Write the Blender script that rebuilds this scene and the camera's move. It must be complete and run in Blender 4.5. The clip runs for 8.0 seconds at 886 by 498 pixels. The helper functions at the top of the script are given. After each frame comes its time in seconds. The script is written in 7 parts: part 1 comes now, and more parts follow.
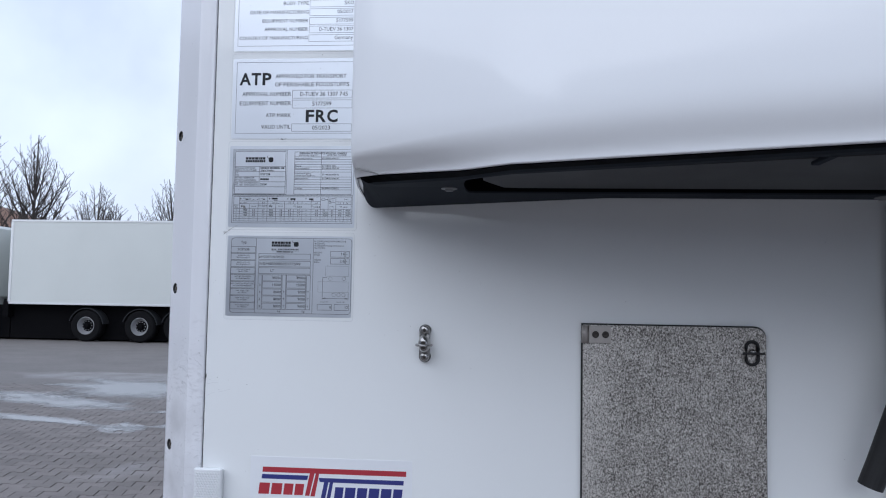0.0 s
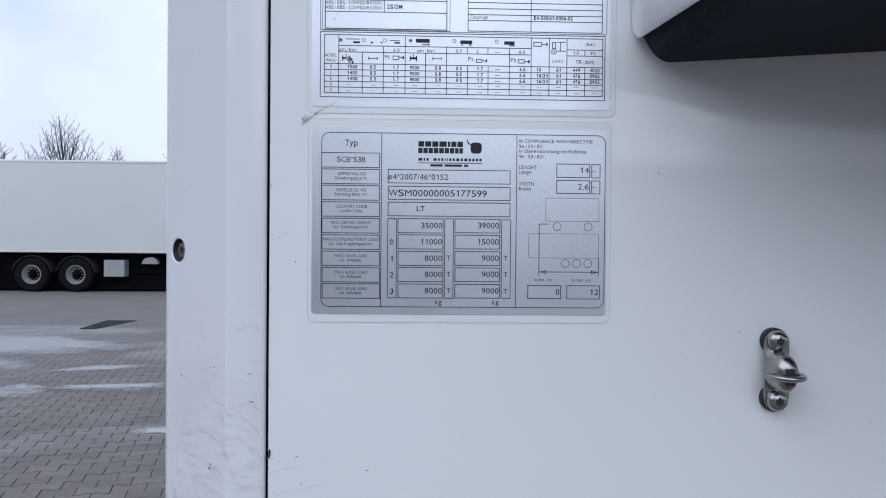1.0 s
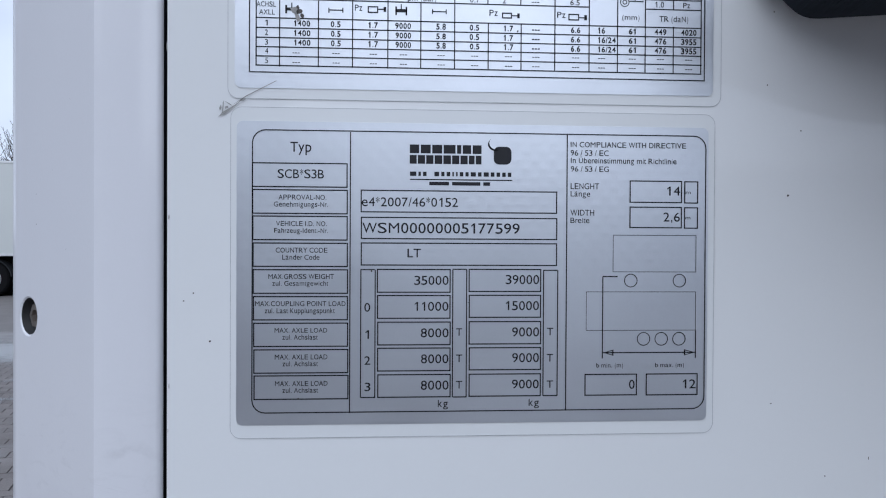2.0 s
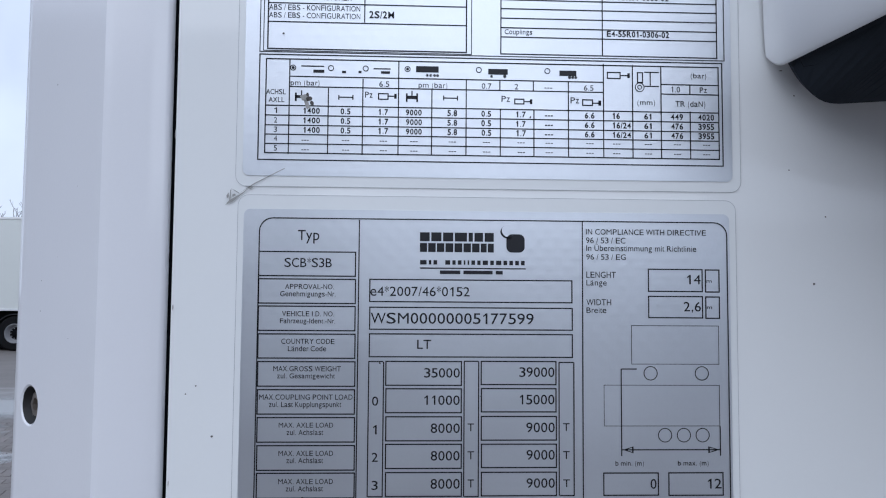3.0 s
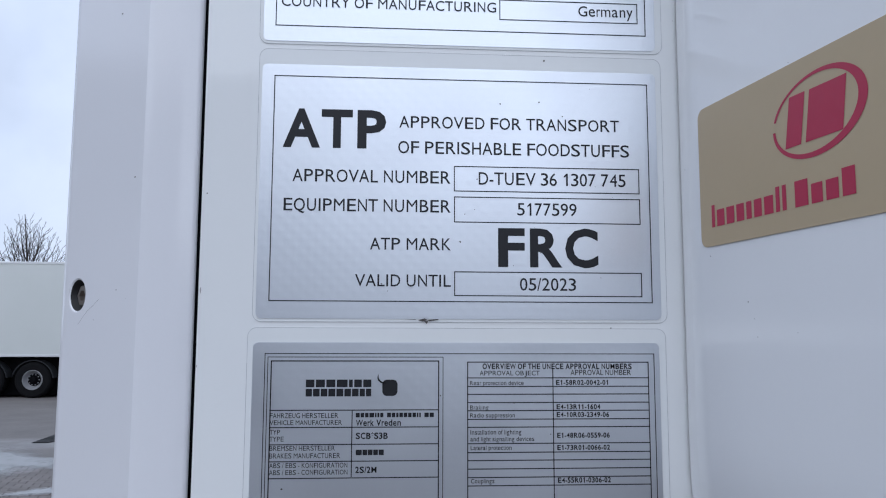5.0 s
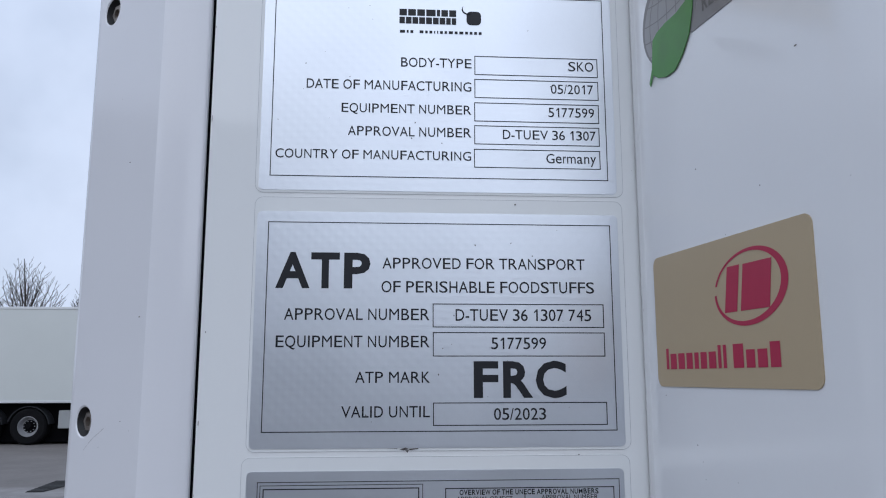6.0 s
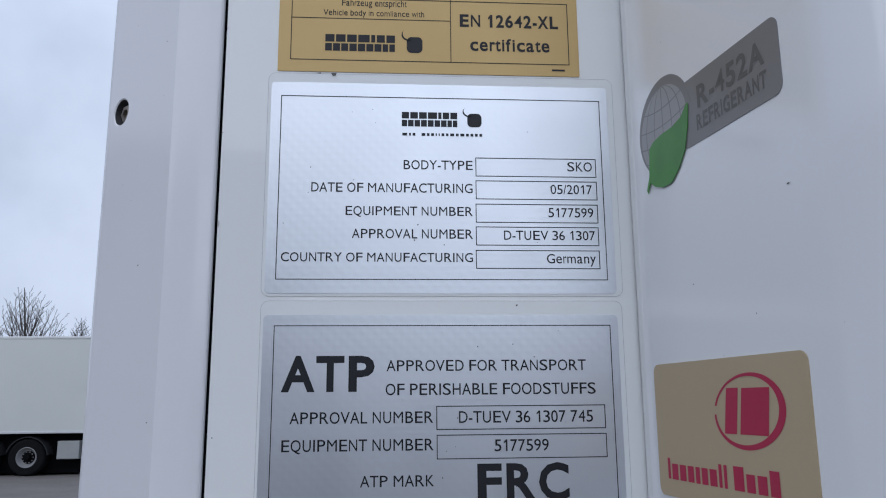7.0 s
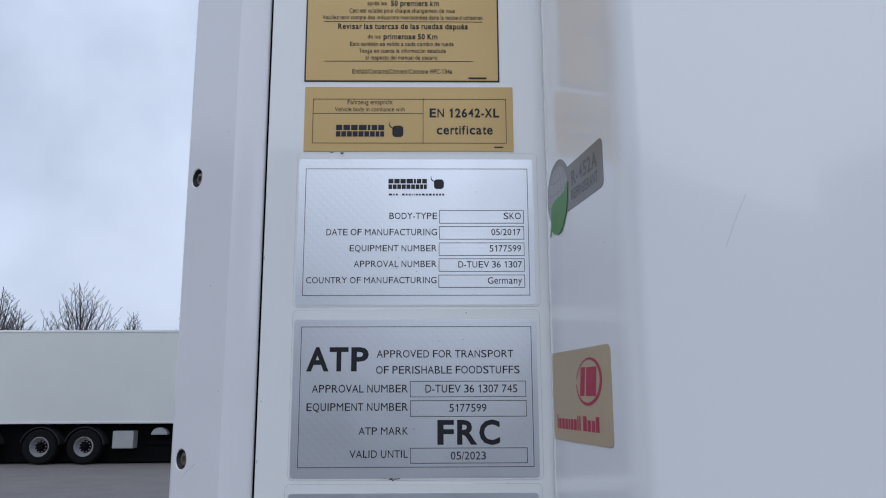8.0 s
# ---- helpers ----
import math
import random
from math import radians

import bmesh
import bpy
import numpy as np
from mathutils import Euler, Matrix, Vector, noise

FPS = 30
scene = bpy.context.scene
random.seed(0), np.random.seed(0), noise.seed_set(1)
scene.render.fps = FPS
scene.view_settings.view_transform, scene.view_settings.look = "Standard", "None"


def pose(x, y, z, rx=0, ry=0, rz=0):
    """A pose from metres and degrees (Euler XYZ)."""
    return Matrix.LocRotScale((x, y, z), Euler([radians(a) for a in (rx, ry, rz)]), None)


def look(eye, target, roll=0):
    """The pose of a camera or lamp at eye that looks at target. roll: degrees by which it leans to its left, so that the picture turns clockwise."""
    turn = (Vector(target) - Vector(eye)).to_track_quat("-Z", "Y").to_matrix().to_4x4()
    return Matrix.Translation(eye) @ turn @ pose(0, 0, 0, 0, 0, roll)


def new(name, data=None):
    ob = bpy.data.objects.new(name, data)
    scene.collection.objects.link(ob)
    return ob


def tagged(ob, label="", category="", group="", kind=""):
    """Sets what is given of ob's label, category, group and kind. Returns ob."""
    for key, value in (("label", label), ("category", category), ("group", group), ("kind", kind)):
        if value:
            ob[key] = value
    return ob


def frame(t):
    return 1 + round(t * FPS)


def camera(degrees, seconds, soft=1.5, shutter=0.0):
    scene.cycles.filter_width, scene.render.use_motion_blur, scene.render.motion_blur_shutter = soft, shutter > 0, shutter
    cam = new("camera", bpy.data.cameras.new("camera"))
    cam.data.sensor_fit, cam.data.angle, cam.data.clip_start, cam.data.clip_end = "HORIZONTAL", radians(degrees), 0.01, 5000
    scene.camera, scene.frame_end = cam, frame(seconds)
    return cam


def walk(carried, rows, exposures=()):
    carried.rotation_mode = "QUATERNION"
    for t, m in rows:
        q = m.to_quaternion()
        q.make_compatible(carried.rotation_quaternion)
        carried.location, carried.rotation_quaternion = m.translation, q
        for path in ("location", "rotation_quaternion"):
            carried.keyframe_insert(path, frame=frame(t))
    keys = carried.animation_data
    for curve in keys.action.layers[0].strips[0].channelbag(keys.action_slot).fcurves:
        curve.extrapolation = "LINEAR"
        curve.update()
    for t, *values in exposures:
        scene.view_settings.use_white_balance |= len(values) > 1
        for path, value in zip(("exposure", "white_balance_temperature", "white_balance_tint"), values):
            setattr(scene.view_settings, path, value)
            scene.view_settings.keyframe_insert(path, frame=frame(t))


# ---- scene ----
cam = camera(59.4, 8.0, soft=1.1)
KELVIN = 5760
PATH = [
    (0, (0.0, 0.0, 1.45), (-0.1706, 1.9888, 1.5734), 0.97),
    (0.1, (-0.0750, 0.0838, 1.4514), (-0.1883, 2.0780, 1.5554), 0.92),
    (0.2, (-0.1306, 0.1619, 1.4537), (-0.2291, 2.1581, 1.5266), 0.86),
    (0.3, (-0.1882, 0.2230, 1.4592), (-0.2539, 2.2218, 1.4800), 0.75),
    (0.4, (-0.2400, 0.3005, 1.4600), (-0.2694, 2.3003, 1.4622), 0.66),
    (0.5, (-0.262, 0.374, 1.457), (-0.319, 2.373, 1.48), 0.7),
    (0.7, (-0.3084, 0.4846, 1.4588), (-0.3111, 2.4846, 1.4733), 0.63),
    (1, (-0.33, 0.588, 1.464), (-0.263, 2.587, 1.441), 0.5),
    (1.5, (-0.336, 0.699, 1.485), (-0.208, 2.695, 1.451), 0.3),
    (1.7, (-0.337, 0.742, 1.488), (-0.195, 2.737, 1.456), 0.3),
    (2.8, (-0.338, 0.78, 1.484), (-0.231, 2.776, 1.574), 0.4),
    (3, (-0.334, 0.774, 1.5), (-0.244, 2.768, 1.622), 0.4),
    (3.5, (-0.34, 0.747, 1.585), (-0.2, 2.741, 1.649), 0.2),
    (4, (-0.339, 0.738, 1.605), (-0.2, 2.73, 1.712), 0.3),
    (4.5, (-0.336, 0.726, 1.633), (-0.195, 2.714, 1.802), 0.2),
    (4.7, (-0.336, 0.719, 1.647), (-0.195, 2.705, 1.837), 0.2),
    (5.8, (-0.332, 0.685, 1.688), (-0.191, 2.657, 1.991), -0.0),
    (6, (-0.329, 0.674, 1.701), (-0.187, 2.642, 2.027), -0.1),
    (6.5, (-0.329, 0.666, 1.729), (-0.185, 2.627, 2.096), -0.3),
    (7, (-0.331, 0.661, 1.738), (-0.19, 2.618, 2.128), -0.5),
    (7.5, (-0.328, 0.614, 1.736), (-0.225, 2.571, 2.133), -0.4),
    (8, (-0.291, 0.474, 1.725), (-0.261, 2.438, 2.1), -0.2),
]
EXPOSURES = [(0.0, 0.06, KELVIN, 10), (0.5, 0.12, KELVIN, 10), (1.0, -0.01, KELVIN, 10), (1.5, -0.06, KELVIN - 40, 10), (3.5, -0.02, KELVIN - 60, 10), (4.5, -0.06, KELVIN - 60, 10), (6.5, -0.33, KELVIN, 10), (8.0, -0.38, KELVIN, 10)]
walk(cam, [(t, look(eye, target, roll)) for t, eye, target, roll in PATH], EXPOSURES)

SKY = 0.92
# world, sun and sky: a bright overcast winter day
world = bpy.data.worlds.new("overcast_sky")
scene.world = world
world.use_nodes = True
wn, wl = world.node_tree.nodes, world.node_tree.links
wn.clear()
SUN_UP, SUN_TURN = 24.0, 208.0
sky = wn.new("ShaderNodeTexSky")
sky.sky_type = "NISHITA"
sky.sun_disc = False
sky.sun_elevation, sky.sun_rotation = radians(SUN_UP), radians(SUN_TURN)
dim = wn.new("ShaderNodeMix")
dim.data_type, dim.blend_type = "RGBA", "MULTIPLY"
dim.inputs["Factor"].default_value = 1.0
wl.new(sky.outputs[0], dim.inputs[6])
dim.inputs[7].default_value = (0.11, 0.11, 0.11, 1)
coord = wn.new("ShaderNodeTexCoord")
cloud = wn.new("ShaderNodeTexNoise")
cloud.inputs["Scale"].default_value, cloud.inputs["Detail"].default_value = 2.6, 5.0
wl.new(coord.outputs["Generated"], cloud.inputs["Vector"])
cover = wn.new("ShaderNodeMapRange")
cover.inputs["From Min"].default_value, cover.inputs["From Max"].default_value = 0.30, 0.62
cover.inputs["To Min"].default_value, cover.inputs["To Max"].default_value = 0.62, 1.0
wl.new(cloud.outputs["Fac"], cover.inputs["Value"])
mixed = wn.new("ShaderNodeMix")
mixed.data_type = "RGBA"
wl.new(cover.outputs["Result"], mixed.inputs["Factor"])
wl.new(dim.outputs[2], mixed.inputs[6])
mixed.inputs[7].default_value = (0.90, 0.95, 1.06, 1)
lift = wn.new("ShaderNodeSeparateXYZ")
wl.new(coord.outputs["Generated"], lift.inputs[0])
upward = wn.new("ShaderNodeMapRange")
upward.inputs["To Min"].default_value, upward.inputs["To Max"].default_value = 1.0, 1.14
upward.inputs["From Max"].default_value = 0.48
wl.new(lift.outputs["Z"], upward.inputs["Value"])
puffs = wn.new("ShaderNodeTexNoise")
puffs.inputs["Scale"].default_value, puffs.inputs["Detail"].default_value = 5.5, 6.0
wl.new(coord.outputs["Generated"], puffs.inputs["Vector"])
uneven = wn.new("ShaderNodeMapRange")
uneven.inputs["From Min"].default_value, uneven.inputs["From Max"].default_value = 0.3, 0.7
uneven.inputs["To Min"].default_value, uneven.inputs["To Max"].default_value = 0.90, 1.08
wl.new(puffs.outputs["Fac"], uneven.inputs["Value"])
glow = wn.new("ShaderNodeMath")
glow.operation = "MULTIPLY"
wl.new(upward.outputs["Result"], glow.inputs[0])
wl.new(uneven.outputs["Result"], glow.inputs[1])
back = wn.new("ShaderNodeBackground")
level_up = wn.new("ShaderNodeMath")
level_up.operation = "MULTIPLY"
level_up.inputs[1].default_value = SKY
wl.new(glow.outputs[0], level_up.inputs[0])
wl.new(level_up.outputs[0], back.inputs["Strength"])
wl.new(mixed.outputs[2], back.inputs["Color"])
wout = wn.new("ShaderNodeOutputWorld")
wl.new(back.outputs[0], wout.inputs["Surface"])

sun = new("sun", bpy.data.lights.new("sun", "SUN"))
sun.data.energy, sun.data.angle, sun.data.color = 1.70, radians(100), (1.0, 0.97, 0.93)
sun.rotation_euler = (radians(90 - SUN_UP), 0, radians(180 - SUN_TURN))


# ---- materials ----
def node(m, kind, **inputs):
    n = m.node_tree.nodes.new(kind)
    for key, value in inputs.items():
        n.inputs[key.replace("_", " ")].default_value = value
    return n


def surface(name, color, rough=0.5, metal=0.0, grain=0.0, grain_scale=200.0, blotch=0.0, blotch_scale=6.0, bump=0.0, coat=0.0, spec=0.5, stretch=(1, 1, 1)):
    """A painted, plastic or metal surface with variation at two scales, in metres of the world."""
    m = bpy.data.materials.new(name)
    m.use_nodes = True
    b = m.node_tree.nodes["Principled BSDF"]
    b.inputs["Base Color"].default_value = (*color, 1)
    b.inputs["Roughness"].default_value, b.inputs["Metallic"].default_value = rough, metal
    b.inputs["Coat Weight"].default_value, b.inputs["Coat Roughness"].default_value = coat, 0.04
    b.inputs["Specular IOR Level"].default_value = spec
    link = m.node_tree.links.new
    place = node(m, "ShaderNodeNewGeometry")
    scaled = node(m, "ShaderNodeVectorMath")
    scaled.operation = "MULTIPLY"
    scaled.inputs[1].default_value = stretch
    link(place.outputs["Position"], scaled.inputs[0])
    fine = node(m, "ShaderNodeTexNoise", Scale=grain_scale, Detail=4.0)
    wide = node(m, "ShaderNodeTexNoise", Scale=blotch_scale, Detail=5.0)
    link(scaled.outputs[0], fine.inputs["Vector"])
    link(scaled.outputs[0], wide.inputs["Vector"])
    shade = node(m, "ShaderNodeMath")
    shade.operation = "MULTIPLY_ADD"
    link(fine.outputs["Fac"], shade.inputs[0])
    shade.inputs[1].default_value, shade.inputs[2].default_value = grain, 1.0 - grain / 2
    both = node(m, "ShaderNodeMath")
    both.operation = "MULTIPLY_ADD"
    link(wide.outputs["Fac"], both.inputs[0])
    both.inputs[1].default_value, both.inputs[2].default_value = blotch, -blotch / 2
    total = node(m, "ShaderNodeMath")
    total.operation = "ADD"
    link(shade.outputs[0], total.inputs[0])
    link(both.outputs[0], total.inputs[1])
    tint = node(m, "ShaderNodeVectorMath")
    tint.operation = "SCALE"
    tint.inputs[0].default_value = color
    link(total.outputs[0], tint.inputs["Scale"])
    link(tint.outputs[0], b.inputs["Base Color"])
    rg = node(m, "ShaderNodeMapRange")
    rg.inputs["To Min"].default_value, rg.inputs["To Max"].default_value = max(rough * 0.8, 0.01), min(rough * 1.25, 1)
    link(wide.outputs["Fac"], rg.inputs["Value"])
    link(rg.outputs["Result"], b.inputs["Roughness"])
    if bump:
        bp = node(m, "ShaderNodeBump", Strength=1.0, Distance=bump)
        link(fine.outputs["Fac"], bp.inputs["Height"])
        link(bp.outputs["Normal"], b.inputs["Normal"])
    return m


# rub marks on the corner post, in millimetres: from x, z to x, z, and how dark
RUBS_FRONT = [(-436, 1361, -424, 1347, 8), (-430, 1366, -420, 1360, 5), (-442, 1361, -439, 1359, 7), (-439, 1407, -430, 1412, 3), (-430, 1412, -421, 1408, 3), (-442, 1374, -438, 1362, 4), (-440, 1363, -426, 1366, 4),
              (-441, 1344, -421, 1345, 3), (-430, 1341, -419, 1329, 5), (-441, 1326, -437, 1321, 5), (-435, 1326, -422, 1328, 4), (-442, 1319, -419, 1312, 4), (-437, 1345, -428, 1339, 4), (-440, 1290, -424, 1296, 5), (-436, 1262, -423, 1271, 5)]
RUBS_OUTER = [(-480, 1337, -466, 1346, 5), (-467, 1346, -445, 1340, 7), (-445, 1341, -441, 1331, 7), (-480, 1332, -464, 1335, 4), (-480, 1328, -458, 1327, 5), (-461, 1328, -445, 1321, 5), (-478, 1351, -467, 1356, 4), (-480, 1375, -469, 1375, 3),
              (-466, 1373, -452, 1379, 3), (-448, 1360, -444, 1355, 5), (-480, 1313, -448, 1319, 4), (-465, 1312, -444, 1308, 5), (-482, 1291, -456, 1298, 5), (-470, 1268, -450, 1260, 5)]


def scuffed(name, color, low, high):
    """White paint with grey rub marks and grime between two heights."""
    m = surface(name, color, 0.14, grain=0.02, grain_scale=900, blotch=0.05, blotch_scale=9, bump=0.00002)
    nt = m.node_tree
    link = nt.links.new
    b = nt.nodes["Principled BSDF"]
    was = b.inputs["Base Color"].links[0].from_socket
    place = node(m, "ShaderNodeNewGeometry")
    warp = node(m, "ShaderNodeTexNoise", Scale=14.0, Detail=6.0)
    link(place.outputs["Position"], warp.inputs["Vector"])
    lie = node(m, "ShaderNodeMapping")
    lie.inputs["Rotation"].default_value = (0, radians(-34), 0)
    lie.inputs["Scale"].default_value = (40, 40, 95)
    link(place.outputs["Position"], lie.inputs["Vector"])
    streak = node(m, "ShaderNodeTexNoise", Scale=1.0, Detail=7.0, Roughness=0.62, Distortion=2.2)
    link(lie.outputs["Vector"], streak.inputs["Vector"])
    line = node(m, "ShaderNodeMapRange")
    line.inputs["From Min"].default_value, line.inputs["From Max"].default_value = 0.53, 0.76
    link(streak.outputs["Fac"], line.inputs["Value"])
    where = node(m, "ShaderNodeMapRange")
    where.inputs["From Min"].default_value, where.inputs["From Max"].default_value = 0.46, 0.70
    link(warp.outputs["Fac"], where.inputs["Value"])
    sep = node(m, "ShaderNodeSeparateXYZ")
    link(place.outputs["Position"], sep.inputs[0])
    band = node(m, "ShaderNodeMapRange")
    band.inputs["From Min"].default_value, band.inputs["From Max"].default_value = high, low
    link(sep.outputs["Z"], band.inputs["Value"])
    a = node(m, "ShaderNodeMath")
    a.operation = "MAXIMUM"
    link(line.outputs["Result"], a.inputs[0])
    half = node(m, "ShaderNodeMath")
    half.operation = "MULTIPLY"
    link(where.outputs["Result"], half.inputs[0])
    half.inputs[1].default_value = 0.60
    link(half.outputs[0], a.inputs[1])
    k = node(m, "ShaderNodeMath")
    k.operation = "MULTIPLY"
    link(a.outputs[0], k.inputs[0])
    link(band.outputs["Result"], k.inputs[1])
    k2 = node(m, "ShaderNodeMath")
    k2.operation = "MULTIPLY"
    link(k.outputs[0], k2.inputs[0])
    k2.inputs[1].default_value = 0.55
    # single rub marks, with ragged soft edges
    jolt = node(m, "ShaderNodeTexNoise", Scale=95.0, Detail=4.0, Roughness=0.65)
    link(place.outputs["Position"], jolt.inputs["Vector"])
    bend = node(m, "ShaderNodeVectorMath")
    bend.operation = "MULTIPLY_ADD"
    link(jolt.outputs["Color"], bend.inputs[0])
    bend.inputs[1].default_value, bend.inputs[2].default_value = (0.010, 0, 0.010), (-0.005, 0, -0.005)
    moved = node(m, "ShaderNodeVectorMath")
    moved.operation = "ADD"
    link(place.outputs["Position"], moved.inputs[0])
    link(bend.outputs[0], moved.inputs[1])
    patchy = node(m, "ShaderNodeMapRange")
    patchy.inputs["From Min"].default_value, patchy.inputs["From Max"].default_value = 0.38, 0.58
    patchy.inputs["To Min"].default_value = 0.25
    link(streak.outputs["Fac"], patchy.inputs["Value"])
    total = k2.outputs[0]
    for x0, z0, x1, z1, dark in RUBS_FRONT + RUBS_OUTER:
        lie = node(m, "ShaderNodeMapping")
        lie.vector_type = "TEXTURE"
        long = math.hypot(x1 - x0, z1 - z0) / 2000
        lie.inputs["Location"].default_value = ((x0 + x1) / 2000, 1.06, (z0 + z1) / 2000)
        lie.inputs["Rotation"].default_value = (0, -math.atan2(z1 - z0, x1 - x0), 0)
        lie.inputs["Scale"].default_value = (long + 0.001, 9, 0.0007 + 0.00030 * (8 - dark))
        link(moved.outputs[0], lie.inputs["Vector"])
        off = node(m, "ShaderNodeVectorMath")
        off.operation = "LENGTH"
        link(lie.outputs[0], off.inputs[0])
        fade = node(m, "ShaderNodeMapRange")
        fade.interpolation_type = "SMOOTHSTEP"
        fade.inputs["From Min"].default_value, fade.inputs["From Max"].default_value = 1.6, 0.2
        fade.inputs["To Min"].default_value, fade.inputs["To Max"].default_value = 0.0, dark * 0.055
        link(off.outputs["Value"], fade.inputs["Value"])
        worn = node(m, "ShaderNodeMath")
        worn.operation = "MULTIPLY"
        link(fade.outputs["Result"], worn.inputs[0])
        link(patchy.outputs["Result"], worn.inputs[1])
        most = node(m, "ShaderNodeMath")
        most.operation = "MAXIMUM"
        link(total, most.inputs[0])
        link(worn.outputs[0], most.inputs[1])
        total = most.outputs[0]
    mx = node(m, "ShaderNodeMix")
    mx.data_type = "RGBA"
    link(total, mx.inputs["Factor"])
    link(was, mx.inputs[6])
    mx.inputs[7].default_value = (0.30, 0.29, 0.30, 1)
    link(mx.outputs[2], b.inputs["Base Color"])
    return m


def galvanised(name):
    """Hot-dip spangle: small crystals, each with its own tone and gloss."""
    m = bpy.data.materials.new(name)
    m.use_nodes = True
    link = m.node_tree.links.new
    b = m.node_tree.nodes["Principled BSDF"]
    b.inputs["Metallic"].default_value = 0.75
    place = node(m, "ShaderNodeNewGeometry")
    grow = node(m, "ShaderNodeVectorMath")
    grow.operation = "MULTIPLY"
    grow.inputs[1].default_value = (1.0, 1.0, 0.72)
    link(place.outputs["Position"], grow.inputs[0])
    nz = node(m, "ShaderNodeTexNoise", Scale=570.0, Detail=2.5, Roughness=0.55, Distortion=0.8)
    link(grow.outputs[0], nz.inputs["Vector"])
    wide = node(m, "ShaderNodeTexNoise", Scale=28.0, Detail=3.0)
    link(place.outputs["Position"], wide.inputs["Vector"])
    # the crystals thin out along the hinge side
    sep = node(m, "ShaderNodeSeparateXYZ")
    link(place.outputs["Position"], sep.inputs[0])
    bare = node(m, "ShaderNodeMapRange")
    bare.inputs["From Min"].default_value, bare.inputs["From Max"].default_value = 0.105, 0.150
    bare.inputs["To Min"].default_value, bare.inputs["To Max"].default_value = -0.07, 0.0
    link(sep.outputs["X"], bare.inputs["Value"])
    drift = node(m, "ShaderNodeMath")
    drift.operation = "MULTIPLY_ADD"
    link(wide.outputs["Fac"], drift.inputs[0])
    drift.inputs[1].default_value = 0.12
    link(bare.outputs["Result"], drift.inputs[2])
    spots = node(m, "ShaderNodeMath")
    spots.operation = "ADD"
    link(nz.outputs["Fac"], spots.inputs[0])
    link(drift.outputs[0], spots.inputs[1])
    ramp = node(m, "ShaderNodeValToRGB")
    ramp.color_ramp.elements[0].position, ramp.color_ramp.elements[0].color = 0.40, (0.68, 0.65, 0.61, 1)
    ramp.color_ramp.elements[1].position, ramp.color_ramp.elements[1].color = 0.68, (0.11, 0.100, 0.092, 1)
    ramp.color_ramp.elements.new(0.53).color = (0.42, 0.395, 0.365, 1)
    link(spots.outputs[0], ramp.inputs["Fac"])
    link(ramp.outputs["Color"], b.inputs["Base Color"])
    rg = node(m, "ShaderNodeMapRange")
    rg.inputs["To Min"].default_value, rg.inputs["To Max"].default_value = 0.40, 0.62
    link(spots.outputs[0], rg.inputs["Value"])
    link(rg.outputs["Result"], b.inputs["Roughness"])
    bp = node(m, "ShaderNodeBump", Strength=0.4, Distance=0.0002)
    link(spots.outputs[0], bp.inputs["Height"])
    link(bp.outputs["Normal"], b.inputs["Normal"])
    return m


def foil(name, color, metal, rough, weave):
    """Printed foil with a faint woven safety pattern and pinprick wear."""
    m = surface(name, color, rough, metal, grain=0.05, grain_scale=1400, blotch=0.05, blotch_scale=30)
    link = m.node_tree.links.new
    b = m.node_tree.nodes["Principled BSDF"]
    place = node(m, "ShaderNodeNewGeometry")
    heights = []
    for turn in (45, -45):
        mp = node(m, "ShaderNodeMapping")
        mp.inputs["Rotation"].default_value = (0, radians(turn), 0)
        link(place.outputs["Position"], mp.inputs["Vector"])
        wv = node(m, "ShaderNodeTexWave", Scale=66.0)
        link(mp.outputs["Vector"], wv.inputs["Vector"])
        heights.append(wv.outputs["Fac"])
    add = node(m, "ShaderNodeMath")
    add.operation = "MULTIPLY"
    link(heights[0], add.inputs[0])
    link(heights[1], add.inputs[1])
    bp = node(m, "ShaderNodeBump", Strength=1.0, Distance=weave)
    link(add.outputs[0], bp.inputs["Height"])
    link(bp.outputs["Normal"], b.inputs["Normal"])
    return m


HOLLOWS = [(-4.33, 8.52, 0.38, 0.26, 117, 0.75), (-5.6, 8.95, 1.1, 0.20, -18, 0.55), (-3.5, 8.75, 0.75, 0.16, 5, 0.50), (-4.1, 9.95, 0.55, 0.20, 25, 0.62), (-6.4, 10.6, 1.6, 0.55, -28, 0.60),
           (-6.0, 12.2, 2.0, 1.0, -30, 0.46), (-6.9, 14.0, 3.0, 1.1, 0, 0.44), (-3.6, 12.0, 0.9, 2.2, 0, 0.42), (-2.33, 6.82, 0.26, 0.14, 0, 0.85), (-2.6, 6.80, 0.65, 0.30, 0, 0.40), (-3.1, 6.45, 0.80, 0.45, 30, 0.36)]
RIDGES = [(-5.2, 9.75, 0.95, 0.22, 38, 0.5), (-4.62, 12.4, 0.20, 1.7, -2, 0.3), (-6.4, 11.9, 1.1, 0.16, 12, 0.3)]


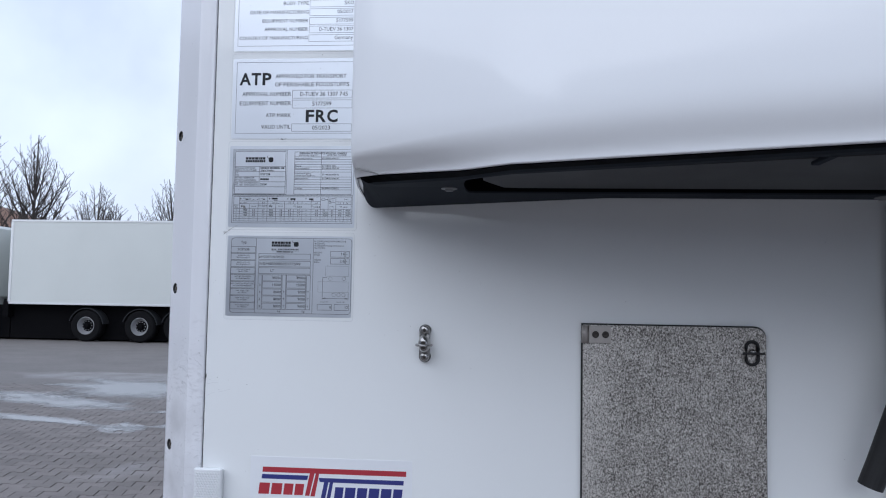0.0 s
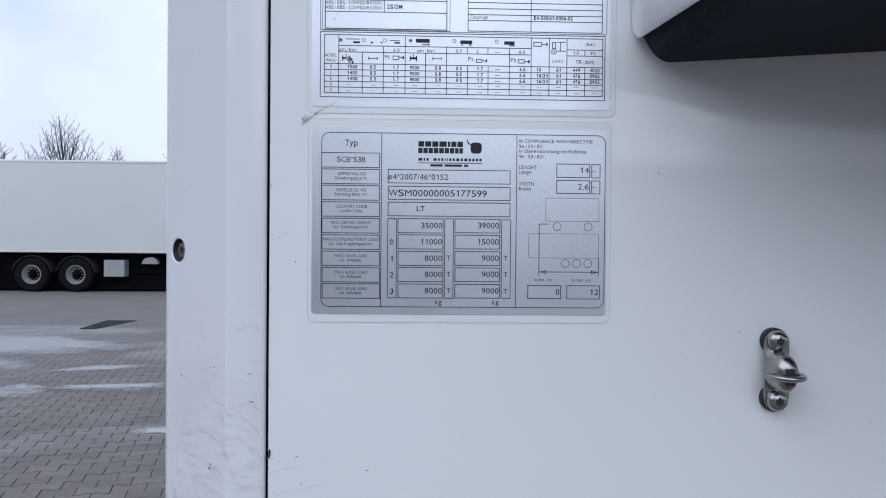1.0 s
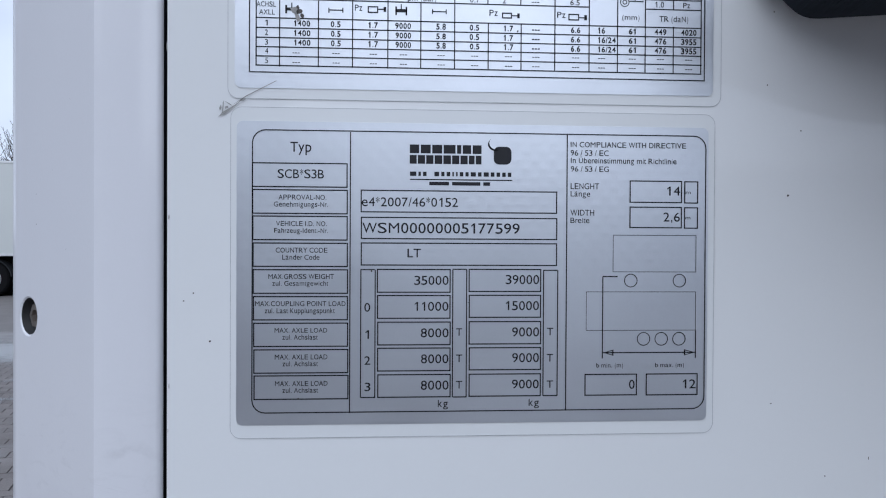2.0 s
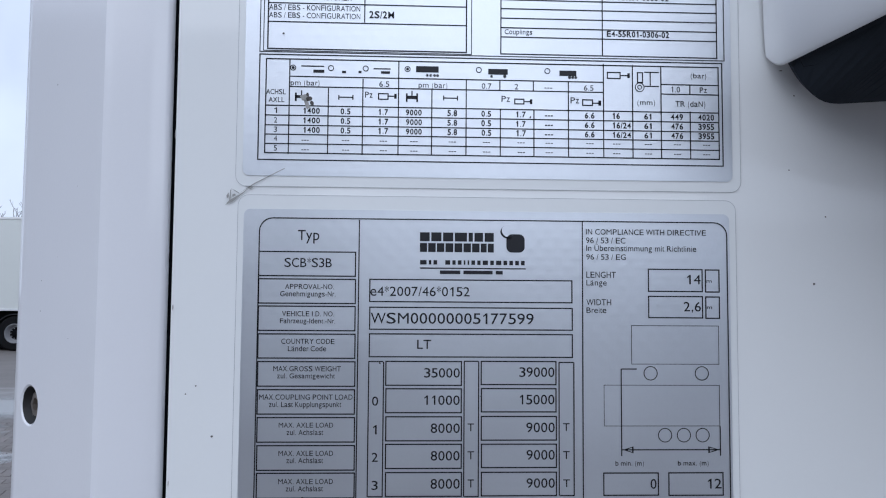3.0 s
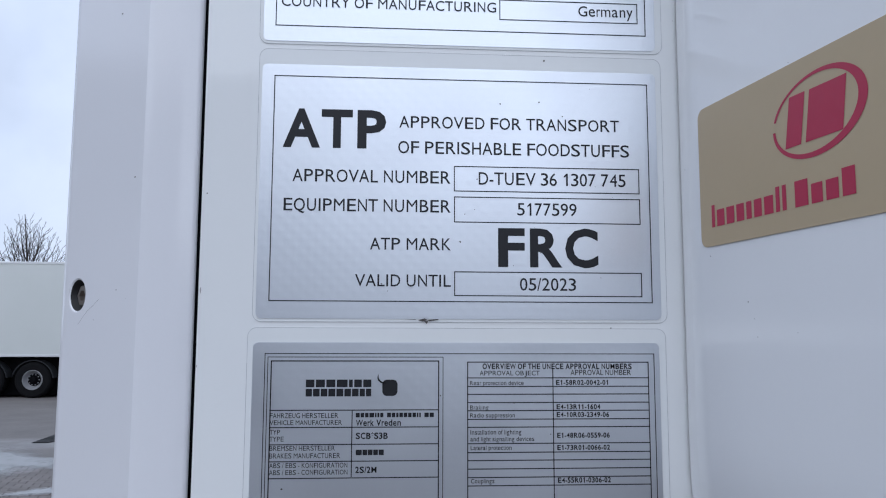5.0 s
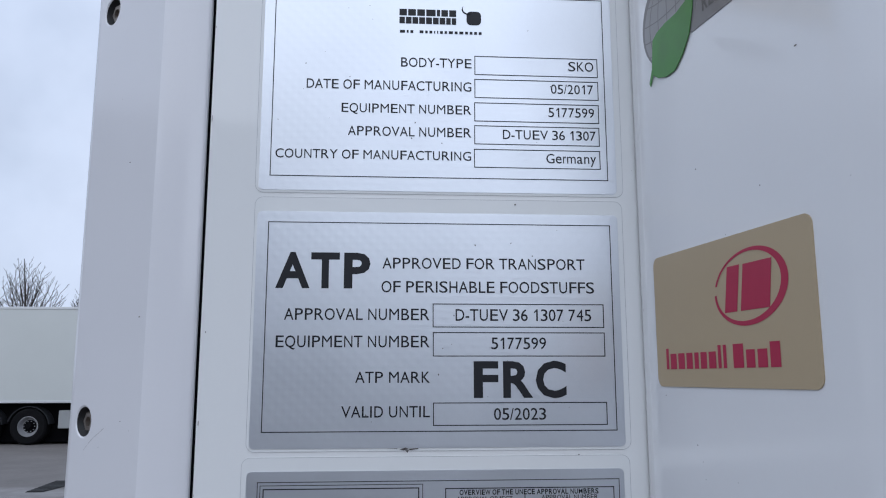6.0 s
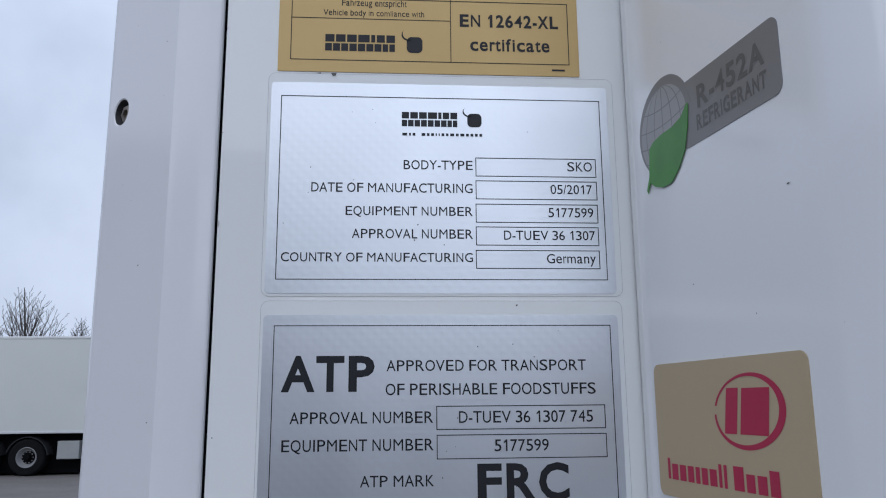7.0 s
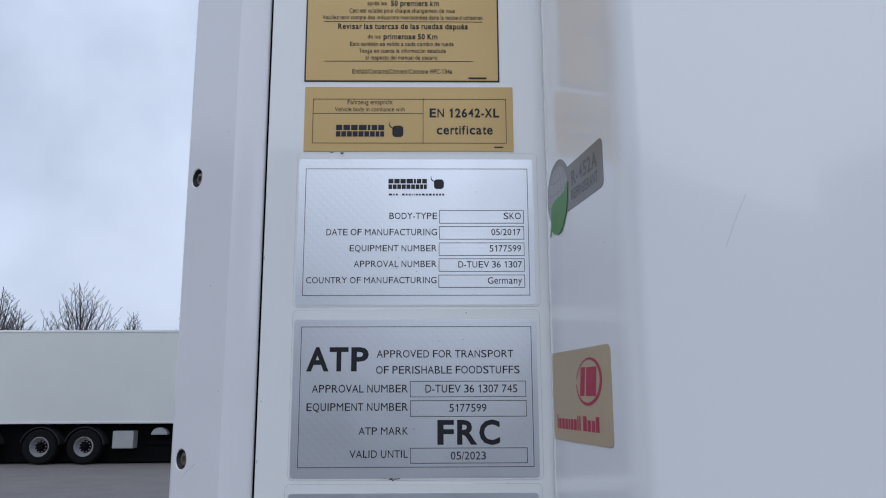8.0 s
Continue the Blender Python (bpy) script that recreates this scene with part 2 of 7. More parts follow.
def yard(name, color, dark, scale, loose=False):
    """Concrete paving, dry in places and filmed with water in others; wet base lightened for sky sheen."""
    m = bpy.data.materials.new(name)
    m.use_nodes = True
    link = m.node_tree.links.new
    b = m.node_tree.nodes["Principled BSDF"]
    place = node(m, "ShaderNodeNewGeometry")
    fine = node(m, "ShaderNodeTexNoise", Scale=scale, Detail=6.0, Roughness=0.7)
    link(place.outputs["Position"], fine.inputs["Vector"])
    wide = node(m, "ShaderNodeTexNoise", Scale=1.1, Detail=5.0)
    link(place.outputs["Position"], wide.inputs["Vector"])
    # shallow hollows that hold water, and drier ridges between them
    wander = node(m, "ShaderNodeTexNoise", Scale=0.9, Detail=5.0, Roughness=0.6)
    link(place.outputs["Position"], wander.inputs["Vector"])
    bend = node(m, "ShaderNodeVectorMath")
    bend.operation = "MULTIPLY_ADD"
    link(wander.outputs["Color"], bend.inputs[0])
    bend.inputs[1].default_value, bend.inputs[2].default_value = (0.9, 0.9, 0), (-0.45, -0.45, 0)
    moved = node(m, "ShaderNodeVectorMath")
    moved.operation = "ADD"
    link(place.outputs["Position"], moved.inputs[0])
    link(bend.outputs[0], moved.inputs[1])

    def hollow(x, y, long, wide, turn, depth):
        lie = node(m, "ShaderNodeMapping")
        lie.vector_type = "TEXTURE"
        lie.inputs["Location"].default_value, lie.inputs["Rotation"].default_value, lie.inputs["Scale"].default_value = (x, y, 0), (0, 0, radians(turn)), (long, wide, 90)
        link((moved if long > 0.7 else place).outputs[0 if long > 0.7 else "Position"], lie.inputs["Vector"])
        off = node(m, "ShaderNodeVectorMath")
        off.operation = "LENGTH"
        link(lie.outputs[0], off.inputs[0])
        sink = node(m, "ShaderNodeMapRange")
        sink.interpolation_type = "SMOOTHSTEP"
        sink.inputs["From Min"].default_value, sink.inputs["From Max"].default_value = 1.5, 0.5
        sink.inputs["To Min"].default_value, sink.inputs["To Max"].default_value = 0.0, depth
        link(off.outputs["Value"], sink.inputs["Value"])
        return sink.outputs["Result"]

    def joined(operation, sockets):
        total = sockets[0]
        for one in sockets[1:]:
            both = node(m, "ShaderNodeMath")
            both.operation = operation
            link(total, both.inputs[0])
            link(one, both.inputs[1])
            total = both.outputs[0]
        return total
    low = joined("MAXIMUM", [hollow(*h) for h in HOLLOWS])
    high = joined("MAXIMUM", [hollow(*h) for h in RIDGES])
    rest = node(m, "ShaderNodeTexNoise", Scale=1.6, Detail=5.0, Roughness=0.6)
    link(place.outputs["Position"], rest.inputs["Vector"])
    rough = node(m, "ShaderNodeMapRange")
    rough.inputs["To Min"].default_value, rough.inputs["To Max"].default_value = -0.10, 0.24
    link(rest.outputs["Fac"], rough.inputs["Value"])
    filled = node(m, "ShaderNodeMath")
    filled.operation = "ADD"
    link(joined("SUBTRACT", [low, high]), filled.inputs[0])
    link(rough.outputs["Result"], filled.inputs[1])
    wet = node(m, "ShaderNodeMapRange")
    wet.inputs["From Min"].default_value, wet.inputs["From Max"].default_value = 0.36, 0.72
    link(filled.outputs[0], wet.inputs["Value"])
    ramp = node(m, "ShaderNodeValToRGB")
    ramp.color_ramp.elements[0].position, ramp.color_ramp.elements[0].color = 0.3, (*dark, 1)
    ramp.color_ramp.elements[1].position, ramp.color_ramp.elements[1].color = 0.7, (*color, 1)
    mixf = node(m, "ShaderNodeMix")
    mixf.data_type = "FLOAT"
    mixf.inputs["Factor"].default_value = 0.5
    link(fine.outputs["Fac"], mixf.inputs[2])
    link(wide.outputs["Fac"], mixf.inputs[3])
    link(mixf.outputs[0], ramp.inputs["Fac"])
    own = node(m, "ShaderNodeObjectInfo") if loose else node(m, "ShaderNodeNewGeometry")
    vary = node(m, "ShaderNodeMapRange")
    vary.inputs["To Min"].default_value, vary.inputs["To Max"].default_value = 0.88, 1.12
    link(own.outputs["Random" if loose else "Random Per Island"], vary.inputs["Value"])
    tint = node(m, "ShaderNodeVectorMath")
    tint.operation = "SCALE"
    link(ramp.outputs["Color"], tint.inputs[0])
    link(vary.outputs["Result"], tint.inputs["Scale"])
    # Wet base colour is raised to paint in the reflected sky.
    sheen_lift = node(m, "ShaderNodeMapRange")
    sheen_lift.inputs["To Min"].default_value, sheen_lift.inputs["To Max"].default_value = 0.97, 1.3
    link(wet.outputs["Result"], sheen_lift.inputs["Value"])
    damp = node(m, "ShaderNodeVectorMath")
    damp.operation = "SCALE"
    link(tint.outputs[0], damp.inputs[0])
    link(sheen_lift.outputs["Result"], damp.inputs["Scale"])
    # Mixes in a paler band round the edge of each filled hollow.
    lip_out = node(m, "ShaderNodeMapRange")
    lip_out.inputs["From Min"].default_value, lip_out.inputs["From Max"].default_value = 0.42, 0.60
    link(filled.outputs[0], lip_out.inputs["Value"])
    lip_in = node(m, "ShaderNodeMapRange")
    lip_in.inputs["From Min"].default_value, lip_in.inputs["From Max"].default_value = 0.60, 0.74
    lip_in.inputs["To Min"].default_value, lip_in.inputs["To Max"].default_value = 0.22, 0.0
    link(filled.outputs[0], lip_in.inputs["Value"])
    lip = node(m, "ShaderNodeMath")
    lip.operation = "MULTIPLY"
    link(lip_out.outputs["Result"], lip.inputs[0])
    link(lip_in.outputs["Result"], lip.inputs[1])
    pale_lip = node(m, "ShaderNodeMix")
    pale_lip.data_type = "RGBA"
    link(lip.outputs[0], pale_lip.inputs["Factor"])
    link(damp.outputs[0], pale_lip.inputs[6])
    pale_lip.inputs[7].default_value = (0.40, 0.41, 0.44, 1)
    link(pale_lip.outputs[2], b.inputs["Base Color"])
    rg = node(m, "ShaderNodeMapRange")
    rg.inputs["To Min"].default_value, rg.inputs["To Max"].default_value = 0.75, 0.22
    link(wet.outputs["Result"], rg.inputs["Value"])
    link(rg.outputs["Result"], b.inputs["Roughness"])
    dry = node(m, "ShaderNodeMapRange")
    dry.inputs["To Min"].default_value, dry.inputs["To Max"].default_value = 0.9, 0.08
    link(wet.outputs["Result"], dry.inputs["Value"])
    bp = node(m, "ShaderNodeBump", Distance=0.004)
    link(dry.outputs["Result"], bp.inputs["Strength"])
    link(fine.outputs["Fac"], bp.inputs["Height"])
    link(bp.outputs["Normal"], b.inputs["Normal"])
    return m


def water_film(name):
    """Milky melt water that thins out to nothing at its edge, by the mesh's own depth attribute."""
    m = bpy.data.materials.new(name)
    m.use_nodes = True
    link = m.node_tree.links.new
    b = m.node_tree.nodes["Principled BSDF"]
    b.inputs["Base Color"].default_value = (0.40, 0.405, 0.42, 1)
    b.inputs["Roughness"].default_value = 0.24
    b.inputs["Specular IOR Level"].default_value = 0.65
    depth = node(m, "ShaderNodeAttribute")
    depth.attribute_name = "depth"
    place = node(m, "ShaderNodeNewGeometry")
    rag = node(m, "ShaderNodeTexNoise", Scale=5.0, Detail=5.0, Roughness=0.6)
    link(place.outputs["Position"], rag.inputs["Vector"])
    total = node(m, "ShaderNodeMath")
    total.operation = "MULTIPLY_ADD"
    link(rag.outputs["Fac"], total.inputs[0])
    total.inputs[1].default_value = 0.9
    link(depth.outputs["Fac"], total.inputs[2])
    cover = node(m, "ShaderNodeMapRange")
    cover.interpolation_type = "SMOOTHSTEP"
    cover.inputs["From Min"].default_value, cover.inputs["From Max"].default_value = 0.55, 1.15
    cover.inputs["To Min"].default_value, cover.inputs["To Max"].default_value = 0.0, 0.92
    link(total.outputs[0], cover.inputs["Value"])
    link(cover.outputs["Result"], b.inputs["Alpha"])
    return m


WALL_WHITE = surface("white_gelcoat", (0.85, 0.86, 0.855), 0.055, grain=0.015, grain_scale=700, blotch=0.055, blotch_scale=5)
POST_WHITE = scuffed("scuffed_white_paint", (0.80, 0.80, 0.825), 1.27, 1.44)
UNIT_WHITE = surface("glossy_white_shell", (0.88, 0.89, 0.905), 0.16, grain=0.01, grain_scale=500, blotch=0.03, blotch_scale=4, coat=0.42)
FILM = surface("clear_laminate", (0.82, 0.835, 0.83), 0.20, grain=0.02, blotch=0.04)
FILM_EDGE = surface("grimy_film_edge", (0.50, 0.51, 0.52), 0.5, grain=0.6, grain_scale=300, blotch=0.5, blotch_scale=40)
SILVER = foil("silver_foil", (0.665, 0.692, 0.735), 0.92, 0.35, 0.000020)
GOLD = foil("ochre_foil", (0.53, 0.37, 0.145), 0.25, 0.42, 0.000004)
INK = surface("black_print", (0.018, 0.0185, 0.023), 0.36, grain=0.3, grain_scale=900, spec=0.25)
BEIGE = surface("beige_foil", (0.50, 0.40, 0.255), 0.32, grain=0.03, blotch=0.05, blotch_scale=25)
RED = surface("red_print", (0.44, 0.025, 0.075), 0.35, grain=0.1)
BADGE_GREY = surface("grey_badge_print", (0.23, 0.225, 0.225), 0.35, grain=0.05, blotch=0.2, blotch_scale=30)
BADGE_PALE = surface("pale_badge_print", (0.36, 0.36, 0.365), 0.35, grain=0.05)
BADGE_DARK = surface("dark_badge_print", (0.125, 0.122, 0.12), 0.4, grain=0.05)
LEAF = surface("green_leaf_print", (0.07, 0.25, 0.045), 0.35, grain=0.05, blotch=0.9, blotch_scale=38)
STRIPE_RED = surface("red_vinyl", (0.42, 0.035, 0.05), 0.35, grain=0.05)
STRIPE_BLUE = surface("blue_vinyl", (0.035, 0.04, 0.20), 0.35, grain=0.05)
VINYL_WHITE = surface("white_vinyl", (0.82, 0.83, 0.85), 0.3, grain=0.02)
PLASTIC = surface("black_moulded_plastic", (0.0250, 0.0300, 0.0385), 0.68, grain=0.3, grain_scale=1500, blotch=0.2, bump=0.00006, spec=0.06)
BAFFLE = surface("dark_grey_plastic", (0.017, 0.0180, 0.0215), 0.5, grain=0.3, grain_scale=1200, blotch=0.2)
RUBBER = surface("black_rubber", (0.014, 0.014, 0.015), 0.62, grain=0.3, grain_scale=600, blotch=0.3, blotch_scale=12, bump=0.0001)
STEEL = surface("stainless_steel", (0.37, 0.36, 0.35), 0.25, 1.0, grain=0.12, grain_scale=500, blotch=0.25, blotch_scale=60)
DARK_STEEL = surface("oiled_dark_steel", (0.045, 0.038, 0.034), 0.45, 0.5, grain=0.4, grain_scale=700)
ZINC = galvanised("galvanised_spangle")
REFLECTOR = surface("white_reflective_plastic", (0.78, 0.79, 0.80), 0.15, grain=0.05, coat=0.5)
GRIME = surface("dark_grime", (0.10, 0.09, 0.085), 0.7, grain=0.4, grain_scale=1500)
TORN = surface("grimy_torn_film", (0.34, 0.335, 0.32), 0.6, grain=0.5, grain_scale=1500)
SCREW = surface("dull_screw_steel", (0.22, 0.22, 0.22), 0.45, 0.8, grain=0.2, grain_scale=400)
TRUCK_WHITE = surface("weathered_white_paint", (0.57, 0.59, 0.57), 0.4, grain=0.03, grain_scale=20, blotch=0.10, blotch_scale=0.8)
TRUCK_TRIM = surface("pale_aluminium_rail", (0.62, 0.63, 0.64), 0.4, 0.4, grain=0.1, grain_scale=30)
CHASSIS = surface("dirty_black_chassis", (0.004, 0.004, 0.005), 0.8, grain=0.4, grain_scale=20, blotch=0.3, blotch_scale=3, spec=0.06)
TYRE = surface("tyre_rubber", (0.006, 0.006, 0.007), 0.8, grain=0.4, grain_scale=60, spec=0.12)
GUARD = surface("dull_grey_mudguard_plastic", (0.024, 0.025, 0.028), 0.7, grain=0.3, grain_scale=20, blotch=0.3, blotch_scale=3, spec=0.2)
TOOL_GREY = surface("grey_tool_box_paint", (0.30, 0.31, 0.31), 0.5, grain=0.1, grain_scale=40, blotch=0.2, blotch_scale=3)
RIM = surface("silver_wheel_paint", (0.34, 0.34, 0.35), 0.4, 0.3, grain=0.2, grain_scale=40)
GLASS = surface("dark_cab_glass", (0.02, 0.023, 0.026), 0.08, grain=0.1)
BARK = surface("winter_bark", (0.06, 0.050, 0.046), 0.9, grain=0.4, grain_scale=30, blotch=0.3, blotch_scale=3)
TILE = surface("brown_roof_tiles", (0.16, 0.095, 0.07), 0.8, grain=0.4, grain_scale=6, blotch=0.3, blotch_scale=1.5)
PLASTER = surface("pale_house_plaster", (0.55, 0.52, 0.47), 0.85, grain=0.1, grain_scale=20, blotch=0.1)
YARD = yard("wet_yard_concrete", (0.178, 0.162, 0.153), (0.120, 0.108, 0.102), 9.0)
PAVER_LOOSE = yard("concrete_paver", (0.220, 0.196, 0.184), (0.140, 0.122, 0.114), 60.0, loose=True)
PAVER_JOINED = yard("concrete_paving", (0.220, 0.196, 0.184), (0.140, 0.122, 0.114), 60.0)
WATER = water_film("milky_water_film")
IRON = surface("cast_iron_grating", (0.02, 0.02, 0.021), 0.8, grain=0.4, grain_scale=40)
JOINT_SAND = surface("dark_joint_sand", (0.125, 0.111, 0.103), 0.9, grain=0.4, grain_scale=60, blotch=0.4, blotch_scale=2)
# Near-black: painted shade under the shell and in the slot; also the dark joint.
SHADE_AND_JOINT = surface("matt_black_shade_and_joint", (0.0030, 0.0034, 0.0048), 0.9, grain=0.3, spec=0.03)
SEAL_GREY = surface("grey_sealing_strip", (0.42, 0.42, 0.42), 0.6, grain=0.2, grain_scale=900)
SMUDGE = surface("grey_rub_mark", (0.60, 0.60, 0.61), 0.4, grain=0.5, grain_scale=500)
GRIME_SOFT = surface("soft_grey_grime", (0.42, 0.40, 0.40), 0.5, grain=0.7, grain_scale=500)
BOLT = surface("browned_bolt_steel", (0.30, 0.265, 0.235), 0.4, 0.7, grain=0.4, grain_scale=900)
HINGE = surface("dull_hinge_steel", (0.40, 0.37, 0.345), 0.5, 0.6, grain=0.15, grain_scale=500)
# Bluish grey of the unseen added halls, chosen to tint reflections.
UNSEEN_HALL = surface("unseen_hall_cladding", (0.185, 0.205, 0.24), 0.6, grain=0.1, grain_scale=3, blotch=0.2, blotch_scale=0.3)


# ---- mesh helpers ----
def put(name, bm, material, parent=None, label="", smooth=False, m=None):
    mesh = bpy.data.meshes.new(name)
    bmesh.ops.recalc_face_normals(bm, faces=bm.faces)
    if smooth:
        for f in bm.faces:
            f.smooth = True
    bm.to_mesh(mesh)
    bm.free()
    mesh.materials.append(material)
    ob = new(name, mesh)
    if m is not None:
        ob.matrix_basis = m
    if parent is not None:
        ob.parent = parent
        ob.matrix_parent_inverse = parent.matrix_basis.inverted() if parent.type == "EMPTY" else Matrix()
    if label:
        ob["label"] = label
    return ob


def part(name, bm, material, parent, label="", smooth=False):
    return put(name, bm, material, parent, label, smooth)


def thing(name, label, category, at=(0, 0, 0), group="", kind="", turn=0):
    ob = new(name)
    ob.empty_display_size = 0.05
    ob.matrix_basis = pose(*at, 0, 0, turn)
    return tagged(ob, label, category, group, kind)


def box(bm, x0, x1, y0, y1, z0, z1, bevel=0.0):
    made = bmesh.ops.create_cube(bm, size=1)["verts"]
    for v in made:
        v.co = Vector(((x0 + x1) / 2 + v.co.x * (x1 - x0), (y0 + y1) / 2 + v.co.y * (y1 - y0), (z0 + z1) / 2 + v.co.z * (z1 - z0)))
    if bevel:
        edges = list({e for v in made for e in v.link_edges})
        bmesh.ops.bevel(bm, geom=edges, offset=bevel, segments=2, affect="EDGES", profile=0.5)
    return bm


def prism(bm, outline, depth, place):
    """A flat outline given a thickness; place turns (u, v, w) into the world."""
    low = [bm.verts.new(place(u, v, 0)) for u, v in outline]
    high = [bm.verts.new(place(u, v, depth)) for u, v in outline]
    n = len(outline)
    bm.faces.new(high)
    bm.faces.new(low[::-1])
    for i in range(n):
        bm.faces.new((low[i], low[(i + 1) % n], high[(i + 1) % n], high[i]))
    return bm


def rounded(x0, x1, y0, y1, r, n=6):
    pts = []
    for cx, cy, a in ((x1 - r, y1 - r, 0), (x0 + r, y1 - r, 90), (x0 + r, y0 + r, 180), (x1 - r, y0 + r, 270)):
        for i in range(n + 1):
            k = radians(a + 90 * i / n)
            pts.append((cx + r * math.cos(k), cy + r * math.sin(k)))
    return pts


def tube(bm, points, radius, sides=12, taper=1.0):
    """A round bar along a line of points."""
    rings = []
    for i, p in enumerate(points):
        p = Vector(p)
        ahead = Vector(points[min(i + 1, len(points) - 1)]) - Vector(points[max(i - 1, 0)])
        q = ahead.to_track_quat("Z", "Y")
        r = radius * (1 + (taper - 1) * i / max(len(points) - 1, 1))
        rings.append([bm.verts.new(p + q @ Vector((r * math.cos(2 * math.pi * k / sides), r * math.sin(2 * math.pi * k / sides), 0))) for k in range(sides)])
    for a, b in zip(rings, rings[1:]):
        for k in range(sides):
            bm.faces.new((a[k], a[(k + 1) % sides], b[(k + 1) % sides], b[k]))
    bm.faces.new(rings[0][::-1])
    bm.faces.new(rings[-1])
    return bm


def lathe(bm, profile, sides, m):
    """A profile of (radius, height) turned about the z axis of m."""
    rings = []
    for r, h in profile:
        if r < 1e-6:
            rings.append([bm.verts.new(m @ Vector((0, 0, h)))])
        else:
            rings.append([bm.verts.new(m @ Vector((r * math.cos(2 * math.pi * k / sides), r * math.sin(2 * math.pi * k / sides), h))) for k in range(sides)])
    for a, b in zip(rings, rings[1:]):
        for k in range(sides):
            n = (k + 1) % sides
            if len(a) == 1 and len(b) > 1:
                bm.faces.new((a[0], b[n], b[k]))
            elif len(b) == 1 and len(a) > 1:
                bm.faces.new((a[k], a[n], b[0]))
            elif len(a) > 1:
                bm.faces.new((a[k], a[n], b[n], b[k]))
    return bm


# ---- the trailer ----
WALL = 1.055                     # face of the trailer's front wall
MID = 0.803                      # the trailer's middle
LEFT, RIGHT = -0.4945, 2.1005      # its sides, 2.6 m apart


def trailer_wheel(owner, x, y, z, r, wide, turn, nuts=False):
    """A lorry wheel on an axle along x (turn 90) or along y (turn 0)."""
    m = pose(x, y, z, 90, 0, turn)
    tyre = part("tyre", lathe(bmesh.new(), [(r * 0.56, -wide / 2), (r * 0.9, -wide / 2), (r * 0.985, -wide * 0.4), (r, -wide * 0.3), (r, wide * 0.3), (r * 0.985, wide * 0.4), (r * 0.9, wide / 2), (r * 0.56, wide / 2)], 40, m), TYRE, owner, smooth=False)
    part("rim", lathe(bmesh.new(), [(r * 0.57, -wide / 2), (r * 0.57, wide * 0.47), (r * 0.53, wide * 0.49), (r * 0.49, wide * 0.36), (r * 0.40, wide * 0.10), (r * 0.34, wide * 0.08), (0, wide * 0.08)], 32, m), RIM, tyre, "silver steel rim with a ring of nuts")
    for k in range(10 if nuts else 0):
        a = 2 * math.pi * k / 10
        part("wheel_nut", lathe(bmesh.new(), [(r * 0.030, wide * 0.14), (r * 0.030, wide * 0.23), (0, wide * 0.24)], 6, m @ Matrix.Translation((r * 0.29 * math.cos(a), r * 0.29 * math.sin(a), 0))), RIM, tyre)
    lathe_hub = lathe(bmesh.new(), [(r * 0.36, wide * 0.07), (r * 0.35, wide * 0.16), (r * 0.165, wide * 0.18), (r * 0.165, wide * 0.42), (r * 0.12, wide * 0.46), (0, wide * 0.46)], 20, m)
    part("hub_cap", lathe_hub, CHASSIS, tyre, "dark axle hub")
    return tyre


trailer = thing("semi_trailer", "white insulated semi-trailer with smooth front wall and angled corner posts", "trailer", (MID, 7.8, 0))
front_panel = part("front_panel", box(bmesh.new(), -0.4183, 2.0248, WALL, 1.12, 1.00, 3.98, 0.001), WALL_WHITE, trailer, "white glossy fibreglass front wall panel")
part("joint_seal", box(bmesh.new(), -0.42005, -0.41835, WALL + 0.003, WALL + 0.012, 1.00, 3.97), SHADE_AND_JOINT, trailer, "thin dark joint beside the corner post")

BOLTS = [1.010 + 0.223 * k for k in range(14)]
E0, E1 = Vector((-0.4437, 1.0543, 0)), Vector((-0.4910, 1.0985, 0))
FACET = (E1 - E0).length
ALONG = (E1 - E0).normalized()
OUT = Vector((-ALONG.y, ALONG.x, 0)) * (1 if -ALONG.y < 0 else -1)


def facet_point(s, z, deep=0.0):
    return E0 + ALONG * s + Vector((0, 0, z)) - OUT * deep


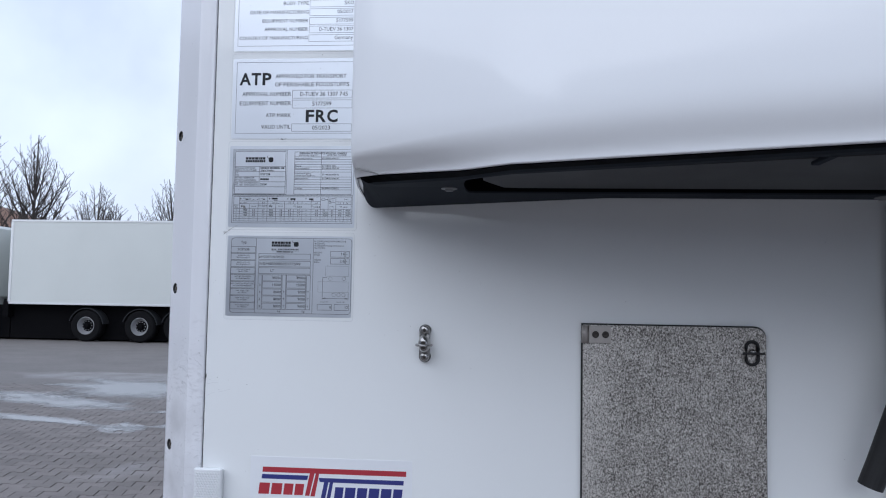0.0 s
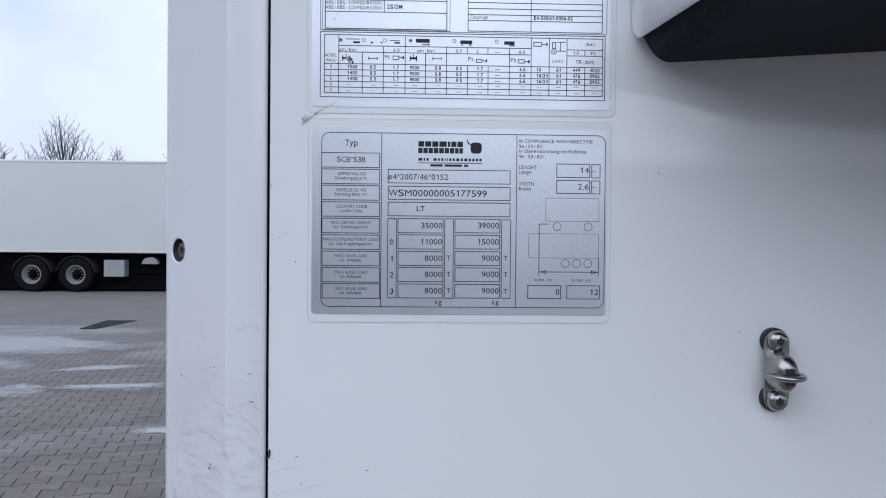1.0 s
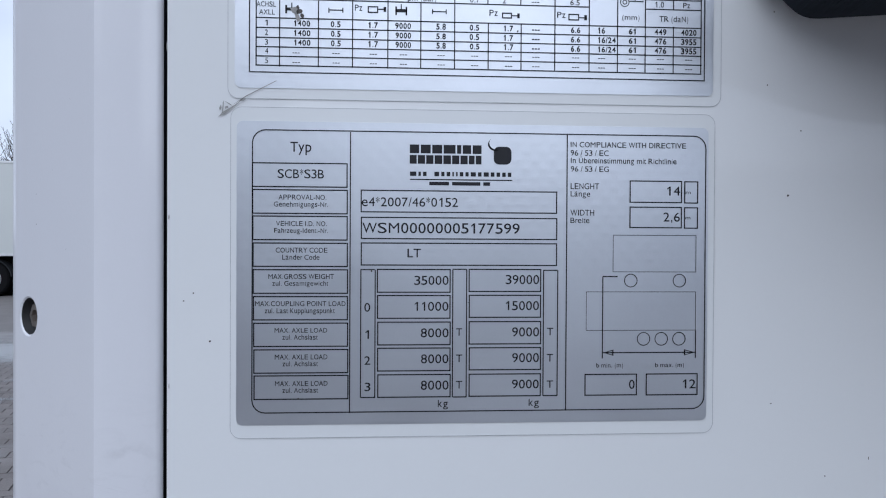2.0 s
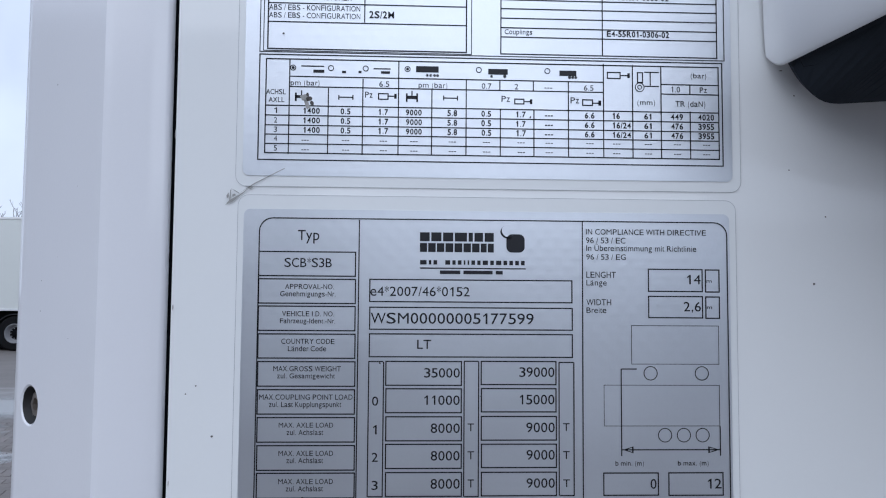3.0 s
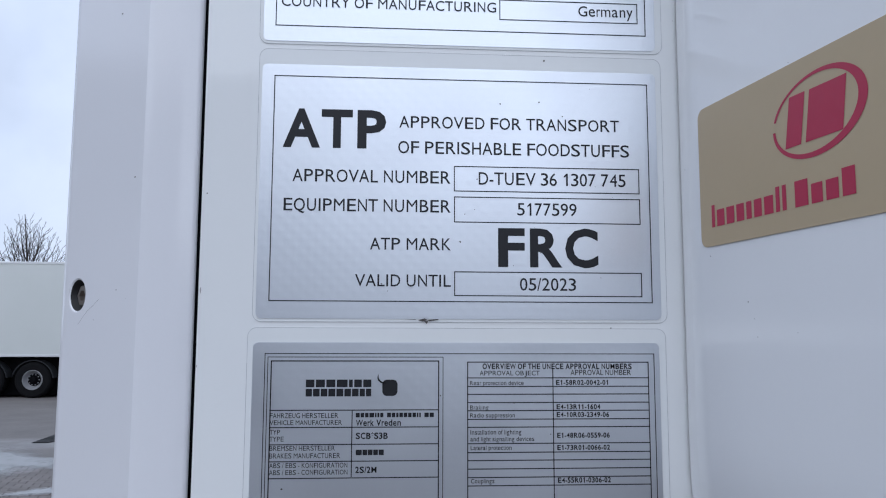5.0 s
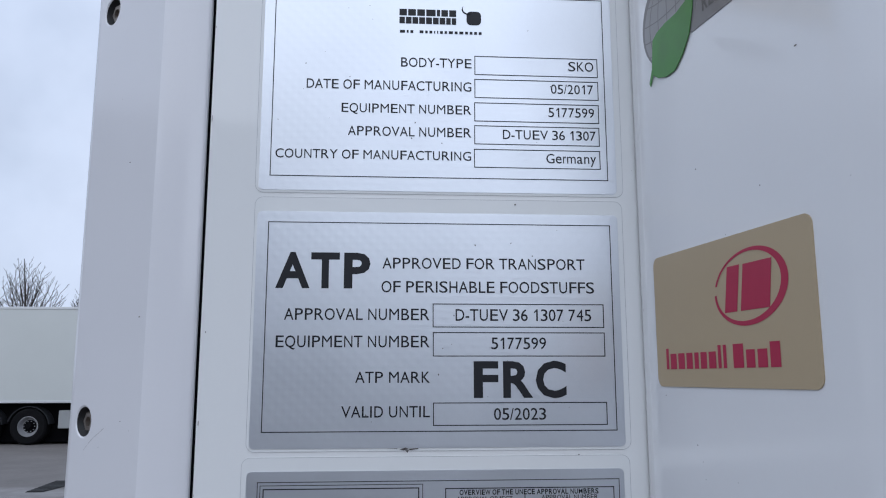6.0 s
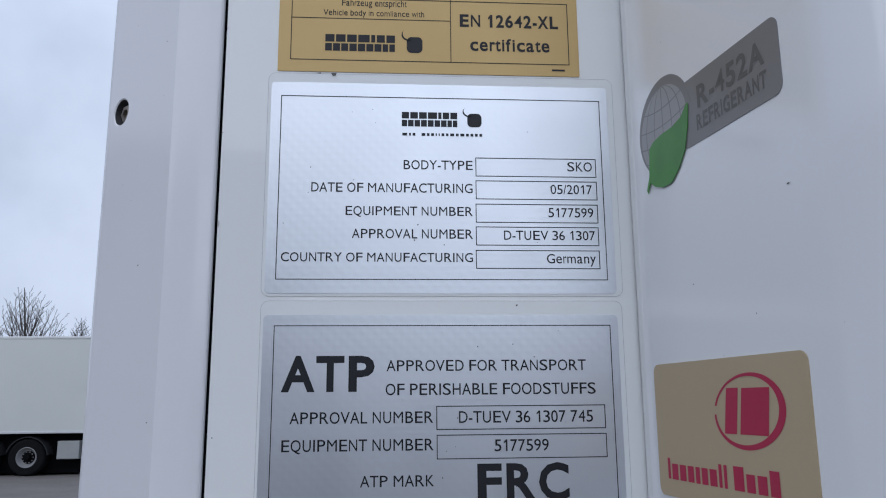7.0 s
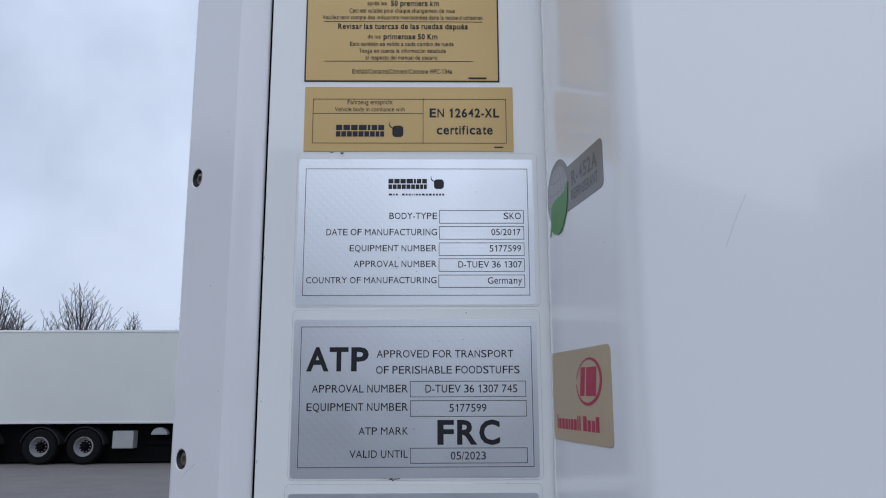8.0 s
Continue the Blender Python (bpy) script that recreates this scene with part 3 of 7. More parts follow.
def corner_post():
    bm = bmesh.new()
    low, high = 0.97, 3.99
    plan = [(-0.4201, 1.118), (-0.4201, 1.0552), (-0.4206, 1.0541), (-0.4217, 1.0536), (-0.4300, 1.0535), (-0.4380, 1.0535), (-0.4405, 1.0536), (-0.4423, 1.0538), (E0.x, E0.y)]
    rest = [(E1.x, E1.y), (-0.4934, 1.1008), (-0.4946, 1.1048), (-0.4946, 1.20)]
    heights = [low] + [1.05 + 0.005 * k for k in range(83)] + [high]
    for line in (plan, rest):
        cols = []
        for x, y in line:
            soft = 1.0 if -0.4430 < x < -0.4370 else 0.0
            col = []
            for z in heights:
                dent = soft * max(0.0, min(1.0, (1.44 - z) / 0.12)) * (z > low)
                push = noise.noise(Vector((x * 40, 0, z * 45))) * 0.0006 * dent
                col.append(bm.verts.new((x + push * 0.6, y + abs(push), z)))
            cols.append(col)
        for a, b in zip(cols, cols[1:]):
            for k in range(len(heights) - 1):
                bm.faces.new((a[k], b[k], b[k + 1], a[k + 1])).smooth = True
    r, at = 0.0074, 0.0536
    half = 0.020
    z = low
    for b in BOLTS:
        for z0, z1 in ((z, b - half),):
            if z1 > z0:
                bm.faces.new([bm.verts.new(facet_point(s, q)) for s, q in ((0, z0), (FACET, z0), (FACET, z1), (0, z1))])
        hole, rim, wall, deep = [], [], [], []
        turns = [2 * math.pi * k / 28 for k in range(28)] + [math.atan2(v, u) % (2 * math.pi) for u in (FACET - at, -at) for v in (half, -half)]
        turns.sort()
        sides = len(turns)
        for a in turns:
            c, s = math.cos(a), math.sin(a)
            reach = min((FACET - at) / c if c > 1e-6 else (-at / c if c < -1e-6 else 9), half / abs(s) if abs(s) > 1e-6 else 9)
            hole.append(bm.verts.new(facet_point(at + r * c, b + r * s, 0.0006)))
            rim.append(bm.verts.new(facet_point(at + (r + 0.0008) * c, b + (r + 0.0008) * s)))
            wall.append(bm.verts.new(facet_point(at + reach * c, b + reach * s)))
            deep.append(bm.verts.new(facet_point(at + r * c, b + r * s, 0.016)))
        for k in range(sides):
            n = (k + 1) % sides
            bm.faces.new((wall[k], wall[n], rim[n], rim[k]))
            bm.faces.new((rim[k], rim[n], hole[n], hole[k]))
            bm.faces.new((hole[k], hole[n], deep[n], deep[k]))
        z = b + half
    bm.faces.new([bm.verts.new(facet_point(s, q)) for s, q in ((0, z), (FACET, z), (FACET, high), (0, high))])
    return bm


post = part("corner_post", corner_post(), POST_WHITE, trailer, "white angled corner post, scuffed lower down")
for b in BOLTS:
    face = Matrix.Translation(facet_point(0.0536, b)) @ OUT.to_track_quat("Z", "Y").to_matrix().to_4x4()
    bm = lathe(bmesh.new(), [(0.0075, -0.0005), (0.00725, -0.0007), (0.00725, -0.0150), (0.0, -0.0152)], 20, face)
    part("hole_bush", bm, RUBBER, post, "black lining of a bolt hole", smooth=True)
    bm = lathe(bmesh.new(), [(0.0056, -0.0145), (0.0056, -0.0036), (0.0050, -0.0026), (0.0028, -0.0024)], 6, face)
    lathe(bm, [(0.0028, -0.0024), (0.0027, -0.0056), (0, -0.0058)], 6, face)
    part("hexagon_bolt", bm, BOLT, post, "brownish recessed hexagon bolt")
bm = bmesh.new()
prism(bm, [(2.0261, 1.118), (2.0261, 1.0535), (2.044, 1.0536), (2.0497, 1.0543), (2.0970, 1.0985), (2.1006, 1.1048), (2.1006, 1.20)], 3.02, lambda u, v, w: Vector((u, v, 0.97 + w)))
part("corner_post", bm, POST_WHITE, trailer)
part("side_panel", box(bmesh.new(), LEFT, LEFT + 0.06, 1.21, 14.6, 1.05, 3.98, 0.004), WALL_WHITE, trailer)
part("side_panel", box(bmesh.new(), RIGHT - 0.06, RIGHT, 1.21, 14.6, 1.05, 3.98, 0.004), WALL_WHITE, trailer)
part("roof_panel", box(bmesh.new(), LEFT + 0.004, RIGHT - 0.004, 1.07, 14.6, 3.982, 4.02, 0.004), WALL_WHITE, trailer)
part("rear_door", box(bmesh.new(), LEFT + 0.01, RIGHT - 0.01, 14.604, 14.66, 1.05, 3.98, 0.004), WALL_WHITE, trailer)
part("floor_frame", box(bmesh.new(), LEFT + 0.01, RIGHT - 0.01, 1.13, 14.6, 0.96, 1.045, 0.004), CHASSIS, trailer)
for x in (MID - 0.55, MID + 0.55):
    part("chassis_beam", box(bmesh.new(), x - 0.05, x + 0.05, 1.4, 14.4, 0.72, 0.957), CHASSIS, trailer)
    leg = part("landing_leg", box(bmesh.new(), x - 0.07, x + 0.07, 3.63, 3.77, 0.02, 0.717, 0.004), CHASSIS, trailer)
    part("foot_plate", box(bmesh.new(), x - 0.14, x + 0.14, 3.56, 3.84, -0.02, 0.018), CHASSIS, leg)
for y in (9.4, 10.71, 12.02):
    for x, turn in ((LEFT + 0.22, -90), (RIGHT - 0.22, 90)):
        trailer_wheel(trailer, x, y, 0.43, 0.52, 0.38, turn)


# ---- the refrigeration unit ----
SIDE_AT, SIDE_WAY = Vector((-0.2057, 1.0205, 0)), Vector((0.1510, -0.9885, 0))
SHELF = 1.590                    # lower rim of the white shell


def side_edge(y):
    """The tray's edge along the unit's side."""
    return -0.1968 + (1.0362 - y) * 0.11


def unit_plan():
    """Half of the shell in plan, from the wall round the corner to the middle: the upright face, and the tucked-in lower rim."""
    face = [Vector((-0.2018 - 0.0029 * k / 5, WALL - 0.001 - 0.017 * k / 5, 0)) for k in range(6)] + [SIDE_AT + SIDE_WAY * s for s in (0.0, 0.03, 0.06, 0.09, 0.12, 0.150)]
    rim = []
    for p in face:
        y = 0.905 + (p.y - 0.8722) * (WALL - 0.001 - 0.905) / (WALL - 0.001 - 0.8722)
        rim.append(Vector((side_edge(y), y, 0)))
    a, b, bend = face[-1], Vector((0.0, 0.752, 0)), Vector((-0.157, 0.845, 0))
    shell_rim = [q + Vector((-0.0012 - 0.0008 * max(0.0, (q.y - 0.905) / 0.149), 0, 0)) for q in rim]
    a2, b2, bend2 = rim[-1], Vector((0.0, 0.769, 0)), Vector((-0.130, 0.866, 0))
    for k in range(1, 15):
        t = k / 14
        face.append(a * (1 - t) ** 2 + bend * 2 * t * (1 - t) + b * t * t)
        rim.append(a2 * (1 - t) ** 2 + bend2 * 2 * t * (1 - t) + b2 * t * t)
        shell_rim.append(rim[-1] + Vector((-0.0012 * (1 - t), 0, 0)))
    for k in range(1, 6):
        face.append(b + Vector((0.062 * k, -0.0220 * k, 0)))
        rim.append(face[-1] + Vector((0, 0.017, 0)))
        shell_rim.append(rim[-1])
    c = face[-1]
    for k in range(1, 9):
        t = k / 8
        face.append(c * (1 - t) ** 2 + Vector((0.52, 0.569, 0)) * 2 * t * (1 - t) + Vector((MID, 0.564, 0)) * t * t)
        rim.append(face[-1] + Vector((0, 0.017, 0)))
        shell_rim.append(rim[-1])
    return face, rim, shell_rim


def mirrored(pts):
    return pts + [Vector((2 * MID - p.x, p.y, 0)) for p in pts[-2::-1]]


half_face, half_rim, half_shell = unit_plan()
FACE, RIM_LINE = mirrored(half_face), mirrored(half_shell)


def rim_drop(q):
    """The lower rim hangs a little lower at the wall and along the front than at the corner."""
    x = min(q.x, 2 * MID - q.x)
    return 0.006 * max(0.0, min(1.0, (q.y - 0.90) / 0.05)) - 0.006 * max(0.0, (q.y - 1.0420) / 0.0120) ** 2 + 0.007 * max(0.0, min(1.0, (x + 0.150) / 0.10))


def unit_shell():
    bm = bmesh.new()
    levels = [(1.0, SHELF + 0.008), (1.0, SHELF)]
    tight = ((0.985, 0.0040), (0.95, 0.0080), (0.89, 0.0120), (0.80, 0.0165), (0.68, 0.0210), (0.54, 0.0260), (0.40, 0.0315), (0.26, 0.0380), (0.13, 0.0470), (0.04, 0.0580))
    levels += [(k, SHELF + up) for k, up in tight]
    levels += [(0.0, z) for z in (1.642, 1.67, 1.69, 1.73, 1.80, 1.95, 2.3, 2.8, 3.3, 3.70)]
    for k in range(1, 7):
        a = radians(15 * k)
        levels.append((2.0 * (1 - math.cos(a)), 3.70 + 0.08 * math.sin(a)))
    rings = []
    for i, (k, z) in enumerate(levels[1:]):
        ring = []
        for p, q in zip(FACE, RIM_LINE):
            side = max(0.0, min(1.0, (q.y - 0.90) / 0.04))
            near = max(0.0, min(1.0, (min(q.x, 2 * MID - q.x) + 0.15) / 0.30))
            k1, z1 = k, SHELF + (z - SHELF) * (0.42 + 0.28 * near) if 0 < i <= len(tight) else z
            if 0 < i <= len(tight):
                a = radians(90 * i / (len(tight) + 1))
                k1, z1 = k + (1 - math.sin(a) - k) * side, z1 + (SHELF + 0.034 * (1 - math.cos(a)) - z1) * side
            ring.append(bm.verts.new((p.x + (q.x - p.x) * k1, p.y + (q.y - p.y) * k1, z1 - min(k1, 1) * rim_drop(q))))
        rings.append(ring)
    inner = [bm.verts.new((q.x + (MID - q.x) * 0.012, q.y + 0.006, SHELF + 0.008 - rim_drop(q))) for q in RIM_LINE]
    rings.insert(0, inner)
    for a, b in zip(rings, rings[1:]):
        for k in range(len(a) - 1):
            bm.faces.new((a[k], a[k + 1], b[k + 1], b[k]))
    bm.faces.new(rings[-1])
    return bm


unit = thing("refrigeration_unit", "white trailer refrigeration unit with rounded shell above a black underside tray", "cooling unit", (MID, WALL, SHELF))
shell = part("shell", unit_shell(), UNIT_WHITE, unit, "glossy white moulded shell", smooth=True)


def front_line(x):
    """How far forward the unit's lower rim reaches at x."""
    x = x if x <= MID else 2 * MID - x
    for p, q in zip(half_rim, half_rim[1:]):
        if p.x <= x <= q.x and q.x > p.x:
            return p.y + (q.y - p.y) * (x - p.x) / (q.x - p.x)
    return half_rim[0].y if x < 0 else half_rim[-1].y


def sole(y):
    """Height of the tray's sole: it rises from the wall towards the front, then levels out."""
    return 1.5692 + min(0.1 * (1.05 - y), 0.0125 + 0.02 * max(0.0, 0.925 - y))


def slot_edges(q):
    """Front and back edge of the long slot at q, and how far it has widened there."""
    k = max(0.0, 1 - (max(0.0, -0.045 - q) / 0.0095) ** 3) ** 0.5 if q > -0.0544 else 0.0
    return 0.922 + (front_line(q) + 0.066 + 0.006 * max(0.0, min(1.0, (q + 0.05) / 0.2)) - 0.922) * k, 0.922 + 0.031 * k, k


def tray():
    """The black tray under the unit: a sloping rim, a sole that rises to the front and one long slot."""
    bm = bmesh.new()
    xs = [-0.1971, -0.1964, -0.1955, -0.194, -0.192, -0.190, -0.188, -0.186, -0.184, -0.1825, -0.1815, -0.180, -0.178, -0.175, -0.1715, -0.168, -0.160, -0.145, -0.125, -0.10, -0.075, -0.060, -0.0545, -0.0543, -0.0540, -0.0532, -0.052, -0.050, -0.045, -0.038, -0.02, 0.0, 0.012, 0.05, 0.12, 0.2, 0.3, 0.4, 0.5, 0.65, MID]
    xs += [2 * MID - x for x in xs[-2::-1]]
    cols = []
    for x in xs:
        q = x if x <= MID else 2 * MID - x
        rim = min(front_line(q) + 0.003, 1.041)
        back_y = 1.045 - 0.066 * max(min((q + 0.18) / 0.30, 1), 0)

        def lift(y):
            return 0.0140 * max(0.0, 1 - max(0.0, q - side_edge(y)) / (0.0160 + 0.05 * max(0.0, 1.04 - y))) ** 2.4

        def low(y):
            return sole(y) + lift(y)
        drop = rim_drop(Vector((q, front_line(q), 0)))
        f, k_back, k = slot_edges(q)
        cut = k > 0.03
        f, back = (f, k_back) if cut else (0.922, 0.9222)
        f = min(max(f, rim + 0.018), back_y - 0.008)
        back = min(max(back, f + 0.0002), back_y - 0.007)
        deep = 1.613 if cut else low(f)
        y1 = min(rim + min(0.050, 0.0035 + 0.38 * max(0.0, q + 0.18)), f - 0.008)
        y2 = min(y1 + 0.006, f - 0.001)
        cols.append([bm.verts.new(v) for v in (
            (x, rim, 1.5975 - drop), (x, rim + 0.001, 1.5895 - drop), (x, y1, low(y1) + 0.002 * (lift(y1) < 0.001)), (x, y2, low(y2)), (x, f - 0.0005, low(f)), (x, f, low(f) + (0.002 if cut else 0)),
            (x, f + 0.0001, deep), (x, back - 0.0001, deep), (x, back, low(back) + (0.002 if cut else 0)), (x, back + 0.0005, low(back)), (x, back_y - 0.004, low(back_y)), (x, back_y, low(back_y) + 0.003), (x, back_y, 1.5975))])
    # Overhung rim and slot faces get near-black colour in place of shade.
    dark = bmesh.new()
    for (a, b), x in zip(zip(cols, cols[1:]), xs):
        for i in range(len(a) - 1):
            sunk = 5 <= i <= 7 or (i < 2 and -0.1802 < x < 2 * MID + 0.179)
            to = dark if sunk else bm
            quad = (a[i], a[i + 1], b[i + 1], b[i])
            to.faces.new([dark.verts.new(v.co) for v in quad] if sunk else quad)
    bm.faces.new(cols[0])
    bm.faces.new(cols[-1][::-1])
    return bm, dark


tray_body, tray_dark = tray()
under = part("underside_tray", tray_body, PLASTIC, unit, "black plastic underside tray with a long slot")
part("painted_recess_shade", tray_dark, SHADE_AND_JOINT, under, "matt black faces painting the shade under the shell and in the slot")
bm = bmesh.new()
rows = []
for k in range(41):
    x = -0.031 + (2 * MID + 0.062) * (0.5 - 0.5 * math.cos(math.pi * k / 40))
    q = x if x <= MID else 2 * MID - x
    f, back, _ = slot_edges(q + 0.010)
    end = 0.9 * max(0.0, 1 - (q + 0.031) / 0.030) ** 2
    y0, y1 = f + 0.016 + 0.03 * max(0.0, min(q + 0.05, 0.35)), back - 0.010 - (back - f) * 0.5 * end
    rows.append([bm.verts.new(v) for v in ((x, y0, sole(y0) + 0.013), (x, y0 + 0.003, sole(y0) + 0.0035), (x, y1 - 0.003, sole(y1) + 0.0035), (x, y1, sole(y1) + 0.013))])
for p, q in zip(rows, rows[1:]):
    for i in range(3):
        bm.faces.new((p[i], p[i + 1], q[i + 1], q[i]))
part("baffle", bm, BAFFLE, under, "dark grey baffle inside the slot")
for x in (0.297, 2 * MID - 0.297):
    f, back, _ = slot_edges(0.297)
    part("slot_bar", box(bmesh.new(), x - 0.004, x + 0.004, f - 0.002, f + 0.046, sole(f) - 0.001, 1.598, 0.001), PLASTIC, under)
for x, y in ((-0.0735, 0.931), (0.445, 0.966)):
    part("washer_screw", lathe(bmesh.new(), [(0.0100, -0.003), (0.0100, 0.0006), (0.0092, 0.0014), (0.0052, 0.0016), (0.0048, 0.0036), (0, 0.004)], 20, pose(x, y, sole(y) + 0.0004, 180)), SCREW, under, "steel screw on a washer", smooth=False)
bm = bmesh.new()
seam = [Vector(p) for p in ((-0.181, 0.8912, 1.5984), (-0.1724, 0.8892, 1.5969), (-0.165, 0.8867, 1.595), (-0.1577, 0.8841, 1.5925), (-0.1515, 0.8805, 1.5902))]
tube(bm, seam, 0.0015, 8, 0.40)
part("loose_seal_end", bm, SEAL_GREY, unit, "grey loose end of a sealing strip", smooth=True)
part("drain_hose", tube(bmesh.new(), [(0.445, 1.012, 1.226), (0.455, 1.009, 1.255), (0.477, 1.002, 1.325), (0.502, 0.99, 1.40), (0.532, 0.975, 1.48), (0.560, 0.96, 1.578)], 0.0150, 20), RUBBER, unit, "black rubber drain hose with a cut end", smooth=False)
part("conduit", tube(bmesh.new(), [(0.497, 1.0405, 0.99), (0.497, 1.0405, 1.30), (0.497, 1.0405, 1.572)], 0.0135, 20), WALL_WHITE, unit, "white vertical conduit pipe")

# ---- lettering and stickers ----
GLYPHS = {}
# widths of a plain grotesque face, in thousandths of the type size: regular, then bold
PLAIN = {222: "ijl", 278: " ./,:ftI'", 333: "r-()", 389: "*", 500: "cksvxyzJ", 556: "abdeghnopquL0123456789", 611: "FTZ", 667: "ABEKPSVXY", 722: "CDHNRUw", 778: "GOQ", 833: "mM", 944: "W"}
HEAVY = {278: " ./,:Iijl", 333: "ft-()", 389: "r*", 500: "z", 556: "aceksvxyJ0123456789", 611: "bdghnopquFTLZ", 667: "EPSVXY", 722: "ABCDHKNRU", 778: "GOQw", 833: "M", 889: "m", 944: "W"}
BARE = {"ü": "u", "Ü": "U", "ä": "a", "à": "a", "è": "e", "é": "e", "ò": "o", "ù": "u"}
SIDES = {(8, 8): "HIMNU", (8, 4): "BDPE", (8, 2): "FLKR", (5, 6): "G", (7, 7): "hlmnui", (6, 4): "bpk", (4, 6): "dgqa", (7, 0): "r", (1, 1): "AVWXYTvwxytf/", (2, 7): "J", (4, 4): "COQScoesz023456789-*Z", (11, 17): "1", (9, 9): ".,:()'"}
STEM = (0.154, 0.222, 0.232)     # stroke widths against the height of a capital


def letter_width(ch, weight):
    ch = BARE.get(ch, ch)
    for wide, chars in (HEAVY if weight else PLAIN).items():
        if ch in chars:
            return wide / 1000
    return 0.556


def letter_sides(ch):
    ch = BARE.get(ch, ch)
    for (before, after), chars in SIDES.items():
        if ch in chars:
            return before / 100, after / 100
    return 0.06, 0.06


def raw_letter(ch, fatten):
    """Flat shape of one letter of the built-in font: points and faces."""
    curve = bpy.data.curves.new("letters", "FONT")
    curve.body, curve.size, curve.resolution_u, curve.offset = ch, 1.0, 3 + 4 * (fatten > 0.05), fatten
    ob = new("letters", curve)
    bpy.context.view_layer.update()
    mesh = ob.evaluated_get(bpy.context.evaluated_depsgraph_get()).to_mesh()
    pts = [(v.co.x, v.co.y) for v in mesh.vertices]
    faces = [tuple(p.vertices) for p in mesh.polygons]
    bpy.data.objects.remove(ob)
    bpy.data.curves.remove(curve)
    return pts, faces


def height_of(ch):
    return max(p[1] for p in raw_letter(ch, 0)[0])


CAP, LOW, DIGIT, ASCENT = height_of("H"), height_of("x"), height_of("1"), height_of("d")
STROKE = max(p[0] for p in raw_letter("I", 0)[0]) - min(p[0] for p in raw_letter("I", 0)[0])


def glyph(ch, weight):
    """A letter with its capitals one unit high, its lower case raised to three quarters, and its left edge at nought."""
    key = (ch, weight)
    if key not in GLYPHS:
        pts, faces = raw_letter(ch, max(0.0, ((0.128 if ch in "MWNmw" and weight == 0 else STEM[weight]) * CAP - STROKE) / 2) * (0.32 if ch in "Mm4" else 0.5 if ch in "WN" else 0.72 if ch.islower() and weight else 1))
        if not pts:
            GLYPHS[key] = ([], [])
            return GLYPHS[key]
        x0, x1 = min(p[0] for p in pts), max(p[0] for p in pts)

        def rise(y):
            if ch.isdigit():
                return y / DIGIT
            if ch.islower() and y > 0:
                return y / LOW * 0.74 if y < LOW else 0.74 + (y - LOW) / (ASCENT - LOW) * 0.28
            return y / CAP
        GLYPHS[key] = ([((x - x0) / (x1 - x0), rise(y)) for x, y in pts], faces)
    return GLYPHS[key]


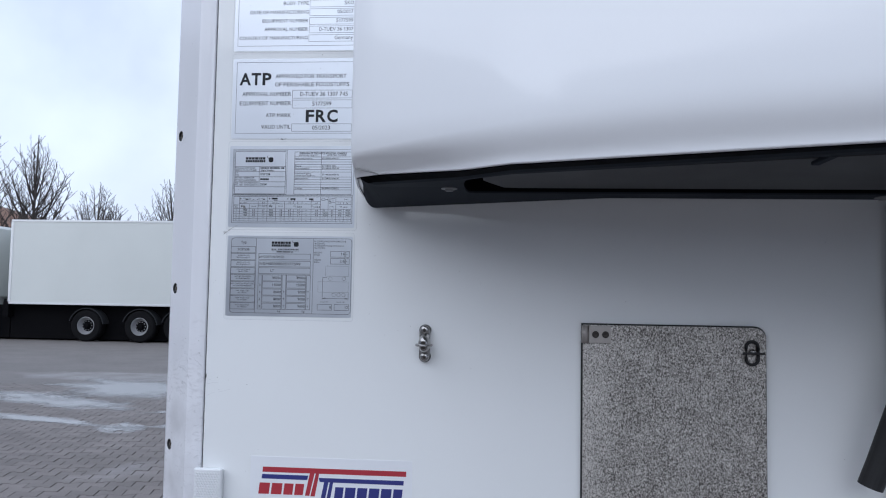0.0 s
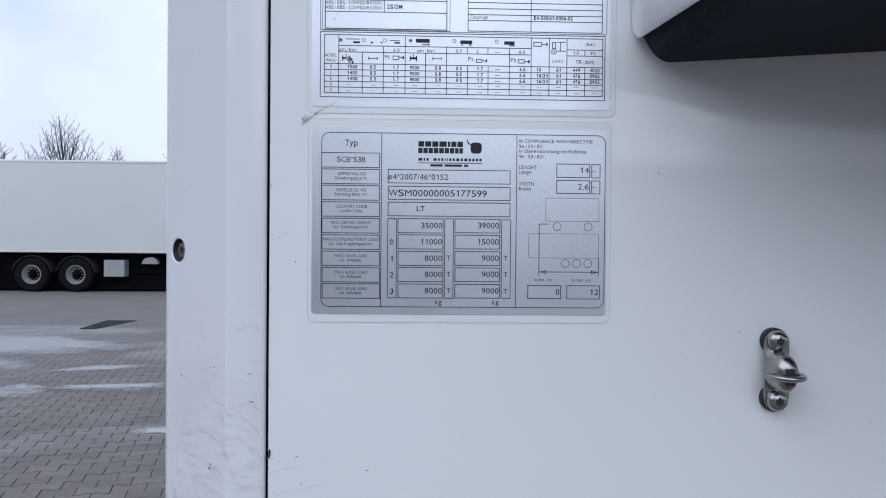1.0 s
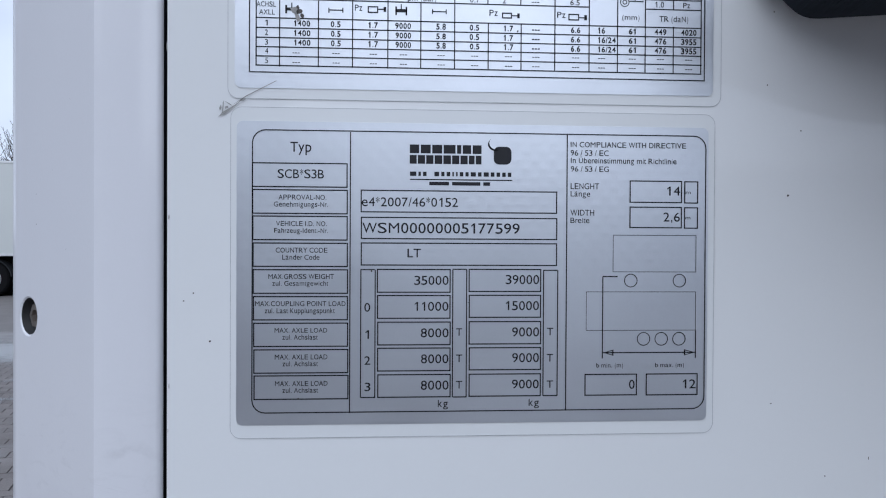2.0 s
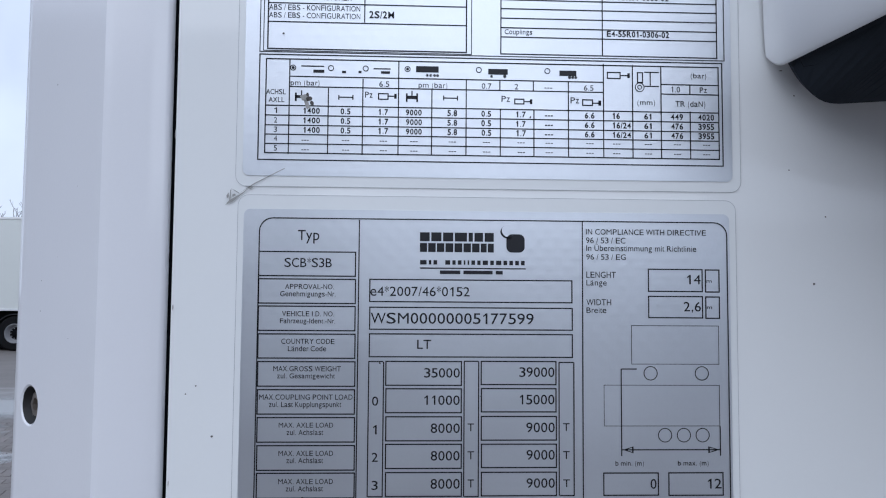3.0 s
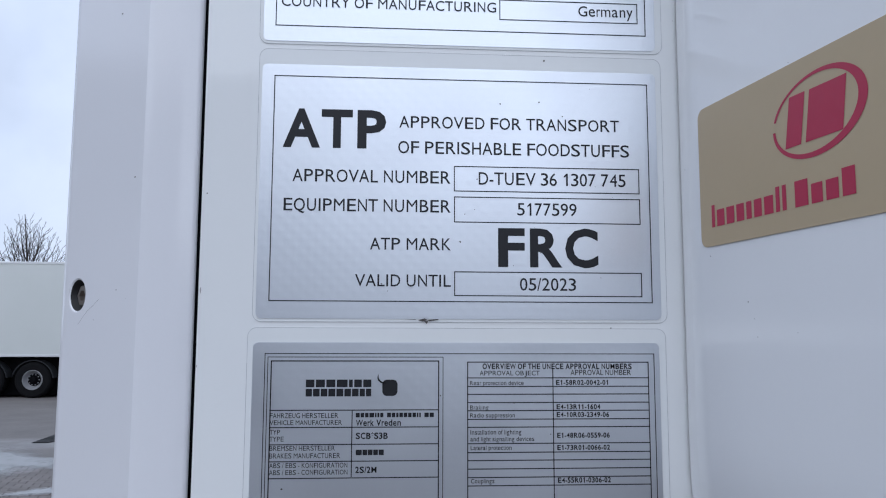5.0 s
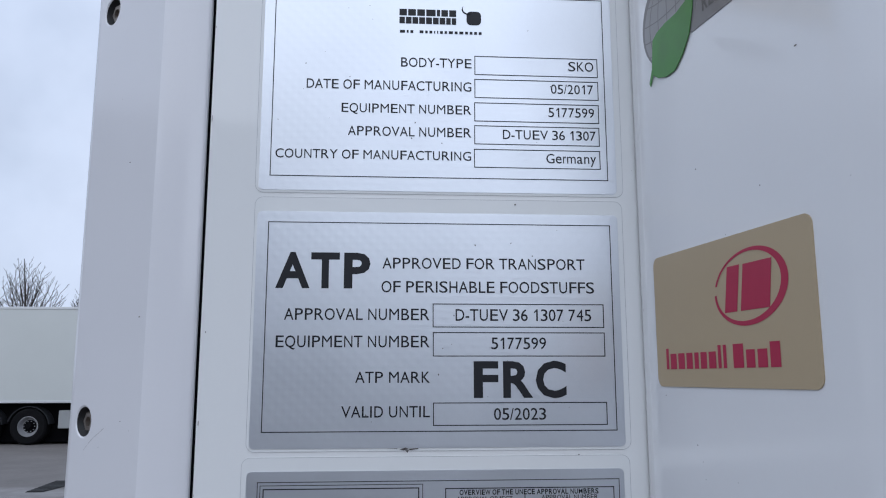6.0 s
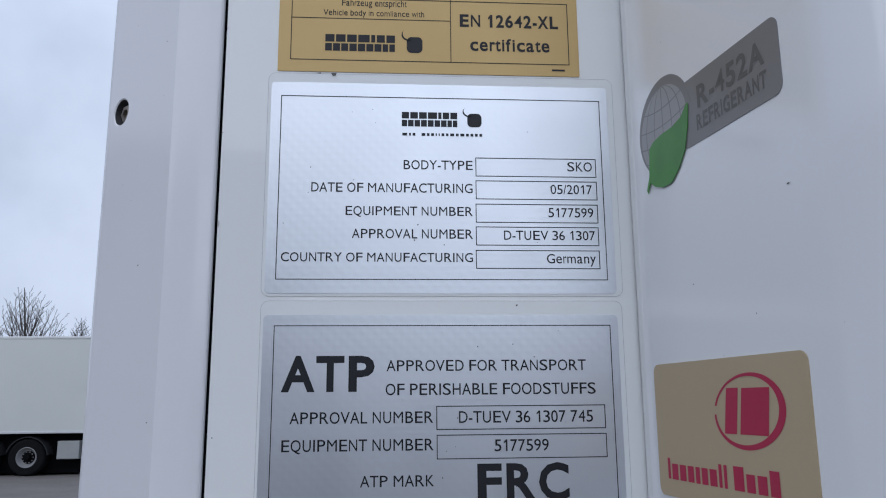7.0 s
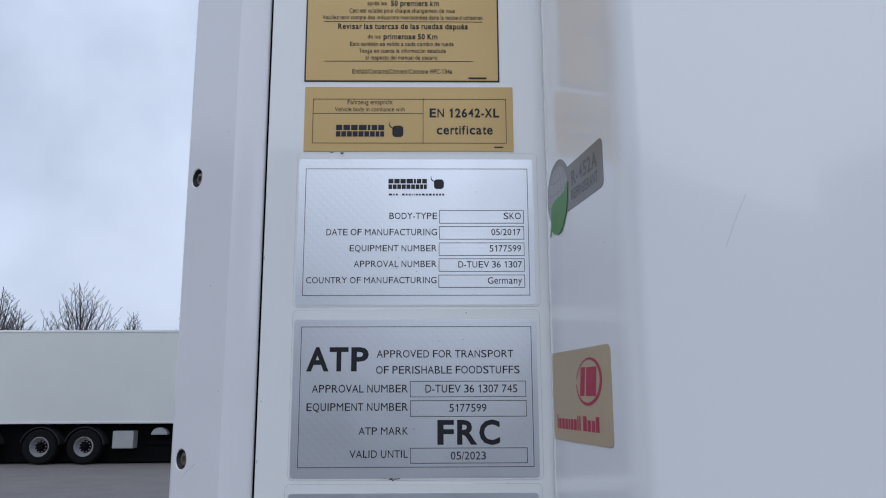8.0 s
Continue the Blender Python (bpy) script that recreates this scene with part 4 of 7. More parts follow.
class Sticker:
    """A printed sticker; all measures in millimetres from its upper left corner, v upwards."""

    def __init__(self, name, label, origin, along=(1, 0, 0), category="sticker", group=""):
        self.o, self.u = Vector(origin), Vector(along).normalized()
        self.w = self.u.cross(Vector((0, 0, 1)))
        self.root = thing(name, label, category, origin, group)
        self.ink, self.up = INK, 0.62
        self.base = self.root

    def at(self, u, v, w=0.0):
        return self.o + self.u * (u / 1000) + Vector((0, 0, v / 1000)) + self.w * (w / 1000)

    def sheet(self, name, outline, material, w0, w1, label="", parent=None):
        bm = prism(bmesh.new(), outline, w1 - w0, lambda u, v, w: self.at(u, v, w0 + w))
        return part(name, bm, material, parent or self.root, label)

    def film(self, a, b, c, d):
        self.sheet("clear_film", rounded(a, b, c, d, 4), FILM, 0.0, 0.22, "clear protective film with a faint edge")
        bm = bmesh.new()
        outer, inner = rounded(a, b, c, d, 4), rounded(a + 0.22, b - 0.22, c + 0.22, d - 0.22, 3.8)
        self.up, was = 0.26, self.up
        for i in range(len(outer)):
            j = (i + 1) % len(outer)
            self.flat(bm, (outer[i], outer[j], inner[j], inner[i]))
        self.up = was
        part("film_edge", bm, FILM_EDGE, self.root, "thin grey edge of the film")

    def plate(self, a, b, c, d, material=None, r=2.4):
        self.base = self.sheet("foil", rounded(a, b, c, d, r), material or SILVER, 0.03, 0.48)

    def flecks(self, spots, seed, area, count):
        """Dark pinprick flecks of dirt: some at known places (u, v, size), the rest strewn over the plate."""
        rnd = random.Random(seed)
        a, b, c, d = area
        spots = list(spots) + [(rnd.uniform(a, b), rnd.uniform(c, d), rnd.choice((0.12, 0.15, 0.2, 0.3))) for _ in range(count)]
        bm = bmesh.new()
        for u, v, r in spots:
            turn, lean = rnd.uniform(0, 6.28), rnd.uniform(1.0, 1.7)
            self.flat(bm, [(u + r * lean * math.cos(t) * math.cos(turn) - r * math.sin(t) * math.sin(turn), v + r * lean * math.cos(t) * math.sin(turn) + r * math.sin(t) * math.cos(turn)) for t in [2 * math.pi * i / 7 for i in range(7)]])
        part("dirt_flecks", bm, GRIME, self.base, "dark pinprick flecks of dirt")

    def flat(self, bm, outline):
        bm.faces.new([bm.verts.new(self.at(u, v, self.up)) for u, v in outline])

    def strip(self, bm, a, b, c, d):
        self.flat(bm, ((a, c), (b, c), (b, d), (a, d)))

    def field(self, a, b, c, d, s=0.44):
        bm = bmesh.new()
        self.strip(bm, a, b, c, c + s)
        self.strip(bm, a, b, d - s, d)
        self.strip(bm, a, a + s, c + s, d - s)
        self.strip(bm, b - s, b, c + s, d - s)
        part("field_outline", bm, self.ink, self.base)

    def thin(self, a, b, c, d):
        self.field(a, b, c, d, 0.2)

    def border(self, a, b, c, d, r=5.0, s=0.42):
        bm = bmesh.new()
        outer, inner = rounded(a, b, c, d, r), rounded(a + s, b - s, c + s, d - s, r - s)
        n = len(outer)
        for i in range(n):
            j = (i + 1) % n
            self.flat(bm, (outer[i], outer[j], inner[j], inner[i]))
        part("border", bm, self.ink, self.base)

    def hline(self, a, b, v, s=0.42):
        bm = bmesh.new()
        self.strip(bm, a, b, v - s / 2, v + s / 2)
        part("ruled_line", bm, self.ink, self.base)

    def vline(self, u, c, d, s=0.42):
        bm = bmesh.new()
        self.strip(bm, u - s / 2, u + s / 2, c, d)
        part("ruled_line", bm, self.ink, self.base)

    def bar(self, a, b, c, d):
        bm = bmesh.new()
        self.strip(bm, a, b, c, d)
        part("printed_bar", bm, self.ink, self.base)

    def blocks(self, a, b, c, d, widths, ink=None, lean=0.0, heights=(1,), gap=0.16):
        """A word mark as a row of plain blocks of the given widths; a width below nought is a space."""
        step = (b - a) / (sum(abs(w) for w in widths) + gap * (len(widths) - 1))
        x = a
        for k, w in enumerate(widths):
            wide = abs(w) * step
            if w > 0:
                bm = bmesh.new()
                top = c + (d - c) * heights[k % len(heights)]
                slope = lean * (top - c) / (d - c)
                self.flat(bm, ((x, c), (x + wide, c), (x + wide + slope, top), (x + slope, top)))
                part("letter_block", bm, ink or self.ink, self.base)
            x += wide + gap * step

    def wordmark(self, a, b, c, d):
        """The maker's mark in two rows of blocks."""
        mid, h = (c + d) / 2, (d - c)
        self.blocks(a, b, mid + 0.045 * h, d - 0.02 * h, (0.95, 1.0, 1.0, 1.2, 0.42, 0.85, 0.9))
        self.blocks(a, b, c + 0.02 * h, mid - 0.045 * h, (0.95, 1.0, 1.0, 1.05, 1.05, 1.0, 1.0, 0.8, 0.8))

    def emblem(self, a, b, c, d):
        """A plain rounded shape with a short curved stroke in the place of a picture mark."""
        bm = bmesh.new()
        h, w = d - c, b - a
        self.flat(bm, rounded(a + w * 0.34, b, c + h * 0.02, c + h * 0.66, min(w, h) * 0.20))
        line = [(a + w * (0.42 - 0.30 * math.sin(t)), c + h * (0.74 - 0.24 * math.cos(t))) for t in [radians(-15 + 16 * i) for i in range(10)]]
        for (x0, y0), (x1, y1) in zip(line, line[1:]):
            self.flat(bm, ((x0, y0), (x1, y1), (x1 + w * 0.05, y1 + h * 0.05), (x0 + w * 0.05, y0 + h * 0.05)))
        part("picture_mark", bm, self.ink, self.base)

    def ring(self, u, v, r, full=False):
        bm = bmesh.new()
        s, n = min(0.32, r * 0.4), 24
        for k in range(n):
            a, b = 2 * math.pi * k / n, 2 * math.pi * (k + 1) / n
            self.flat(bm, [(u + q * math.cos(t), v + q * math.sin(t)) for q, t in ((r, a), (r, b), (r - s, b), (r - s, a))])
        if full:
            self.flat(bm, [(u + r * 0.5 * math.cos(2 * math.pi * k / n), v + r * 0.5 * math.sin(2 * math.pi * k / n)) for k in range(n)])
        part("printed_circle", bm, self.ink, self.base)

    def outline(self, bm, corners, s=0.62):
        """A hollow triangle."""
        u, v = sum(p[0] for p in corners) / 3, sum(p[1] for p in corners) / 3
        inside = [(u + (p[0] - u) * s, v + (p[1] - v) * s) for p in corners]
        for k in range(3):
            n = (k + 1) % 3
            self.flat(bm, (corners[k], corners[n], inside[n], inside[k]))

    def arrow_l(self, a, b, c, d):
        bm = bmesh.new()
        self.outline(bm, ((a, (c + d) / 2), (b, c), (b, d)))
        part("arrow_head", bm, self.ink, self.base)

    def arrow_r(self, a, b, c, d):
        bm = bmesh.new()
        self.outline(bm, ((b, (c + d) / 2), (a, d), (a, c)))
        part("arrow_head", bm, self.ink, self.base)

    def text(self, words, a, b, v, h, weight=0, ink=None):
        """One line of lettering that fills a to b, on the line v, with capitals h high."""
        pens, pen = [], 0.0
        for ch in words:
            before, after = letter_sides(ch)
            wide = letter_width(ch, weight)
            pens.append((pen + before, pen + wide - after))
            pen += wide
        left, right = pens[0][0], pens[-1][1]
        k = (b - a) / (right - left)
        verts, faces = [], []
        for ch, (x0, x1) in zip(words, pens):
            pts, polys = glyph(ch, weight)
            base = len(verts)
            x0 = x1 - 0.72 * STEM[weight] if ch == "1" else x0
            verts += [self.at(a + (x0 + (x1 - x0) * x - left) * k, v + y * h, self.up) for x, y in pts]
            faces += [tuple(base + i for i in f) for f in polys]
            if ch == "1":
                edge = x1 - 0.72 * STEM[weight] + 0.004
                tip, thick = x1 - 0.262, 0.80 * STEM[weight]
                base = len(verts)
                verts += [self.at(a + (x - left) * k, v + y * h, self.up) for x, y in ((edge, 0.985), (tip, 0.72 + thick / 2), (tip, 0.72 - thick / 2), (edge, 0.93 - thick))]
                faces.append((base, base + 1, base + 2, base + 3))
        mesh = bpy.data.meshes.new("lettering")
        mesh.from_pydata(verts, [], faces)
        mesh.materials.append(ink or self.ink)
        ob = new("lettering", mesh)
        ob.parent = self.base
        ob.matrix_parent_inverse = Matrix() if self.base is not self.root else self.root.matrix_basis.inverted()


COLUMN = "stickers on the front wall"
SLOGAN = (1.6, 0.6, 0.9, -0.9, 1.2, 0.8, 0.9, 0.4, 0.4, 0.9, 0.8, 1.3, 0.9, 1.3, 0.9, 0.9, 0.9, 0.9)

st = Sticker("vehicle_type_plate", "silver foil type plate with black table of approved weights and dimensions", (-0.388, WALL, 1.528), group=COLUMN)
st.plate(-5.0, 172.3, -108.8, 3.0)
st.film(-7.3, 175.0, -113.8, 8.2)
st.border(0.5, 171.5, -104.5, 0.0)
st.vline(36.4, -104.6, -0.6)
st.vline(117.6, -104.4, -0.2)
st.field(0.5, 35.4, -21.2, -12.1)
st.field(0.6, 35.5, -31.0, -21.9)
st.field(0.7, 35.5, -40.7, -31.6)
st.field(0.8, 35.6, -50.5, -41.5)
st.field(0.9, 35.7, -60.4, -51.3)
st.field(1.0, 35.7, -70.2, -61.2)
st.field(1.1, 35.8, -80.0, -71.0)
st.field(1.2, 35.9, -89.8, -80.8)
st.field(1.3, 36.0, -99.5, -90.4)
st.text('Typ', 14.4, 22.1, -8.1, 3.6)
st.text('SCB*S3B', 9.8, 26.7, -17.8, 3.2)
st.text('APPROVAL-NO.', 10.2, 27.6, -25.7, 1.8)
st.text('Genehmigungs-Nr.', 8.5, 28.2, -28.3, 1.8)
st.text('VEHICLE I.D. NO.', 9.3, 27.8, -35.4, 1.8)
st.text('Fahrzeug-Ident.-Nr.', 8.6, 28.2, -37.9, 1.7)
st.text('COUNTRY CODE', 9.2, 28.1, -45.2, 1.8)
st.text('Länder Code', 11.6, 25.2, -47.8, 1.8)
st.text('MAX.GROSS WEIGHT', 6.6, 30.5, -54.9, 1.8)
st.text('zul. Gesamtgewicht', 8.0, 28.4, -57.4, 1.7)
st.text('MAX.COUPLING POINT LOAD', 1.8, 34.8, -64.9, 1.8)
st.text('zul. Last Kupplungspunkt', 5.3, 30.8, -67.5, 1.8)
st.text('MAX. AXLE LOAD', 8.9, 28.1, -74.7, 1.7)
st.text('zul. Achslast', 11.7, 24.6, -77.3, 1.8)
st.text('MAX. AXLE LOAD', 9.0, 28.2, -84.6, 1.8)
st.text('zul. Achslast', 11.8, 24.7, -87.1, 1.8)
st.text('MAX. AXLE LOAD', 9.1, 28.3, -94.4, 1.8)
st.text('zul. Achslast', 11.8, 24.8, -96.9, 1.8)
st.wordmark(58.3, 85.1, -12.1, -4.7)
st.emblem(86.3, 96.4, -12.1, -1.7)
st.blocks(58.4, 96.4, -16.5, -14.9, SLOGAN, gap=0.55)
st.hline(58.4, 96.8, -17.8)
st.blocks(65.6, 88.4, -19.9, -18.6, (3.2, 4.6, 1.1), gap=0.5)
st.field(40.2, 113.9, -30.2, -21.8)
st.field(40.3, 114.0, -40.1, -31.8)
st.field(40.3, 114.0, -49.9, -41.3)
st.text('e4*2007/46*0152', 40.6, 76.4, -27.9, 3.3)
st.text('WSM00000005177599', 40.9, 99.7, -37.8, 3.8)
st.text('LT', 57.6, 62.6, -46.8, 3.2)
st.vline(40.4, -98.9, -51.4)
st.vline(45.7, -98.9, -51.4)
st.vline(74.6, -99.0, -51.3)
st.vline(79.8, -99.0, -51.2)
st.vline(108.9, -98.8, -51.5)
st.vline(114.3, -98.8, -51.5)
st.hline(40.2, 45.5, -51.4)
st.hline(74.5, 79.7, -51.2)
st.hline(108.8, 114.2, -51.5)
st.hline(40.5, 45.9, -98.9)
st.hline(74.8, 80.0, -99.0)
st.hline(109.0, 114.4, -98.8)
st.field(46.3, 73.8, -60.0, -51.1)
st.field(80.5, 108.0, -59.7, -51.0)
st.text('35000', 60.2, 73.0, -57.0, 3.3)
st.text('39000', 94.5, 107.2, -56.7, 3.4)
st.field(46.4, 73.8, -69.7, -60.8)
st.field(80.6, 108.0, -69.4, -60.7)
st.text('11000', 60.3, 73.0, -66.7, 3.3)
st.text('15000', 94.6, 107.2, -66.5, 3.4)
st.field(46.5, 73.9, -79.6, -70.7)
st.field(80.6, 108.1, -79.4, -70.6)
st.text('8000', 62.7, 73.1, -76.6, 3.3)
st.text('9000', 97.0, 107.3, -76.4, 3.4)
st.field(46.5, 73.9, -89.3, -80.4)
st.field(80.7, 108.1, -89.1, -80.4)
st.text('8000', 62.8, 73.1, -86.3, 3.3)
st.text('9000', 97.1, 107.3, -86.1, 3.4)
st.field(46.6, 74.0, -99.1, -90.3)
st.field(80.7, 108.1, -99.0, -90.3)
st.text('8000', 62.8, 73.2, -96.2, 3.4)
st.text('9000', 97.1, 107.3, -96.0, 3.3)
st.text('0', 41.7, 43.9, -67.0, 3.2)
st.text('1', 42.1, 43.5, -77.1, 3.2)
st.text('2', 41.8, 44.0, -86.7, 3.1)
st.text('3', 41.9, 44.1, -96.5, 3.1)
st.text('T', 75.9, 78.2, -76.0, 2.7)
st.text('T', 110.3, 112.7, -76.0, 2.8)
st.text('T', 75.9, 78.3, -85.9, 2.8)
st.text('T', 110.3, 112.7, -85.9, 2.8)
st.text('T', 76.0, 78.3, -95.8, 2.8)
st.text('T', 110.3, 112.8, -95.8, 2.7)
st.text('kg', 69.2, 73.0, -102.7, 2.6)
st.text('kg', 103.5, 107.4, -102.6, 2.6)
st.text('IN COMPLIANCE WITH DIRECTIVE', 118.9, 163.5, -5.0, 2.0)
st.text('96 / 53 / EC', 118.9, 133.5, -8.2, 2.1)
st.text('In Übereinstimmung mit Richtlinie', 119.0, 159.8, -11.0, 2.0)
st.text('96 / 53 / EG', 119.0, 133.6, -14.2, 2.0)
st.text('LENGHT', 119.0, 129.9, -20.8, 2.2)
st.text('Länge', 119.0, 126.5, -23.6, 2.0)
st.text('WIDTH', 119.0, 128.1, -30.8, 2.2)
st.text('Breite', 119.0, 126.3, -33.6, 2.0)
st.field(141.7, 162.1, -25.8, -17.3)
st.field(162.9, 168.4, -25.9, -17.4)
st.field(141.7, 162.1, -35.4, -27.2)
st.field(162.9, 168.4, -35.5, -27.3)
st.text('14', 156.2, 161.3, -22.9, 3.4)
st.text('2,6', 154.9, 161.3, -32.8, 3.4)
st.text('m', 163.5, 165.4, -22.3, 1.2)
st.text('m', 163.5, 165.4, -31.9, 1.2)
st.thin(135.4, 167.8, -52.1, -38.0)
st.ring(142.4, -55.3, 2.6)
st.ring(161.3, -55.3, 2.6)
st.thin(125.2, 167.8, -74.3, -59.5)
st.ring(147.5, -77.5, 2.6)
st.ring(154.4, -77.5, 2.6)
st.ring(161.3, -77.5, 2.6)
st.vline(131.6, -84.9, -53.8)
st.hline(131.6, 137.3, -53.8)
st.hline(131.7, 167.8, -82.7)
st.vline(167.8, -84.9, -74.3)
st.arrow_l(131.9, 135.9, -83.9, -81.5)
st.arrow_r(163.3, 167.6, -83.9, -81.5)
st.text('b min. (m)', 129.3, 139.6, -88.3, 1.6)
st.text('b max. (m)', 152.1, 163.3, -88.3, 1.6)
st.field(124.8, 145.1, -99.0, -90.7)
st.field(148.5, 168.8, -99.1, -90.7)
st.text('0', 142.0, 144.2, -96.5, 3.4)
st.text('12', 162.9, 168.0, -96.5, 3.4)

st.flecks((), 1, (2, 168, -102, -1), 5)
st = Sticker("brake_data_plate", "silver foil brake data plate with two ruled black tables", (-0.388, WALL, 1.652), group=COLUMN)
st.plate(-5.8, 173.9, -108.9, 5.5)
st.film(-8.4, 177.2, -112.9, 11.9)
st.field(-0.7, 171.5, -63.6, 0.8, 0.34)
st.field(0.6, 76.8, -63.1, -0.7, 0.30)
st.field(2.0, 75.0, -62.5, -2.3, 0.50)
st.field(87.3, 168.8, -62.7, -2.8)
st.field(-0.7, 170.6, -103.3, -64.2)
st.field(1.7, 169.2, -100.8, -65.8)
st.hline(1.9, 74.7, -23.6)
st.hline(2.0, 74.7, -30.9)
st.hline(2.1, 74.8, -38.1)
st.hline(2.2, 74.9, -45.2)
st.hline(2.3, 74.9, -52.2)
st.vline(37.3, -51.9, -23.4)
st.wordmark(17.2, 45.4, -17.9, -10.4)
st.emblem(46.8, 56.8, -17.8, -6.9)
st.text('FAHRZEUG HERSTELLER', 2.2, 31.4, -26.9, 2.1)
st.text('VEHICLE MANUFACTURER', 2.2, 33.0, -29.8, 2.0)
st.text('TYP', 2.3, 6.7, -33.8, 2.0)
st.text('TYPE', 2.3, 8.3, -36.7, 2.0)
st.text('BREMSEN HERSTELLER', 2.4, 30.2, -40.6, 2.0)
st.text('BRAKES MANUFACTURER', 2.4, 32.5, -43.8, 2.1)
st.text('ABS / EBS - KONFIGURATION', 2.5, 35.6, -47.8, 2.0)
st.text('ABS / EBS - CONFIGURATION', 2.5, 35.7, -50.7, 2.0)
st.blocks(38.9, 72.7, -26.7, -24.8, (1, 0.9, 0.9, 1.2, 0.4, 0.5, 0.8, -0.5, 1, 0.9, 0.6, 0.9, 0.9, 0.9, 0.9, 0.4, 0.4, -0.5, 1.1, 1.1), gap=0.22)
st.text('Werk Vreden', 39.0, 58.4, -30.3, 2.5, 1)
st.text('SCB*S3B', 39.0, 52.8, -35.8, 2.5, 1)
st.blocks(39.1, 51.1, -42.7, -40.4, (1.3, 1, 1, 1, 1.1))
st.text('2S/2M', 39.0, 48.1, -50.1, 2.5, 1)
st.text('OVERVIEW OF THE UNECE APPROVAL NUMBERS', 94.1, 161.1, -6., 2.3, 1)
st.text('APPROVAL OBJECT', 92.8, 119.5, -8.8, 2.0)
st.text('APPROVAL NUMBER', 133.4, 160.7, -8.7, 2.3)
st.hline(87.1, 168.5, -9.9)
st.hline(87.2, 168.5, -13.6)
st.hline(87.2, 168.6, -17.0)
st.hline(87.2, 168.6, -20.6)
st.hline(87.3, 168.6, -24.1)
st.hline(87.3, 168.6, -27.8)
st.hline(87.3, 168.6, -31.2)
st.hline(87.4, 168.6, -38.2)
st.hline(87.4, 168.6, -42.0)
st.hline(87.5, 168.6, -45.4)
st.hline(87.5, 168.7, -49.0)
st.hline(87.5, 168.7, -52.6)
st.hline(87.5, 168.7, -56.1)
st.vline(125.4, -62.5, -5.8)
st.text('Rear protection device', 88.5, 112.3, -13., 1.8)
st.text('Braking', 88.6, 96.7, -23.6, 1.8)
st.text('Radio suppression', 88.6, 108.3, -27., 1.8)
st.text('Installation of lighting', 88.7, 111.1, -34.3, 1.9)
st.text('and light signalling devices', 88.7, 116.8, -37.2, 1.8)
st.text('Lateral protection', 88.8, 106.8, -40.9, 1.8)
st.text('Couplings', 88.9, 99.2, -55., 1.8)
st.text('E1-58R02-0042-01', 126.8, 150.2, -12.9, 2.0, 1)
st.text('E4-13R11-1604', 126.9, 146.5, -23.5, 2.0, 1)
st.text('E4-10R03-2349-06', 126.9, 150.4, -26.9, 2.0, 1)
st.text('E1-48R06-0559-06', 127.0, 150.5, -35.9, 2.1, 1)
st.text('E1-73R01-0066-02', 127.0, 150.5, -41.1, 2.0, 1)
st.text('E4-55R01-0306-02', 127.1, 150.6, -55.1, 2.1, 1)
st.hline(10.3, 125.6, -72.4)
st.hline(10.4, 125.6, -76.2)
st.hline(1.7, 169.2, -83.2)
st.hline(1.8, 169.2, -86.8)
st.hline(1.8, 169.2, -90.4)
st.hline(1.9, 169.2, -93.8)
st.hline(1.9, 169.3, -97.2)
st.vline(10.4, -101.0, -66.1)
st.vline(24.5, -100.9, -76.5)
st.vline(37.0, -100.9, -72.9)
st.vline(50.0, -100.9, -65.8)
st.vline(62.2, -100.8, -76.3)
st.vline(74.8, -100.8, -72.6)
st.vline(87.2, -76.2, -72.5)
st.vline(87.4, -100.8, -83.2)
st.vline(99.6, -76.1, -72.5)
st.vline(99.8, -100.7, -83.1)
st.vline(112.6, -100.7, -72.4)
st.vline(125.7, -100.7, -65.5)
st.vline(136.6, -100.6, -65.6)
st.vline(147.3, -100.6, -66.0)
st.vline(158.2, -76.4, -72.8)
st.vline(158.2, -100.6, -82.8)
st.hline(147.2, 169.2, -72.8)
st.hline(147.2, 169.2, -76.4)
st.text('ACHSL', 2.1, 9.1, -79.1, 1.8)
st.text('AXLL', 3.0, 8.7, -82., 1.8)
st.text('pm (bar)', 10.8, 21.2, -75.65, 1.8)
st.text('6.5', 42.9, 46.6, -75.65, 2.0)
st.text('pm (bar)', 57.3, 67.8, -75.65, 1.8)
st.text('0.7', 80.5, 84.1, -75.65, 2.0)
st.text('2', 92.7, 94.0, -75.65, 2.0)
st.text('---', 103.7, 106.6, -75.65, 2.1)
st.text('6.5', 118.4, 122.0, -75.65, 2.0)
st.text('(bar)', 158.6, 164.4, -70.2, 1.8)
st.text('1.0', 151.1, 154.5, -75.65, 2.1)
st.text('Pz', 161.9, 164.6, -75.65, 2.0)
st.text('(mm)', 138.4, 145.0, -80.6, 1.8)
st.text('TR (daN)', 152.7, 163.9, -81., 2.1)
st.text('Pz', 37.8, 40.5, -79.8, 2.2)
st.text('Pz', 87.8, 90.9, -80.4, 2.2)
st.text('Pz', 113.4, 116.6, -80.5, 2.2)
st.text('1', 5.0, 6.1, -86., 2.0)
st.text('1400', 15.6, 21.5, -86., 2.0, 1)
st.text('0.5', 29.0, 32.6, -86., 2.0, 1)
st.text('1.7', 42.8, 46.3, -86., 2.0, 1)
st.text('9000', 52.7, 58.5, -86., 2.0, 1)
st.text('5.8', 67.9, 71.5, -86., 2.1, 1)
st.text('0.5', 80.4, 84.0, -86., 2.0, 1)
st.text('1.7', 93.2, 96.8, -86., 2.0, 1)
st.text('---', 103.9, 106.8, -86., 2.0, 1)
st.text('6.6', 118.7, 122.3, -86., 2.0, 1)
